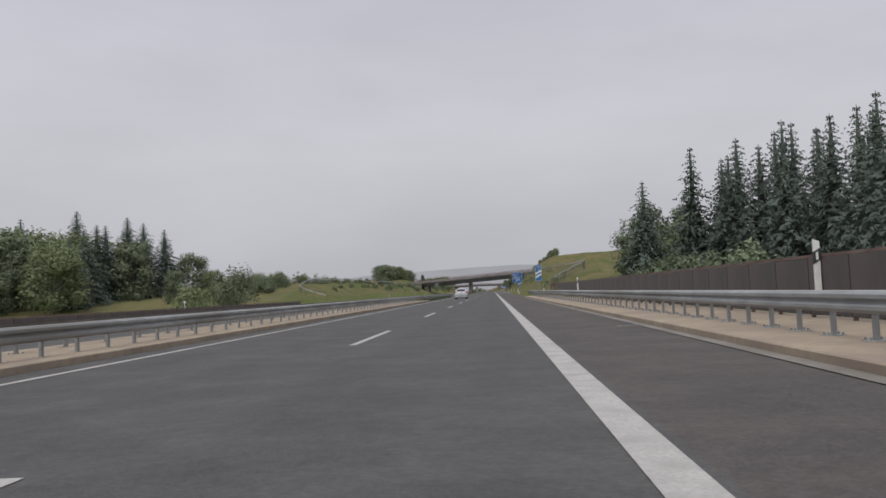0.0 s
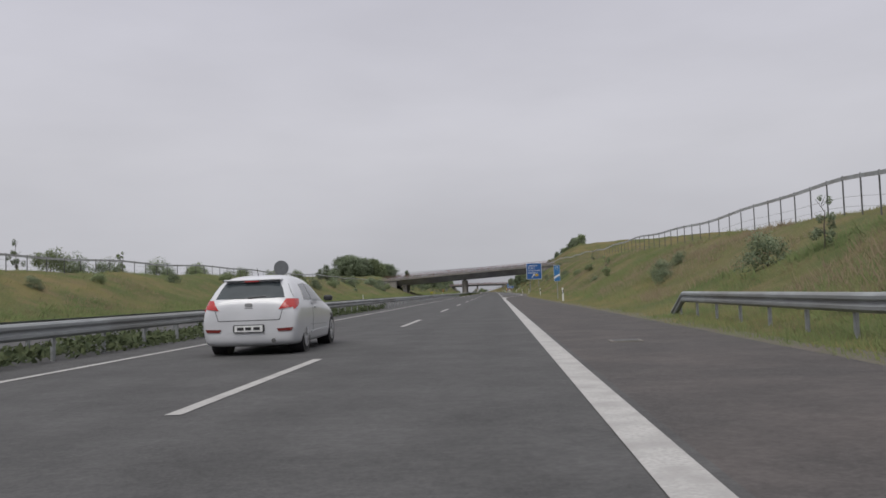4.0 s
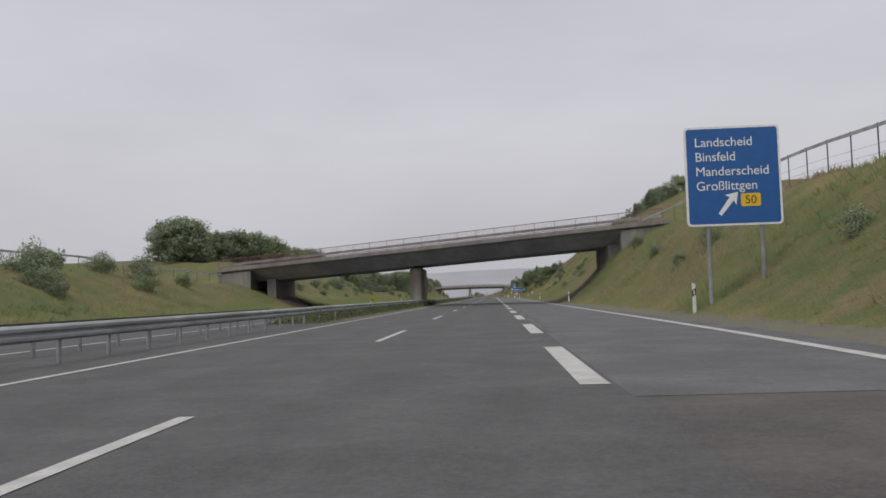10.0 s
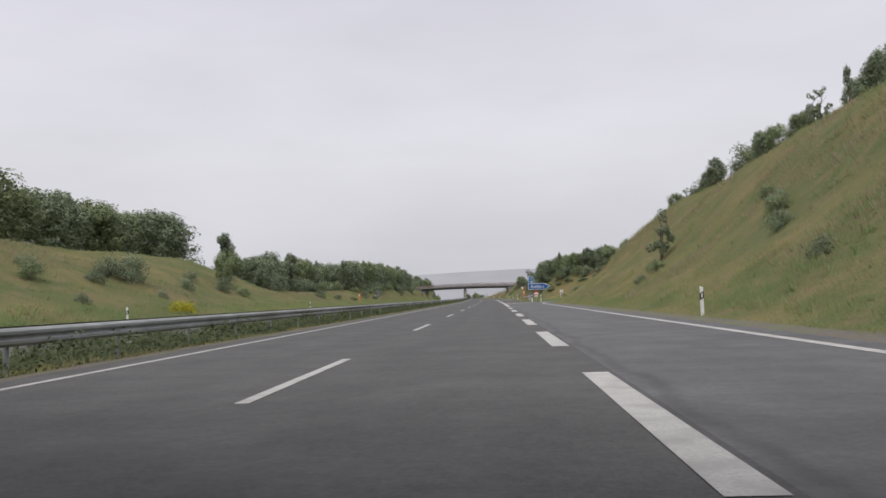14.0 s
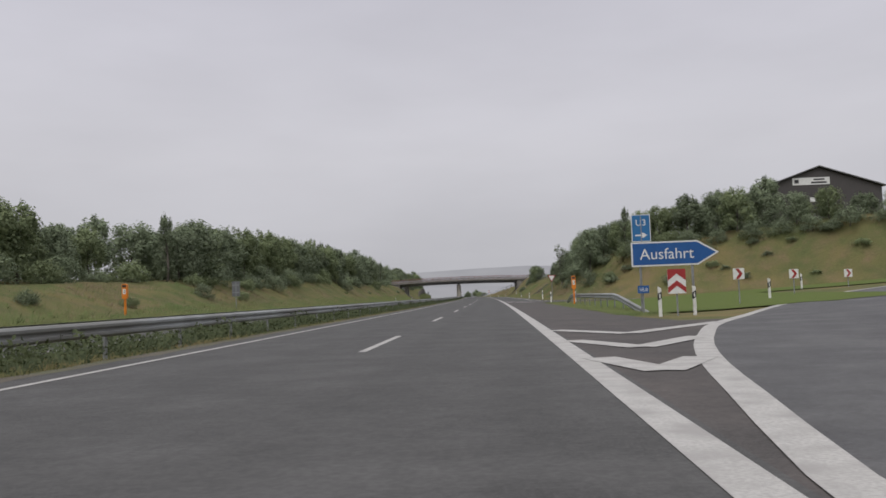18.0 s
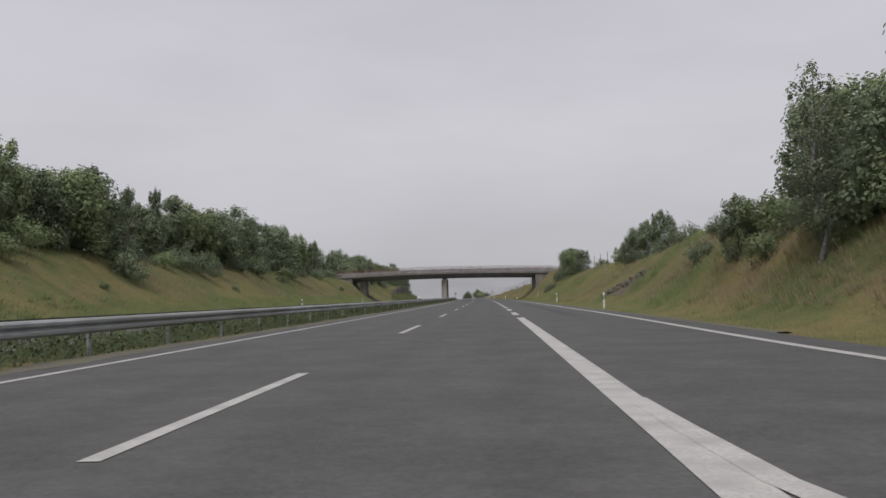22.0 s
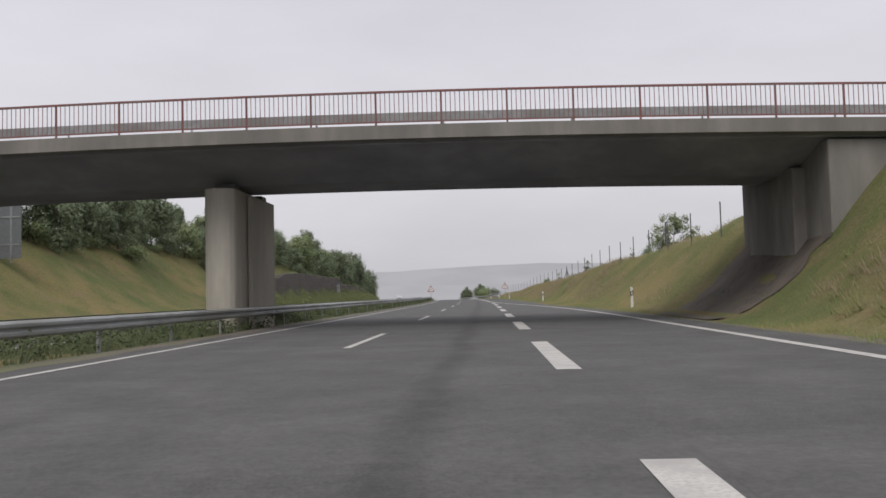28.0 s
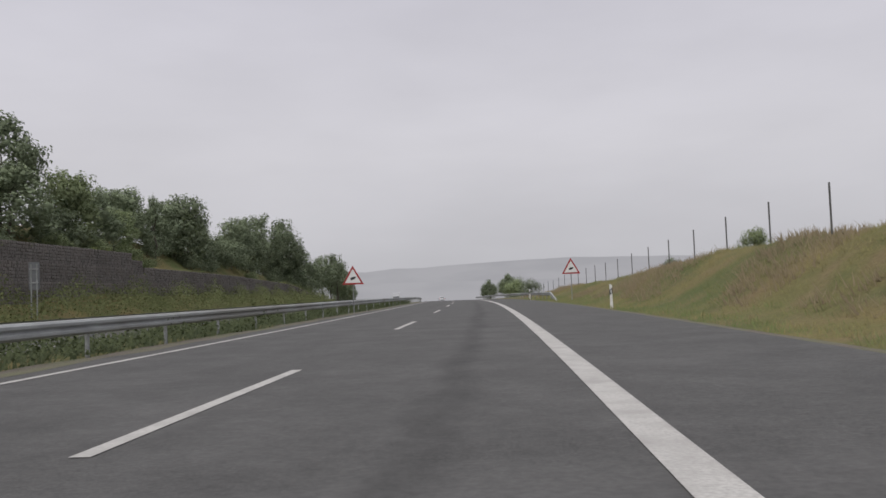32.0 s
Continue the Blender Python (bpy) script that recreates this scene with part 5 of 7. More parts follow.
for s, u, h, w in ((470, -35.6, 6.4, 1.1), (475, -37, 5.2, 1.1), (466, -33, 3.6, 1.0)):
    plant("ash", s, u, h, w, group="far bank trees")
plant("broom", 412.4, -20.6, 1.5, 1.1)
plant("broom", 414.5, -21.0, 1.2, 1.1)
plant("shrub", 688.5, 12.6, 1.9, 1.1)
plant("shrub", 690.6, 13.1, 1.5)
for s, u, h, k in ((300.7, -24.6, 1.9, "shrub"), (316, -25.0, 2.0, "shrub"), (303, -27.0, 3.0, "shrub"), (305.5, -27.6, 2.6, "shrub"), (222, -25.0, 2.0, "shrub"), (232.4, -25.6, 2.2, "shrub"), (246.4, -25.6, 2.2, "shrub"), (275, -27.2, 2.2, "shrub"), (300, -23.9, 1.5, "shrub"),
                   (328, -26.4, 2.2, "shrub"), (204, -25.6, 1.9, "shrub"), (190, -26.2, 1.8, "shrub"), (258, -27.4, 1.9, "shrub"), (422.3, -28.6, 3.0, "shrub"), (420, -29.6, 2.4, "shrub"), (406, -28.4, 2.0, "shrub"), (414.4, -28.1, 1.5, "shrub"), (448.3, -29.0, 4.2, "ash"), (444, -27.6, 2.0, "shrub"),
                   (132, -33, 3.4, "shrub"), (135, -35, 3.9, "shrub"), (138.5, -36, 3.6, "shrub"), (142, -33.5, 3.1, "shrub"), (145, -35, 3.4, "shrub"), (149, -35, 3.2, "shrub"), (126, -35, 3.9, "shrub"), (129, -36, 3.6, "shrub"), (120, -37, 4.2, "thicket"), (152, -35.4, 2.8, "shrub"), (156, -36, 2.9, "shrub"), (172, -36, 3.2, "shrub"), (178, -37, 3.0, "shrub"), (196, -36, 3.2, "shrub"), (210, -36.5, 3.0, "shrub"),
                   (232, -37, 3.0, "shrub"), (252, -37, 3.4, "shrub"), (268, -37, 3.6, "shrub"), (294, -36, 4.4, "oak"), (114, -33, 4.5, "shrub"), (108, -38, 4.5, "thicket"),
                   (242.2, 14.4, 1.7, "shrub"), (214.7, 13.9, 1.4, "shrub"), (204.4, 14.3, 1.4, "shrub")):
    plant(k, s, u, h, group="bank bushes")
# the cutting after the first bridge
for s, u, h, kind in ((396, 17.4, 1.7, "shrub"), (398, 18.2, 1.3, "shrub"), (393, 16.6, 1.2, "shrub"), (418.5, 15.6, 4.4, "sapling"), (419.3, 15.9, 3.6, "sapling"), (415, 14.6, 1.6, "shrub"), (414, 13.3, 1.0, "shrub"), (380, 13.5, 1.0, "shrub"), (372, 15.5, 1.3, "shrub"),
                      (386, 21, 1.4, "shrub"), (404, 19.5, 1.2, "shrub")):
    plant(kind, s, u, h, group="cutting bushes")
for i in range(40):
    s = 380 + i * 2.1
    u = float(np.interp(s, (380, 420, 445, 458), (30.6, 31.4, 30.2, 26.5)))
    plant(chance.choice(("thicket", "shrub", "thicket", "sapling")), s, u + chance.uniform(-0.8, 2.0), chance.uniform(2.0, 3.9), 1.1, group="cutting crest bushes")
plant("poplar", 419.5, 31.2, 3.4)
plant("sapling", 446, 27.5, 3.0)
# thicket along the far side of the junction
TREETOPS = ((470, 9.2), (500, 9.6), (521, 9.3), (532, 9.8), (550, 10.2), (570, 11.2), (592, 11.2), (609, 12.4), (622, 12.7), (640, 12.0), (655, 11.8), (664, 11.8), (676, 12.2), (693, 12.9), (708, 11.8), (722, 11.2))
s = 474.0
while s < 722:
    u = -28.2 - chance.uniform(0, 2.4) - (4.5 if s < 530 else 1.0)
    top = float(np.interp(s, [q[0] for q in TREETOPS], [q[1] for q in TREETOPS]))
    dip = 0.0 if chance.random() < 0.45 else chance.uniform(0.6, 2.0)
    kind = "poplar" if chance.random() < 0.2 else chance.choice(("thicket", "thicket", "ash"))
    plant(kind, s, u, max(top + 0.1 - dip - gz(s, u), 2.6), chance.uniform(0.95, 1.25), group="thicket")
    if chance.random() < 0.75:
        plant("shrub", s + 1.8, u + chance.uniform(1.6, 4.0), chance.uniform(1.4, 3.2), 1.15, group="thicket")
    plant("thicket", s + 2.2, u - 4.4, max(top - chance.uniform(0.2, 1.2) - gz(s + 2.2, u - 4.4), 3.0), 1.2, group="thicket")
    s += chance.uniform(3.4, 4.6)
plant("oak", 660, -30.2, 13.2 - gz(660, -30.2), 1.1, group="thicket")
plant("poplar", 558, 19.2, 11.2 - gz(558, 19.2), 1.0, group="junction bank trees")
for s, u, h in ((500, -25, 1.4), (512, -24, 1.5), (530, -24.6, 1.8), (538, -23.4, 1.6), (610, -24.5, 0.9), (640, -24, 0.9), (706, -24, 1.2), (490, -26, 1.8)):
    plant("shrub", s, u, h, group="far bank bushes")
# the wooded bank by the ramps and below the hall
CREST = curve([(528, 66), (531, 58), (537, 47), (545, 33), (551, 25.5), (556, 21.5)], 3.2) + curve([(561, 19.5), (568, 17.6), (575, 17), (590, 17)], 3.4)
for s, u in CREST:
    plant("thicket", s + chance.uniform(-0.6, 0.6), u + chance.uniform(-0.5, 1.0), chance.uniform(4.0, 5.4) - (2.0 if s < 546 else 0), 1.1, group="junction bank trees")
    plant("shrub", s - 1.0, u - 2.6, chance.uniform(1.8, 3.0), 1.15, group="junction bank trees")
    plant("thicket", s + 4.0, u + 4.5, chance.uniform(4.4, 6.2) - (2.2 if s < 546 else 0), 1.15, group="junction bank trees")
for s, u, top, k in ((562, 15.2, 8.9, "oak"), (563, 17.2, 9.6, "oak"), (560, 18.5, 9.4, "ash"), (566, 16.4, 8.4, "thicket"), (570, 15.4, 7.4, "thicket"), (574, 14.6, 6.6, "thicket"), (578, 14.4, 7.2, "thicket"), (582, 15.0, 6.6, "thicket"),
                     (579.5, 12.8, 8.1, "birch"), (581, 13.6, 7.4, "birch"), (590, 13.4, 5.3, "thicket"), (592.5, 14.2, 5.0, "thicket"), (600, 15.4, 5.8, "shrub"), (610, 16, 6.2, "shrub"), (618, 16.4, 6.0, "shrub")):
    plant(k, s, u, top - gz(s, u), group="junction bank trees")
for s, u, h, k in ((558.5, 14.6, 2.6, "shrub"), (570, 13.2, 1.8, "shrub"), (586, 13.2, 2.0, "shrub"), (597, 13.6, 1.6, "shrub"), (707, 17.2, 4.0, "thicket"), (711, 17.6, 3.4, "thicket"), (627, 17.8, 2.0, "shrub"),
                   (634, 17.8, 3.9, "thicket"), (637, 17.4, 3.6, "thicket"), (640, 17.2, 3.0, "thicket"), (643.5, 17.4, 2.6, "thicket"), (646, 17.2, 1.8, "shrub"), (631, 18.5, 4.4, "thicket"),
                   (667, 18.0, 2.0, "shrub"), (684, 17.4, 3.6, "thicket"), (688, 16.6, 4.2, "thicket"), (692, 16.4, 4.4, "thicket"), (697, 17.2, 4.4, "oak"), (700.5, 17.6, 4.2, "thicket"), (694, 15.0, 2.6, "shrub"), (699, 15.4, 2.4, "shrub"), (703, 17.2, 3.2, "shrub"),
                   (722, 29.5, 4.0, "fruit")):
    plant(k, s, u, h, group="junction bank trees")
for i in range(26):
    s = chance.uniform(536, 556)
    lo = float(np.interp(s, (531, 537, 545, 551, 557), (42, 31, 19, 16, 13.6)))
    plant("shrub", s, lo + chance.uniform(0, 1) ** 0.7 * lo * 0.42, chance.uniform(0.6, 1.3), 1.6, group="brambles by the ramps")
# beyond the second bridge
for s, u, h, k in ((750.5, -32, 6.9, "thicket"), (746, -33, 5.6, "thicket"), (757, -30, 5.3, "thicket"), (762, -27.5, 5.5, "thicket"), (767, -29.5, 5.8, "thicket"), (773, -28, 5.4, "thicket"), (778, -30.5, 5.8, "thicket"), (784, -29.4, 5.4, "thicket"), (791, -30, 4.9, "thicket"),
                   (797, -31, 5.0, "poplar"), (806, -30.6, 6.0, "poplar"), (812, -29.5, 4.1, "thicket"), (816, -27.6, 3.6, "thicket"), (820, -27.4, 5.4, "poplar"), (826, -28.2, 4.1, "thicket"), (831, -28, 5.2, "thicket"), (837, -27.8, 4.2, "poplar"),
                   (844.7, -26.4, 6.6, "thicket"), (855, -27.2, 7.4, "oak"), (860, -25.6, 5.6, "thicket"), (876, -25.4, 5.4, "poplar"), (884, -25.4, 6.4, "thicket"), (893, -25.2, 4.4, "shrub"),
                   (904, -25.6, 6.0, "thicket"), (911, -26, 6.8, "oak"), (920, -26, 8.6, "oak"), (928, -25.5, 9.0, "oak"), (937, -25.6, 8.6, "oak"), (947, -25, 7.4, "thicket"), (956, -25, 6.2, "thicket"), (970, -24.5, 8.4, "oak"), (982, -24, 9.6, "oak"), (994, -24, 9.4, "oak"), (1008, -23.5, 8.4, "oak"), (1022, -23.5, 7.0, "thicket"), (838, -33, 6.2, "thicket"), (800, -35, 6.2, "thicket"), (782, -35, 6.2, "thicket"),
                   (786.7, 21.5, 5.2, "fruit"), (776, 15.4, 1.4, "sapling"), (803, 15, 2.3, "sapling"), (804.5, 15.6, 2.0, "sapling"), (812, 14.6, 1.1, "shrub"), (826, 14.4, 1.6, "sapling"), (841, 14.2, 1.6, "shrub"), (770, 15.6, 1.2, "shrub"), (856, 14, 1.1, "shrub"),
                   (955, 11.5, 4.6, "shrub"), (962, 13, 4.4, "shrub"), (970, 11.8, 5.0, "oak"), (984, 14, 5.0, "oak"), (948, 14, 3.6, "shrub"), (1010, 16, 6, "oak"), (1030, 14, 6, "oak"), (1060, 17, 6, "oak"), (1000, -24, 6.7, "thicket"), (1030, -26, 6.7, "thicket"), (1070, -25, 6.7, "thicket")):
    plant(k, s, u, h, group="far end trees")
s = 744.0
while s < 950:
    u = -27.5 - chance.uniform(0, 3.0) + (2.5 if s > 840 else 0)
    plant("thicket", s, u, chance.uniform(3.2, 5.2), 1.3, group="far end thicket")
    plant("shrub", s + 2.0, u + 1.8, chance.uniform(1.2, 2.4), 1.2, group="far end thicket")
    s += chance.uniform(3.6, 5.4)


# ---- grasses ----
def tufts(name, mat, places, height, label, blades=5, seed=1):
    """Many grass tufts as one mesh: narrow bent blades in fans."""
    rng = np.random.default_rng(seed)
    n = len(places)
    base = np.repeat(np.array(places), blades, 0)
    m = len(base)
    a = rng.uniform(0.05 * np.pi, 0.95 * np.pi, m)
    h = np.repeat(height * rng.uniform(0.55, 1.35, n), blades) * rng.uniform(0.6, 1.1, m)
    out = np.stack([np.cos(a), np.sin(a), np.zeros(m)], 1)
    w = np.stack([-np.sin(a), np.cos(a), np.zeros(m)], 1) * (0.05 * h + 0.008)[:, None]
    foot = base + out * rng.uniform(0, 0.34, m)[:, None]
    tip = foot + out * (h * rng.uniform(0.3, 1.1, m))[:, None] + np.array([0, 0, 1.0]) * h[:, None]
    flip = (np.sin(a) > 0)[:, None]
    left, right = np.where(flip, foot + w, foot - w), np.where(flip, foot - w, foot + w)
    v = np.stack([left, right, tip], 1).reshape(-1, 3)
    f = np.arange(3 * m).reshape(-1, 3).tolist()
    soft = np.repeat(unit(np.array([0, 0, 1.0]) + rng.normal(size=(m, 3)) * 0.22), 3, 0)
    ob = new(name, quick_mesh(name, v, f, mat, soft))
    return tagged(ob, label, "grass", kind="stuff")


def scatter(count, s0, s1, near, far, seed, side=1, bias=1.0):
    """Places on the ground between two offsets, given as functions of the station."""
    rng = np.random.default_rng(seed)
    s = rng.uniform(s0, s1, count)
    k = rng.uniform(0, 1, count) ** bias
    lo, hi = near(s), far(s)
    u = side * (lo + (hi - lo) * k)
    z = ground_z(s, u)
    return [tuple(at(float(a), float(b), float(c) - 0.03)) for a, b, c in zip(s, u, z)]


r_foot = lambda s: np.interp(s, RIGHT[:, 0], RIGHT[:, 1])
r_top = lambda s: np.interp(s, RIGHT[:, 0], RIGHT[:, 2])
l_foot = lambda s: np.interp(s, LEFT[:, 0], LEFT[:, 1])
l_top = lambda s: np.interp(s, LEFT[:, 0], LEFT[:, 2])
edge_r = lambda s: np.where(s < 214, 7.2, np.where(s < 262, 7.2 + (s - 214) / 48 * 1.7, np.where((s > 470) & (s < 545), 7.3, 9.55)))
edge_r2 = lambda s: np.where(s < 750, 9.0, np.where(s < 800, 8.8 - (s - 750) / 50 * 1.0, 7.8))
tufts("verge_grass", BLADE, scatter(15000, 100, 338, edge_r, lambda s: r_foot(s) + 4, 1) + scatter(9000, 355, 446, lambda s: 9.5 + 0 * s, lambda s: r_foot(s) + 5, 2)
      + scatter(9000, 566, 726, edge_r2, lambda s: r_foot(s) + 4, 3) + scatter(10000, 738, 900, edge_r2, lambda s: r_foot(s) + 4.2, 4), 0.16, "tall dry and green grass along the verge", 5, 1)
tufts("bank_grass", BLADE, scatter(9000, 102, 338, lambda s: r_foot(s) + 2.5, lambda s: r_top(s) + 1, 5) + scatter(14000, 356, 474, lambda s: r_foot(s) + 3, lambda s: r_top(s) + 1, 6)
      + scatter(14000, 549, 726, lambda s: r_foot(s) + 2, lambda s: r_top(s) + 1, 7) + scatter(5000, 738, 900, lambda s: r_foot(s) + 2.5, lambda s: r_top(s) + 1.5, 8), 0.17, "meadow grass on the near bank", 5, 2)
tufts("bank_grass", BLADE_GREEN, scatter(12000, 100, 345, l_foot, lambda s: l_top(s) + 1, 9, -1) + scatter(9000, 356, 470, l_foot, lambda s: l_top(s) + 1, 10, -1)
      + scatter(13000, 470, 726, l_foot, lambda s: l_top(s) - 1, 11, -1) + scatter(6000, 738, 960, l_foot, lambda s: l_top(s), 12, -1), 0.24, "green meadow grass on the far bank", 5, 3)


def drifts(places, scale, keep, seed):
    """Those places that lie in the denser patches of a slow noise."""
    return [p for p in places if noise.noise(Vector(p) * scale + Vector((seed * 5.3, 0, 0))) > keep]


tufts("seeding_grass", SEED, drifts(scatter(17000, 102, 338, lambda s: r_foot(s) + 1.0, lambda s: r_top(s) + 0.8, 31) + scatter(15000, 356, 474, lambda s: r_foot(s) + 1.0, lambda s: r_top(s) + 0.8, 32)
      + scatter(15000, 549, 726, lambda s: r_foot(s) + 0.8, lambda s: r_top(s) + 0.8, 33) + scatter(11000, 738, 930, lambda s: r_foot(s) + 0.7, lambda s: r_top(s) + 1.0, 34), 0.11, 0.06, 1),
      0.34, "tall straw-coloured grass heads in drifts on the near bank", 4, 8)
tufts("seeding_grass", SEED, drifts(scatter(14000, 104, 344, lambda s: l_foot(s) + 1.5, l_top, 35, -1) + scatter(9000, 356, 470, lambda s: l_foot(s) + 3, l_top, 36, -1)
      + scatter(13000, 480, 722, lambda s: l_foot(s) + 2, lambda s: l_top(s) - 1, 37, -1), 0.10, 0.10, 2), 0.30, "straw-coloured grass heads in drifts on the far bank", 4, 9)
tufts("tall_green_grass", BLADE_GREEN, scatter(5000, 104, 342, l_foot, lambda s: l_foot(s) + 3.5, 51, -1, 1.6) + scatter(3500, 356, 470, l_foot, lambda s: l_foot(s) + 4, 52, -1, 1.6)
      + scatter(6500, 478, 722, l_foot, lambda s: l_foot(s) + 3, 53, -1, 1.6), 0.42, "tall green grass along the foot of the far bank", 7, 11)
tufts("tall_green_grass", BLADE_GREEN, drifts(scatter(14000, 102, 338, lambda s: r_foot(s) + 0.5, lambda s: r_top(s) + 0.8, 41) + scatter(10000, 356, 474, lambda s: r_foot(s) + 0.5, lambda s: r_top(s), 42)
      + scatter(12000, 549, 726, lambda s: r_foot(s) + 0.5, lambda s: r_top(s) + 0.5, 43), 0.16, 0.12, 3), 0.36, "tall fresh green grass in patches on the near bank", 6, 10)


def weeds(name, count, s0, s1, u0, u1, height, label, seed, size=0.15, mat=None):
    """Leafy weeds as one mesh: broad small leaves in uneven clumps."""
    rng = np.random.default_rng(seed)
    s, u = rng.uniform(s0, s1, count), rng.uniform(u0, u1, count)
    lump = 0.62 + 0.25 * np.sin(s * 0.7 + u * 2.0) + 0.2 * np.sin(s * 2.3 - u * 3.1)
    z = ground_z(s, u) + height * lump * rng.uniform(0, 1, count) ** 0.6
    c = np.array([tuple(at(float(a), float(b), float(d))) for a, b, d in zip(s, u, z)])
    m = unit(rng.normal(size=(count, 3)) * 0.6 + np.array([0, -0.5, 0.7]))
    v, f = leaf_cards(rng, c, m, size)
    ob = new(name, quick_mesh(name, v, f, mat or WEED, np.repeat(unit(m + np.array([0, 0, 0.8])), 4, 0)))
    return tagged(ob, label, "weeds", kind="stuff")


weeds("median_weeds", 75000, 286, 560, -7.2, -4.8, 0.66, "dense green weeds under the median guard rail", 13, 0.10)
weeds("median_weeds", 95000, 560, 905, -7.3, -5.1, 0.66, "dense green weeds behind a gravel strip under the guard rail", 23, 0.10)
weeds("median_weeds", 11000, 97, 160, -7.2, -4.95, 0.42, "green weeds at the end of the bridge median", 14)
weeds("wall_weeds", 42000, 776, 945, -21.9, -19.2, 1.7, "green weeds at the foot of the stone wall", 15, 0.14, WEED_FRESH)
tufts("median_weeds", WEED, scatter(9000, 286, 900, lambda s: 5.15 + 0 * s, lambda s: 7.4 + 0 * s, 13, -1), 0.34, "grass between the weeds on the median", 5, 4)
tufts("median_grass", BLADE, scatter(5000, 286, 560, lambda s: 4.75 + 0 * s, lambda s: 5.3 + 0 * s, 15, -1), 0.16, "short grass at the inner road edge", 5, 5)
tufts("verge_grass", BLADE_GREEN, scatter(3500, 97, 126, edge_r, lambda s: r_foot(s) + 3, 16) + scatter(3500, 356, 456, lambda s: 9.6 + 0 * s, lambda s: r_foot(s) + 1.5, 17)
      + scatter(4000, 572, 900, edge_r2, lambda s: r_foot(s) + 1.2, 18) + scatter(2500, 484, 530, lambda s: 7.2 + 0 * s, lambda s: 9.0 + 0 * s, 19), 0.17, "fresh green grass at the foot of the bank", 5, 6)


# ---- signs and roadside furniture ----
def letters(text, size, mat, root, x, y, z, name="lettering", align="LEFT"):
    """Words on a sign that faces back along the road."""
    cu = bpy.data.curves.new("text", "FONT")
    cu.body, cu.size, cu.align_x, cu.extrude = text, size, align, 0.002
    tmp = new("text", cu)
    me = bpy.data.meshes.new_from_object(tmp.evaluated_get(bpy.context.evaluated_depsgraph_get()))
    bpy.data.objects.remove(tmp)
    me.materials.clear()
    me.materials.append(mat)
    ob = new(name, me)
    ob.parent = root
    ob.matrix_basis = pose(x, y, z, 90, 0, 0)
    return ob


def rounded(x0, x1, z0, z1, r, n=4):
    out = []
    for cx, cz, a0 in ((x1 - r, z1 - r, 0), (x0 + r, z1 - r, 90), (x0 + r, z0 + r, 180), (x1 - r, z0 + r, 270)):
        for i in range(n + 1):
            a = radians(a0 + 90 * i / n)
            out.append((cx + r * math.cos(a), cz + r * math.sin(a)))
    return out


def poles(root, xs, low, high, r=0.045, mat=STEEL):
    for x in xs:
        part("pole", rod(bmesh.new(), (x, 0.06, low), (x, 0.06, high), r, 10), mat, root, smooth=False)


def bars(root, mat, rows):
    """Unreadable writing as plain bars: (x0, x1, z0, z1, depth)."""
    for x0, x1, z0, z1, y in rows:
        part("writing", plate(bmesh.new(), [(x0, z0), (x1, z0), (x1, z1), (x0, z1)], y - 0.003, y), mat, root)


# the exit sign
root = thing("exit_sign", on_road(279.2, 10.95, 0), "large blue exit sign with four place names and a white arrow", "road sign")
g = gz(279.2, 10.95)
poles(root, (-0.9, 0.9), g - 0.3, 6.2, 0.07)
part("panel", plate(bmesh.new(), rounded(-1.6, 1.6, 3.08, 6.48, 0.14), -0.02, 0.03), SIGN_WHITE, root, "white border sheet")
part("face", plate(bmesh.new(), rounded(-1.53, 1.53, 3.15, 6.41, 0.10), -0.026, -0.02), SIGN_BLUE, root, "blue face")
for i, w in enumerate(("Landscheid", "Binsfeld", "Manderscheid", "Großlittgen")):
    letters(w, 0.44, SIGN_WHITE, root, -1.26, -0.03, 5.80 - 0.50 * i)
part("arrow", plate(bmesh.new(), [(-0.55, 3.50), (-0.45, 3.42), (-0.02, 3.93), (0.06, 3.78), (0.13, 4.22), (-0.31, 4.12), (-0.15, 4.05)], -0.031, -0.026), SIGN_WHITE, root)
part("number_field", plate(bmesh.new(), rounded(0.22, 0.88, 3.72, 4.16, 0.05), -0.032, -0.026), SIGN_YELLOW, root, "yellow road number field")
letters("50", 0.40, BLACK, root, 0.55, -0.036, 3.81, align="CENTER")

# distance beacons before the exit
for s, u, number, stripes in ((77.6, 7.02, "200", 2), (177.8, 8.42, "100", 1)):
    base = 0.12 if s < 100 else gz(s, u)
    root = thing("exit_beacon", on_road(s, u, 0), "blue exit beacon with white slanted stripes and %s m" % number, "road sign", "exit beacons")
    poles(root, (0.0,), base - 0.02, 3.0, 0.035)
    part("panel", plate(bmesh.new(), rounded(-0.28, 0.28, 1.64, 3.08, 0.03), -0.02, 0.015), SIGN_WHITE, root)
    part("face", plate(bmesh.new(), rounded(-0.262, 0.262, 1.658, 3.062, 0.02), -0.024, -0.02), SIGN_BLUE_PALE, root)
    letters(number, 0.22, SIGN_WHITE, root, 0, -0.027, 2.82, align="CENTER")
    letters("m", 0.16, SIGN_WHITE, root, 0, -0.027, 2.66, align="CENTER")
    for k in range(stripes):
        z = 1.86 + 0.33 * k
        part("stripe", plate(bmesh.new(), [(-0.262, z), (0.262, z + 0.30), (0.262, z + 0.48), (-0.262, z + 0.18)], -0.028, -0.024), SIGN_WHITE, root)

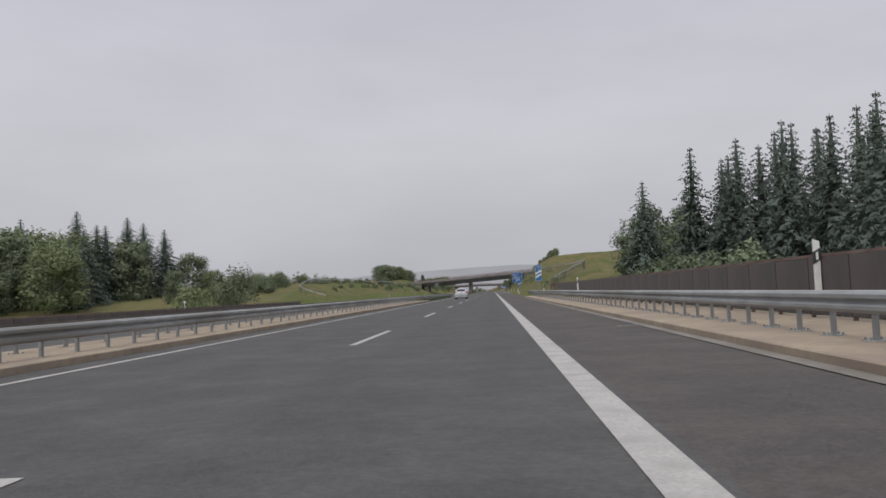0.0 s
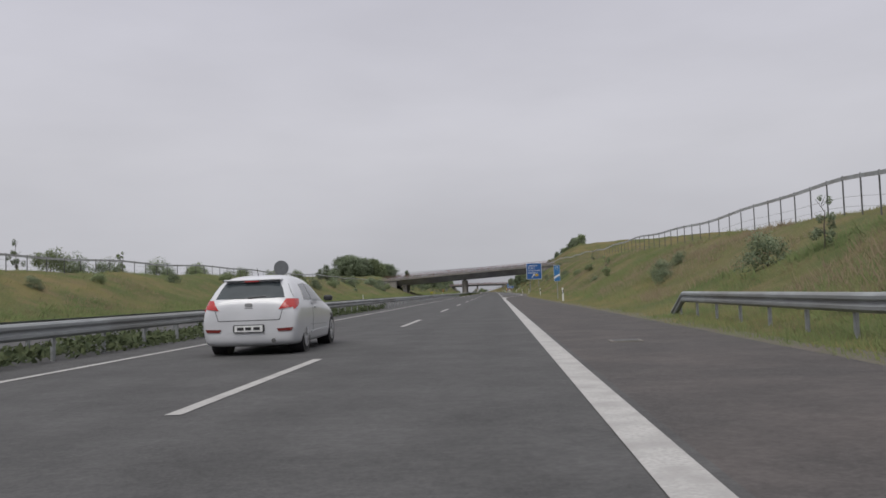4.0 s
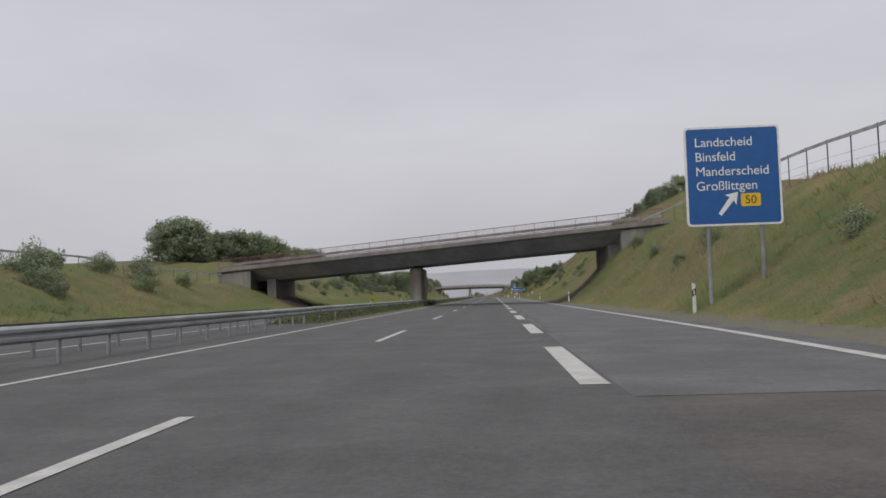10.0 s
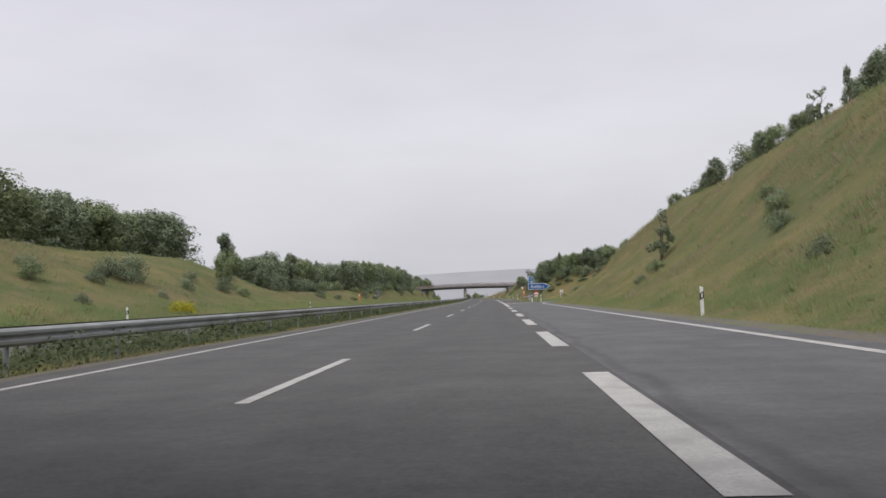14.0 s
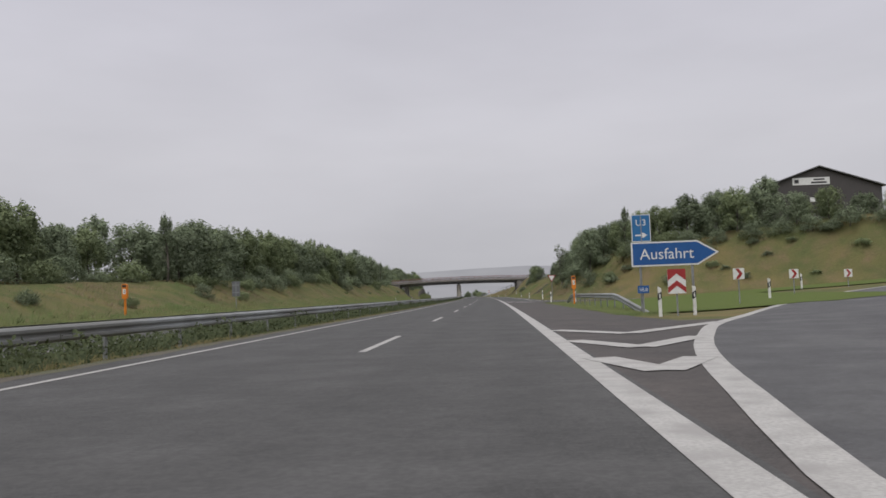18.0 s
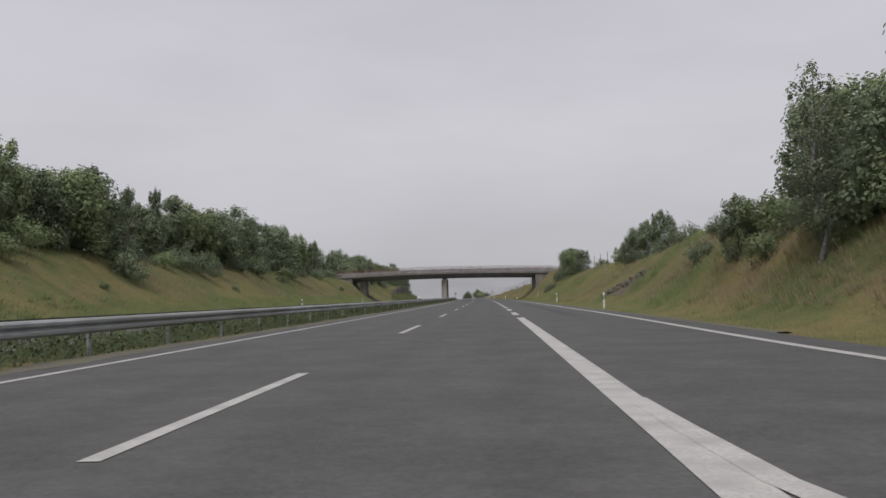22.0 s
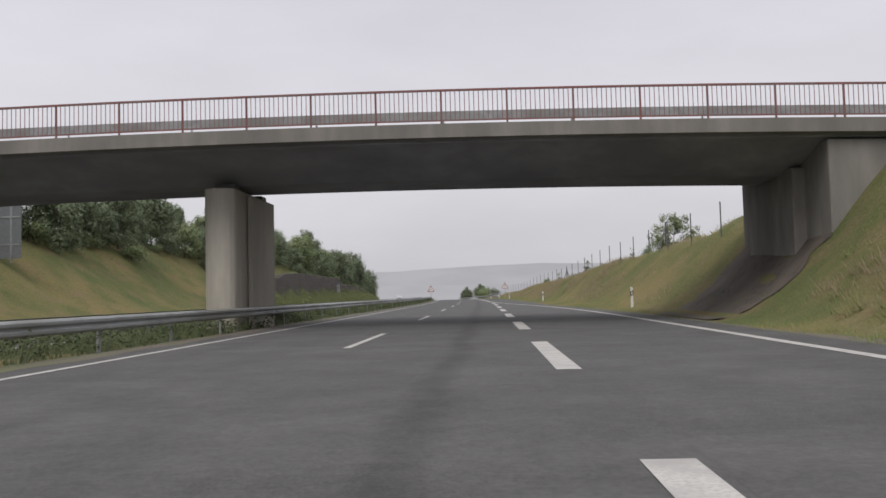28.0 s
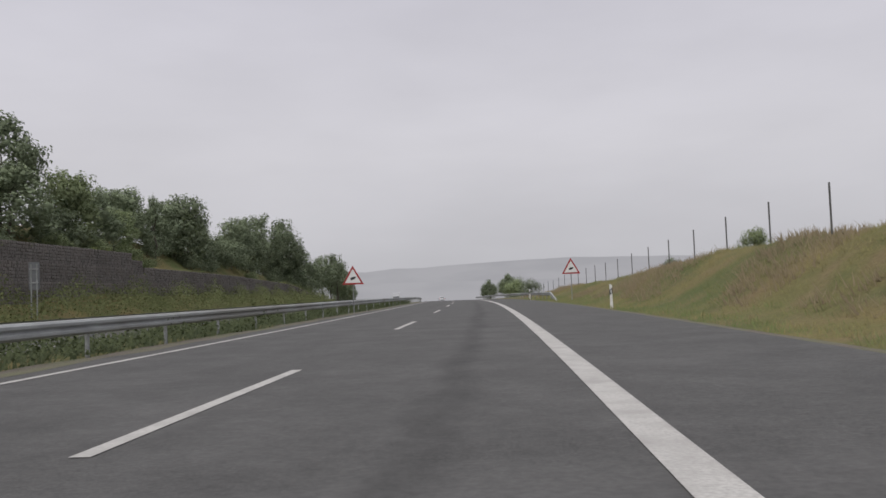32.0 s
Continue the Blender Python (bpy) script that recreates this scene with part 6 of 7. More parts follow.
# the exit arrow, the detour plate and the small kilometre plate
root = thing("exit_arrow_sign", on_road(486.0, 8.0, 0), "blue arrow-shaped exit sign on two steel posts", "road sign")
poles(root, (0.35, 2.4), gz(486, 9) - 0.3, 2.7, 0.05)
part("panel", plate(bmesh.new(), [(0, 1.86), (2.62, 1.86), (3.46, 2.34), (2.62, 2.84), (0, 2.84)], -0.02, 0.03), SIGN_WHITE, root)
part("face", plate(bmesh.new(), [(0.06, 1.92), (2.6, 1.92), (3.34, 2.34), (2.6, 2.78), (0.06, 2.78)], -0.025, -0.02), SIGN_BLUE, root)
letters("Ausfahrt", 0.62, SIGN_WHITE, root, 0.33, -0.029, 2.14)
root = thing("detour_sign", on_road(486.1, 8.0, 0), "blue detour plate with U3 and a white arrow", "road sign")
part("panel", plate(bmesh.new(), rounded(0.08, 0.84, 2.87, 3.97, 0.03), 0.045, 0.07), SIGN_WHITE, root)
part("face", plate(bmesh.new(), rounded(0.11, 0.81, 2.90, 3.94, 0.03), 0.040, 0.045), SIGN_BLUE_PALE, root)
letters("U3", 0.36, SIGN_WHITE, root, 0.46, 0.036, 3.52, align="CENTER")
part("arrow", plate(bmesh.new(), [(0.22, 3.10), (0.52, 3.10), (0.46, 3.03), (0.54, 3.03), (0.70, 3.13), (0.54, 3.23), (0.46, 3.23), (0.52, 3.16), (0.22, 3.16)], 0.034, 0.040), SIGN_WHITE, root)
poles(root, (0.46,), 2.6, 3.9, 0.03)
root = thing("kilometre_plate", on_road(485.7, 8.36, 0), "small blue kilometre plate on the sign post", "road sign")
poles(root, (0.0,), gz(485.7, 8.36) - 0.2, 1.1, 0.03)
part("face", plate(bmesh.new(), rounded(-0.22, 0.22, 0.80, 1.10, 0.02), -0.02, 0.01), SIGN_BLUE, root)
letters("58,8", 0.20, SIGN_WHITE, root, 0.0, -0.023, 0.88, align="CENTER")


def chevron_board(s, u, w, z0, z1, up, label):
    root = thing("chevron_board", on_road(s, u, 0), label, "road sign", "chevron boards")
    poles(root, (0.0,), gz(s, u) - 0.3, z1 - 0.05, 0.03)
    part("face", plate(bmesh.new(), [(-w / 2, z0), (w / 2, z0), (w / 2, z1), (-w / 2, z1)], -0.02, 0.01), SIGN_WHITE, root)
    h = z1 - z0
    if up:
        for k in range(2):
            z = z0 + h * (0.03 + 0.5 * k)
            t = h * 0.22
            part("chevron", plate(bmesh.new(), [(-w / 2, z), (0, z + w * 0.4), (w / 2, z), (w / 2, z + t), (0, z + w * 0.4 + t), (-w / 2, z + t)] if k == 0 else
                                  [(-w / 2, z), (0, z + w * 0.4), (w / 2, z), (w / 2, z1), (0.05, z1), (0, z1 - 0.001), (-0.05, z1), (-w / 2, z1)], -0.026, -0.02), SIGN_RED, root)
    else:
        zc = (z0 + z1) / 2
        part("chevron", plate(bmesh.new(), [(-w * 0.3, z0 + 0.02), (0.0, z0 + 0.02), (w * 0.34, zc), (0.0, z1 - 0.02), (-w * 0.3, z1 - 0.02), (w * 0.04, zc)], -0.026, -0.02), SIGN_RED, root)
    return root


chevron_board(482.6, 9.02, 0.64, 0.76, 1.64, True, "white board with red upward chevrons at the exit nose")
for s, u in ((491, 13.6), (499.5, 19.0), (507.5, 25.2), (511, 36)):
    chevron_board(s, u, 0.5, 1.25, 1.75, False, "square white board with a red chevron along the ramp")


def delineator(s, u, base=None, group="delineator posts"):
    z = gz(s, u) if base is None else base
    root = thing("delineator_post", on_road(s, u, z), "white plastic delineator post with a black band", "delineator post", group)
    bm = bmesh.new()
    vs = []
    for zz, top in ((-0.1, 0), (0.95, 0), (1.02, 1)):
        vs.append([bm.verts.new((x, y, zz + (0.05 if top and x < 0 else 0))) for x, y in ((-0.06, -0.05), (0.06, -0.05), (0.05, 0.05), (-0.05, 0.05))])
    for a, b in zip(vs, vs[1:]):
        for i in range(4):
            bm.faces.new((a[i], a[(i + 1) % 4], b[(i + 1) % 4], b[i]))
    bm.faces.new(vs[-1])
    bmesh.ops.bevel(bm, geom=bm.edges[:], offset=0.008, segments=1, affect="EDGES")
    part("body", bm, WHITE, root)
    part("black_band", plate(bmesh.new(), [(-0.064, 0.58), (0.064, 0.66), (0.064, 0.90), (-0.064, 0.82)], -0.054, 0.054), BLACK, root)
    part("reflector", plate(bmesh.new(), [(-0.022, 0.66), (0.022, 0.67), (0.022, 0.82), (-0.022, 0.81)], -0.060, -0.053), SIGN_WHITE, root)
    return root


for s, u in ((114, 9.6), (164, 7.8), (226.5, 9.35), (280.5, 9.75), (334.6, 10.05), (381, 9.7), (482.4, 8.35), (483.2, 9.75), (532.4, 7.9), (534.6, 10.4), (604.8, 9.45), (645.5, 9.9), (697, 11.2), (744.9, 9.85), (793, 9.0),
             (842, 8.1), (892, 8.0), (495, 16.2), (510.5, 23.3), (512, 33), (467.2, 11.5)):
    delineator(s, u)
delineator(562.5, 9.0, 0.2)
for s in (17.3, 64.2):
    delineator(s, 9.16, 0.62, "parapet posts")
for s in (60, 180, 240, 400, 450, 650, 700):
    delineator(s, -19.2, 0.0 if s > 97 else 0.14, "far delineator posts")


def sos_phone(s, u, k=1.0):
    z = gz(s, u)
    root = thing("emergency_phone", on_road(s, u, z), "orange roadside emergency phone with a white panel", "emergency phone", "emergency phones")
    part("column", block(bmesh.new(), -0.07 * k, 0.07 * k, -0.06, 0.06, -0.2, 1.25, 0.02), ORANGE, root)
    part("base", block(bmesh.new(), -0.16, 0.16, -0.12, 0.12, -0.2, 0.06, 0.02), ORANGE, root)
    part("housing", plate(bmesh.new(), rounded(-0.17 * k, 0.17 * k, 1.2, 2.2, 0.09), -0.13, 0.13), ORANGE, root)
    # Raised black plate; the recess and its shade exist only as colour.
    part("hood", plate(bmesh.new(), rounded(-0.13 * k, 0.13 * k, 1.98, 2.13, 0.04), -0.15, -0.12), BLACK, root, "black plate in place of a shaded recess")
    part("panel", plate(bmesh.new(), [(-0.10 * k, 1.52), (0.10 * k, 1.52), (0.10 * k, 1.86), (-0.10 * k, 1.86)], -0.137, -0.13), SIGN_WHITE, root)
    part("symbol", plate(bmesh.new(), [(-0.05, 1.62), (0.02, 1.60), (0.06, 1.66), (0.05, 1.76), (0.0, 1.80), (0.03, 1.72), (0.0, 1.66)], -0.141, -0.137), BLACK, root)
    return root


sos_phone(516.1, 8.5, 0.88)
sos_phone(507.2, -22.2)


def triangle_sign(s, u, base, low, high, down, label):
    root = thing("warning_sign" if not down else "give_way_sign", on_road(s, u, 0), label, "road sign", "triangle signs" if not down else "")
    poles(root, (0.0,), base - 0.3, high - 0.1, 0.032)
    h = high - low
    w = h * 0.575
    tri = [(-w, low), (w, low), (0, high)] if not down else [(-w, high), (0, low), (w, high)]
    part("border", plate(bmesh.new(), tri, -0.02, 0.012), SIGN_RED, root, "red border")
    cz = low + h / 3 if not down else high - h / 3
    inner = [(x * 0.74, cz + (z - cz) * 0.74) for x, z in tri]
    part("face", plate(bmesh.new(), inner, -0.026, -0.02), SIGN_WHITE, root)
    if not down:
        part("symbol", plate(bmesh.new(), [(-0.2 * w, low + h * 0.22), (0.22 * w, low + h * 0.30), (0.28 * w, low + h * 0.42), (-0.02 * w, low + h * 0.40), (-0.24 * w, low + h * 0.34)], -0.031, -0.026), BLACK, root)
    return root


triangle_sign(561.5, 10.2, gz(561.5, 10.2), 2.28, 3.18, True, "red and white give-way triangle on a thin post")
triangle_sign(852, -4.95, road_z(852), 1.62, 2.70, False, "red-bordered warning triangle in the median")
triangle_sign(864.5, 8.9, gz(864.5, 8.9), 1.96, 3.10, False, "red-bordered warning triangle beside the guard rail")

root = thing("round_sign", on_road(134.8, -6.05, 0), "back of a round sign on a post in the median", "road sign")
poles(root, (0.0,), -0.2, 2.5, 0.03)
bm = bmesh.new()
bmesh.ops.create_cone(bm, cap_ends=True, segments=28, radius1=0.31, radius2=0.31, depth=0.02, matrix=pose(0, 0, 2.24, 90, 0, 0))
part("disc", bm, SIGN_BACK, root)


def sign_back(s, u, w, z0, z1, legs, label):
    root = thing("sign_back", on_road(s, u, 0), label, "road sign", "sign backs")
    poles(root, legs, gz(s, u) - 0.3, z1 - 0.1, 0.06 if w > 1 else 0.035)
    part("panel", plate(bmesh.new(), rounded(-w / 2, w / 2, z0, z1, 0.04), 0.06, 0.10), SIGN_BACK, root)
    for z in (z0 + (z1 - z0) * 0.25, z0 + (z1 - z0) * 0.75):
        part("stiffener", block(bmesh.new(), -w / 2 + 0.05, w / 2 - 0.05, 0.03, 0.058, z - 0.04, z + 0.04, 0.005), STEEL, root)
    return root


sign_back(751.5, -26.1, 3.2, 3.79, 7.05, (-1.0, 1.0), "dark back of a large sign on lattice legs")
sign_back(530, -21.6, 0.75, 1.7, 3.1, (0.0,), "grey back of a small sign on the far verge")
sign_back(846, -20.4, 0.55, 1.9, 3.3, (-0.15, 0.15), "dark back of a narrow marker board before the stone wall")
root = thing("bridge_plate", on_road(732, 21.4, 0), "small plate on a post beside the bridge", "sign")
poles(root, (0.0,), gz(732, 21.4) - 0.3, 8.0, 0.03)
part("panel", plate(bmesh.new(), rounded(-0.28, 0.28, 7.75, 8.1, 0.03), 0.0, 0.03), SIGN_BACK, root)
for s in (756.5, 808.6):
    u = float(np.interp(s, (742, 790, 830), (14.4, 13.6, 13.2)))
    root = thing("braced_fence_post", on_road(s, u, gz(s, u)), "dark braced corner post of the fence", "fence post", "braced posts")
    part("post", rod(bmesh.new(), (0, 0.2, -0.3), (0, 0.2, 1.6), 0.05, 8), STEEL_DARK, root)
    for x, y in ((-0.75, -0.6), (0.55, 0.9)):
        part("brace", rod(bmesh.new(), (x, y, -0.6), (0, 0.2, 1.35), 0.04, 6), STEEL_DARK, root)

# drain covers in the shoulder
for s, u in ((99.6, 5.3), (115.4, 5.1), (20.5, 6.0), (60, 6.0), (36, 6.1)):
    root = thing("drain_cover", on_road(s, u, 0.0), "dark iron drain cover set in the asphalt", "drain cover", "drain covers")
    part("frame", block(bmesh.new(), -0.28, 0.28, -0.28, 0.28, -0.03, 0.006, 0.003), KERB, root)
    for k in range(5):
        part("bar", block(bmesh.new(), -0.22, 0.22, -0.22 + 0.1 * k, -0.16 + 0.1 * k, 0.0, 0.012, 0.002), STEEL_DARK, root)

# ---- stone-filled baskets holding the far bank ----
wall = thing("stone_wall", on_road(786, -22.0, 0), "grey-brown wall of stone-filled baskets holding the far bank", "wall", kind="structure")
wall_inv = wall.matrix_basis.inverted()
baskets = []
for k in range(4):
    rng = np.random.default_rng(40 + k)
    v, f = [], []
    for i in range(11):
        for j in range(6):
            x0, z0 = i * 2.0 / 11, j * 0.17
            q = rng.uniform(-0.025, 0.025, 12)
            d = 0.03 + rng.uniform(0.0, 0.06)
            b = len(v)
            v += [(0.0, x0, z0), (0.0, x0 + 0.182, z0), (0.0, x0 + 0.182, z0 + 0.17), (0.0, x0, z0 + 0.17),
                  (d, x0 + 0.025 + q[0], z0 + 0.025 + q[1]), (d, x0 + 0.157 + q[2], z0 + 0.025 + q[3]), (d, x0 + 0.157 + q[4], z0 + 0.145 + q[5]), (d, x0 + 0.025 + q[6], z0 + 0.145 + q[7])]
            f += [(b + 4, b + 5, b + 6, b + 7), (b, b + 1, b + 5, b + 4), (b + 1, b + 2, b + 6, b + 5), (b + 2, b + 3, b + 7, b + 6), (b + 3, b, b + 4, b + 7)]
    b = len(v)
    v += [(-0.8, 0, 0), (-0.8, 2.0, 0), (-0.8, 2.0, 1.02), (-0.8, 0, 1.02), (0.02, 0, 0), (0.02, 2.0, 0), (0.02, 2.0, 1.02), (0.02, 0, 1.02)]
    f += [(b, b + 1, b + 5, b + 4), (b + 3, b + 7, b + 6, b + 2), (b, b + 4, b + 7, b + 3), (b + 1, b + 2, b + 6, b + 5), (b, b + 3, b + 2, b + 1)]
    me = bpy.data.meshes.new("basket")
    me.from_pydata(v, [], f)
    me.materials.append(GABION)
    baskets.append(me)
for i in range(78):
    s = 787 + 2.0 * i
    top = float(np.interp(s + 1, WALL_S, WALL_Z)) + 0.05
    tiers = max(round((top - 0.25) / 1.02), 1)
    k = (top - 0.25) / (1.02 * tiers)
    for row in range(tiers):
        same("basket", baskets[(i * 3 + row) % 4], wall, wall_inv @ on_road(s, -21.9 - 0.12 * row, road_z(s) + 0.25 + 1.02 * k * row) @ Matrix.Diagonal((1, 1, k, 1)))

# ---- the hall above the junction ----
hall = thing("hall", on_road(593, 57, 0), "dark gabled hall with a white banner above the trees", "building")
floor_z = gz(593, 57) - 0.5
bm = plate(bmesh.new(), [(-10, floor_z), (10, floor_z), (10, 16.4), (0, 19.8), (-10, 16.4)], 0, 40)
part("wall_shell", bm, DARK_CLAD, hall)
for sx in (-1, 1):
    bm = bmesh.new()
    vs = [bm.verts.new(p) for p in ((0, -0.5, 19.95), (0, 40.5, 19.95), (sx * 10.6, 40.5, 16.32), (sx * 10.6, -0.5, 16.32), (0, -0.5, 20.12), (0, 40.5, 20.12), (sx * 10.6, 40.5, 16.5), (sx * 10.6, -0.5, 16.5))]
    for fc in ((0, 1, 2, 3), (4, 7, 6, 5), (0, 3, 7, 4), (1, 5, 6, 2), (3, 2, 6, 7), (0, 4, 5, 1)):
        bm.faces.new([vs[i] for i in fc])
    part("roof_slope", bm, ROOFING, hall)
banner = part("banner", plate(bmesh.new(), [(-4.3, 17.0), (1.7, 17.0), (1.7, 18.2), (-4.3, 18.2)], -0.06, -0.01), SIGN_WHITE, hall, "white banner with dark writing")
bars(banner, BLACK, [(-0.9, 0.9, 17.72, 17.98, -0.063), (-1.3, 1.2, 17.2, 17.5, -0.063), (-4.0, -3.3, 17.3, 17.9, -0.063)])
part("window", plate(bmesh.new(), rounded(-1.6, 0.4, 14.2, 14.9, 0.04), -0.05, 0.0), SIGN_WHITE, hall)


# ---- vehicles ----
def car(m, label):
    root = thing("car", m, label, "car", "cars")
    # y, sill, sill half-width, waist, waist half-width, top, top half-width
    secs = [(-0.02, 0.36, 0.62, 0.60, 0.78, 0.82, 0.74), (0.02, 0.26, 0.76, 0.64, 0.86, 0.98, 0.74), (0.10, 0.22, 0.82, 0.78, 0.885, 1.08, 0.73), (0.26, 0.21, 0.84, 0.90, 0.89, 1.26, 0.68), (0.42, 0.20, 0.85, 0.93, 0.89, 1.44, 0.64),
            (0.80, 0.20, 0.85, 0.94, 0.895, 1.48, 0.61), (1.30, 0.20, 0.85, 0.93, 0.895, 1.50, 0.60), (1.90, 0.20, 0.85, 0.91, 0.89, 1.48, 0.60), (2.40, 0.20, 0.85, 0.90, 0.885, 1.40, 0.59), (2.80, 0.20, 0.85, 0.89, 0.88, 1.21, 0.60),
            (3.18, 0.20, 0.85, 0.87, 0.88, 0.99, 0.66), (3.60, 0.20, 0.84, 0.80, 0.87, 0.91, 0.66), (3.98, 0.22, 0.80, 0.68, 0.83, 0.80, 0.62), (4.18, 0.28, 0.70, 0.56, 0.74, 0.68, 0.56), (4.25, 0.36, 0.58, 0.50, 0.62, 0.60, 0.46)]
    bm = bmesh.new()
    rings = []
    for y, zs, ws, zw, ww, zt, wt in secs:
        pts = [(ws * 0.92, zs - 0.05), (ws + 0.03, zs - 0.01), (ww + 0.005, (zs + zw) / 2), (ww + 0.005, zw), (wt + 0.035, zt - 0.05), (wt * 0.62, zt + 0.015)]
        rings.append([bm.verts.new((x, y, z)) for x, z in pts] + [bm.verts.new((-x, y, z)) for x, z in reversed(pts)])
    for a, b in zip(rings, rings[1:]):
        for i in range(12):
            bm.faces.new((a[i], a[(i + 1) % 12], b[(i + 1) % 12], b[i]))
    bm.faces.new(rings[0])
    bm.faces.new(rings[-1][::-1])
    body = part("body", bm, CAR_WHITE, root, smooth=True)
    sub = body.modifiers.new("round", "SUBSURF")
    sub.levels = sub.render_levels = 2

    tree = BVHTree.FromObject(body, bpy.context.evaluated_depsgraph_get())

    def skin(name, corners, side, mat, parent, proud=0.008, nx=10, nz=6):
        """A piece that follows the body's curve: corners in (across, up) from behind, or in (along, up) from a side."""
        bm, outer, inner = bmesh.new(), {}, {}
        a, b, c, d = (Vector(q) for q in corners)
        for i in range(nx + 1):
            for j in range(nz + 1):
                q = a.lerp(b, i / nx).lerp(d.lerp(c, i / nx), j / nz)
                eye, way = ((q.x, -1, q.y), (0, 1, 0)) if side == 0 else ((side * 2, q.x, q.y), (-side, 0, 0))
                hit, nrm, _, _ = tree.ray_cast(Vector(eye), Vector(way))
                if hit is not None:
                    outer[i, j] = bm.verts.new(hit - Vector(way) * proud)
                    inner[i, j] = bm.verts.new(hit + Vector(way) * 0.02)
        for i in range(nx):
            for j in range(nz):
                k = ((i, j), (i + 1, j), (i + 1, j + 1), (i, j + 1))
                if all(q in outer for q in k):
                    bm.faces.new([outer[q] for q in k])
                    for m, (u, w) in enumerate(zip(k, k[1:] + k[:1])):
                        edge = (m == 0 and j == 0) or (m == 2 and j == nz - 1) or (m == 1 and i == nx - 1) or (m == 3 and i == 0)
                        if edge:
                            bm.faces.new((outer[u], inner[u], inner[w], outer[w]))
        return part(name, bm, mat, parent, smooth=False)

    skin("rear_window", [(-0.79, 1.05), (0.79, 1.05), (0.63, 1.345), (-0.63, 1.345)], 0, CAR_GLASS, root)
    part("spoiler", block(bmesh.new(), -0.54, 0.54, 0.26, 0.60, 1.375, 1.41, 0.016), CAR_WHITE, root)
    part("brake_light", block(bmesh.new(), -0.14, 0.14, 0.252, 0.27, 1.352, 1.374, 0.006), LAMP_RED, root)
    part("rear_wiper", rod(bmesh.new(), (-0.02, 0.06, 1.055), (0.30, 0.09, 1.075), 0.014, 6), BLACK, root)
    for sx in (-1, 1):
        skin("side_window", [(0.82, 1.00), (1.42, 0.985), (1.40, 1.32), (0.98, 1.30)], sx, CAR_GLASS, root)
        skin("side_window", [(1.48, 0.985), (2.74, 0.95), (2.22, 1.30), (1.46, 1.325)], sx, CAR_GLASS, root)
        lamp = skin("tail_lamp", [(sx * 0.56, 0.84), (sx * 0.89, 0.88), (sx * 0.87, 1.01), (sx * 0.68, 1.03)], 0, LAMP_RED, root, 0.014)
        skin("lamp_wrap", [(0.06, 0.83), (0.30, 0.92), (0.42, 1.02), (0.12, 1.03)], sx, LAMP_RED, lamp, 0.012, 6, 4)
        skin("bumper_reflector", [(sx * 0.55, 0.435), (sx * 0.78, 0.44), (sx * 0.82, 0.50), (sx * 0.51, 0.49)], 0, LAMP_DARK, root, 0.012, 6, 2)
        skin("rocker_moulding", [(1.25, 0.34), (2.95, 0.36), (2.95, 0.40), (1.25, 0.38)], sx, CAR_WHITE, root, 0.02, 8, 2)
        part("mirror", block(bmesh.new(), min(sx * 0.90, sx * 1.08), max(sx * 0.90, sx * 1.08), 2.48, 2.62, 0.95, 1.07, 0.03), BLACK, root)
        part("door_handle", block(bmesh.new(), min(sx * 0.88, sx * 0.92), max(sx * 0.88, sx * 0.92), 1.58, 1.76, 0.82, 0.855, 0.008), CAR_WHITE, root)
        for y in (0.82, 3.42):
            # Black disc whose colour stands in for the shaded gap round the wheel.
            bm = bmesh.new()
            rod(bm, (sx * 0.60, y, 0.33), (sx * 0.878, y, 0.33), 0.352, 28)
            part("wheel_arch", bm, BLACK, root)
            bm = bmesh.new()
            rod(bm, (sx * 0.69, y, 0.315), (sx * 0.884, y, 0.315), 0.315, 28)
            bmesh.ops.bevel(bm, geom=[e for e in bm.edges if len(e.link_faces) == 2 and e.calc_face_angle() > 1], offset=0.03, segments=2, affect="EDGES")
            wheel = part("wheel", bm, TYRE, root)
            bm = bmesh.new()
            rod(bm, (sx * 0.87, y, 0.315), (sx * 0.890, y, 0.315), 0.215, 24)
            part("rim", bm, RIM, wheel)
            bm = bmesh.new()
            for k in range(9):
                a = 2 * math.pi * k / 9
                q = Vector((sx * 0.893, y + 0.10 * math.cos(a), 0.315 + 0.10 * math.sin(a)))
                rod(bm, q - Vector((0, 0.07 * math.cos(a), 0.07 * math.sin(a))), q + Vector((0, 0.07 * math.cos(a), 0.07 * math.sin(a))), 0.012, 5)
            part("spokes", bm, RIM, wheel)
    part("number_plate", plate(bmesh.new(), rounded(-0.26, 0.26, 0.44, 0.555, 0.01), -0.05, 0.0), SIGN_WHITE, root)
    bars(root, BLACK, [(-0.21, -0.09, 0.47, 0.525, -0.051), (-0.06, 0.05, 0.47, 0.525, -0.051), (0.09, 0.21, 0.47, 0.525, -0.051)])
    part("badge", plate(bmesh.new(), rounded(-0.07, 0.07, 0.90, 0.96, 0.028), -0.012, 0.07), STEEL, root)
    # Black slab behind the number plate, a little larger all round.
    part("plate_recess", plate(bmesh.new(), rounded(-0.29, 0.29, 0.425, 0.57, 0.03), -0.04, 0.02), BLACK, root)
    part("lower_bumper", block(bmesh.new(), -0.62, 0.62, 0.02, 0.3, 0.23, 0.36, 0.03), BLACK, root)
    part("exhaust", rod(bmesh.new(), (0.45, -0.01, 0.27), (0.45, 0.2, 0.27), 0.04, 10), STEEL_DARK, root)
    skin("tailgate_seam", [(-0.56, 0.640), (0.56, 0.640), (0.56, 0.652), (-0.56, 0.652)], 0, BLACK, root, 0.003, 16, 1)
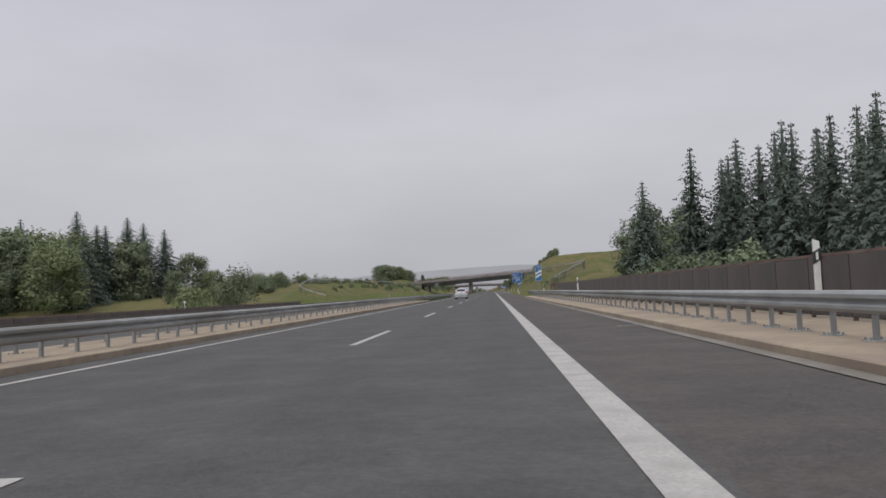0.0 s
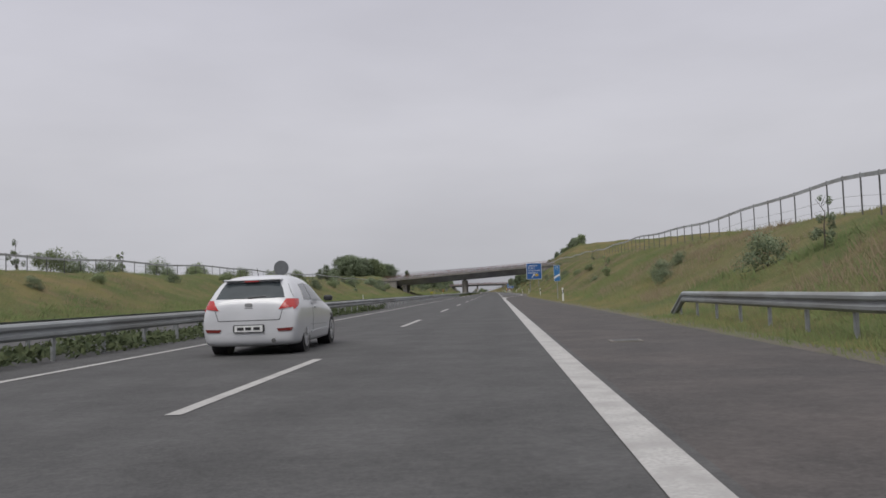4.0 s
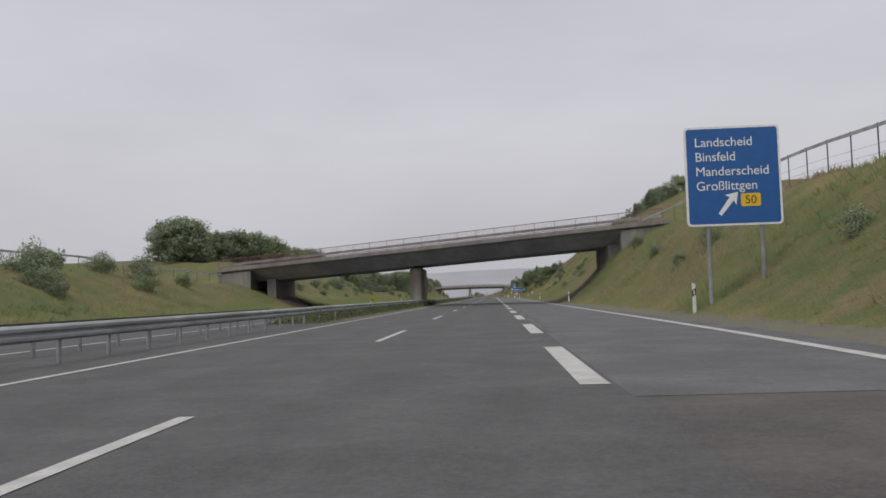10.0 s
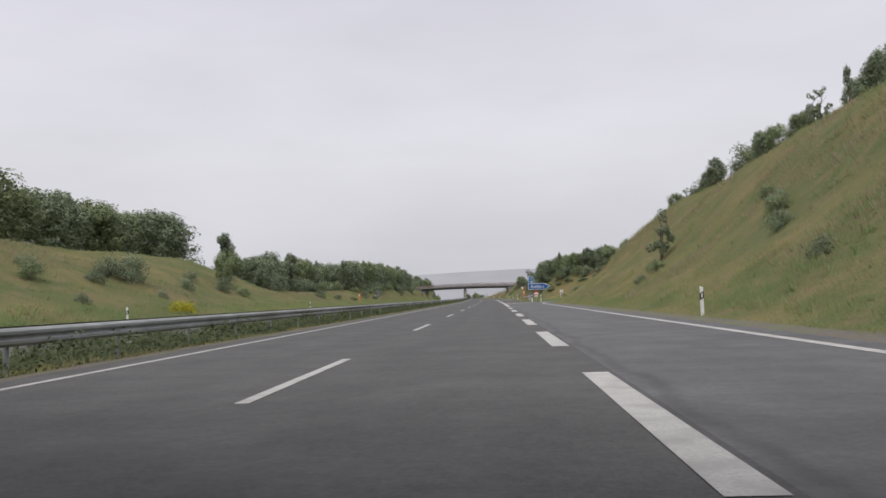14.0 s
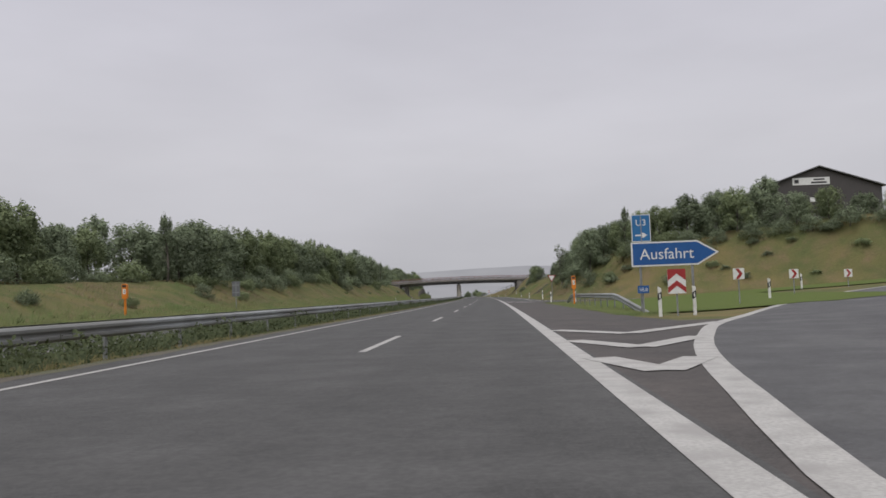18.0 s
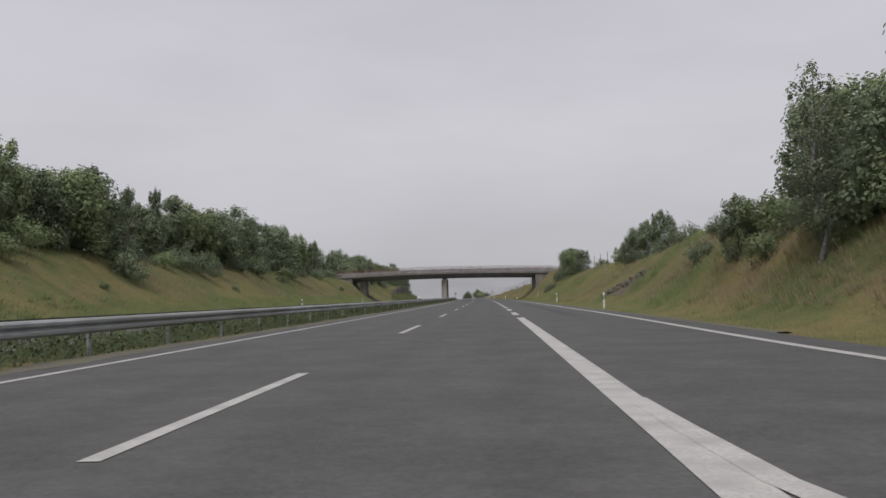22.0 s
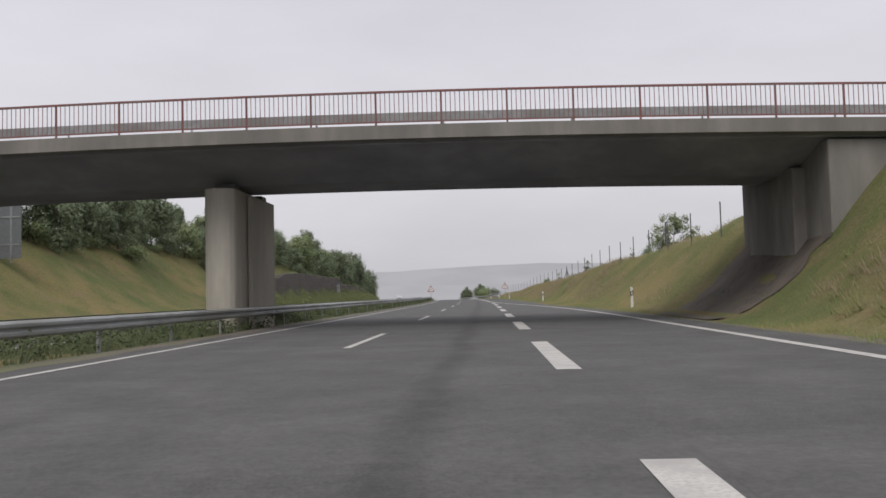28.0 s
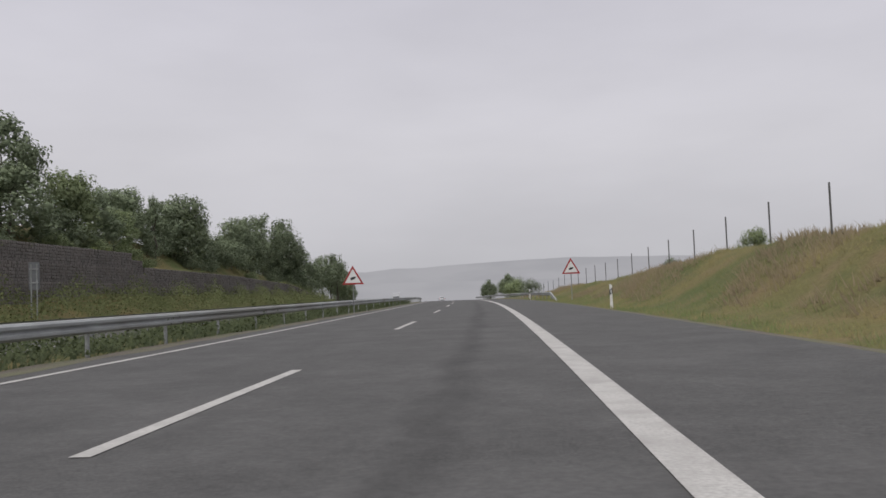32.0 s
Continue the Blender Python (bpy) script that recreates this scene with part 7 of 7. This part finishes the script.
    for sx in (-1, 1):
        skin("tailgate_seam", [(sx * 0.56, 0.640), (sx * 0.572, 0.645), (sx * 0.632, 0.83), (sx * 0.620, 0.83)], 0, BLACK, root, 0.003, 1, 8)
        skin("door_seam", [(1.40, 0.36), (1.412, 0.36), (1.452, 0.97), (1.44, 0.97)], sx, BLACK, root, 0.003, 1, 8)
        # Grey strip paints the shaded line of a body crease; no fold is modelled.
        skin("side_crease", [(1.15, 0.505), (2.75, 0.47), (2.75, 0.482), (1.15, 0.517)], sx, STEEL, root, 0.004, 12, 1)
    part("badge_script", plate(bmesh.new(), rounded(-0.075, 0.075, 0.855, 0.875, 0.008), -0.005, 0.07), STEEL_DARK, root)
    part("aerial", rod(bmesh.new(), (0.0, 0.75, 1.45), (0.0, 0.62, 1.62), 0.006, 5), BLACK, root)
    return root


first_car = car(on_road(114.5, -1.47, 0.0, 0.5) @ Matrix.Scale(0.945, 4), "white three-door hatchback in the overtaking lane")
far_car = copy_thing(first_car, on_road(1046, 2.0, road_z(1046)))
tagged(far_car, "small white hatchback far ahead on the road")
van = thing("box_truck", on_road(1068, -11, road_z(1068), 180), "white box truck on the oncoming carriageway", "truck")
part("box", block(bmesh.new(), -1.2, 1.2, -3.5, 2.2, 0.9, 3.4, 0.05), CAR_WHITE, van)
part("cab", block(bmesh.new(), -1.1, 1.1, 2.25, 3.9, 0.5, 2.5, 0.15), CAR_WHITE, van)
part("windscreen", block(bmesh.new(), -0.95, 0.95, 3.86, 3.93, 1.4, 2.3, 0.03), CAR_GLASS, van)
for x in (-1.0, 0.8):
    for y in (-2.6, 2.9):
        part("wheel", rod(bmesh.new(), (x, y, 0.42), (x + 0.2, y, 0.42), 0.42, 16), TYRE, van)

# ---- distance: ridge sheets that glow, with haze painted into their colour ----
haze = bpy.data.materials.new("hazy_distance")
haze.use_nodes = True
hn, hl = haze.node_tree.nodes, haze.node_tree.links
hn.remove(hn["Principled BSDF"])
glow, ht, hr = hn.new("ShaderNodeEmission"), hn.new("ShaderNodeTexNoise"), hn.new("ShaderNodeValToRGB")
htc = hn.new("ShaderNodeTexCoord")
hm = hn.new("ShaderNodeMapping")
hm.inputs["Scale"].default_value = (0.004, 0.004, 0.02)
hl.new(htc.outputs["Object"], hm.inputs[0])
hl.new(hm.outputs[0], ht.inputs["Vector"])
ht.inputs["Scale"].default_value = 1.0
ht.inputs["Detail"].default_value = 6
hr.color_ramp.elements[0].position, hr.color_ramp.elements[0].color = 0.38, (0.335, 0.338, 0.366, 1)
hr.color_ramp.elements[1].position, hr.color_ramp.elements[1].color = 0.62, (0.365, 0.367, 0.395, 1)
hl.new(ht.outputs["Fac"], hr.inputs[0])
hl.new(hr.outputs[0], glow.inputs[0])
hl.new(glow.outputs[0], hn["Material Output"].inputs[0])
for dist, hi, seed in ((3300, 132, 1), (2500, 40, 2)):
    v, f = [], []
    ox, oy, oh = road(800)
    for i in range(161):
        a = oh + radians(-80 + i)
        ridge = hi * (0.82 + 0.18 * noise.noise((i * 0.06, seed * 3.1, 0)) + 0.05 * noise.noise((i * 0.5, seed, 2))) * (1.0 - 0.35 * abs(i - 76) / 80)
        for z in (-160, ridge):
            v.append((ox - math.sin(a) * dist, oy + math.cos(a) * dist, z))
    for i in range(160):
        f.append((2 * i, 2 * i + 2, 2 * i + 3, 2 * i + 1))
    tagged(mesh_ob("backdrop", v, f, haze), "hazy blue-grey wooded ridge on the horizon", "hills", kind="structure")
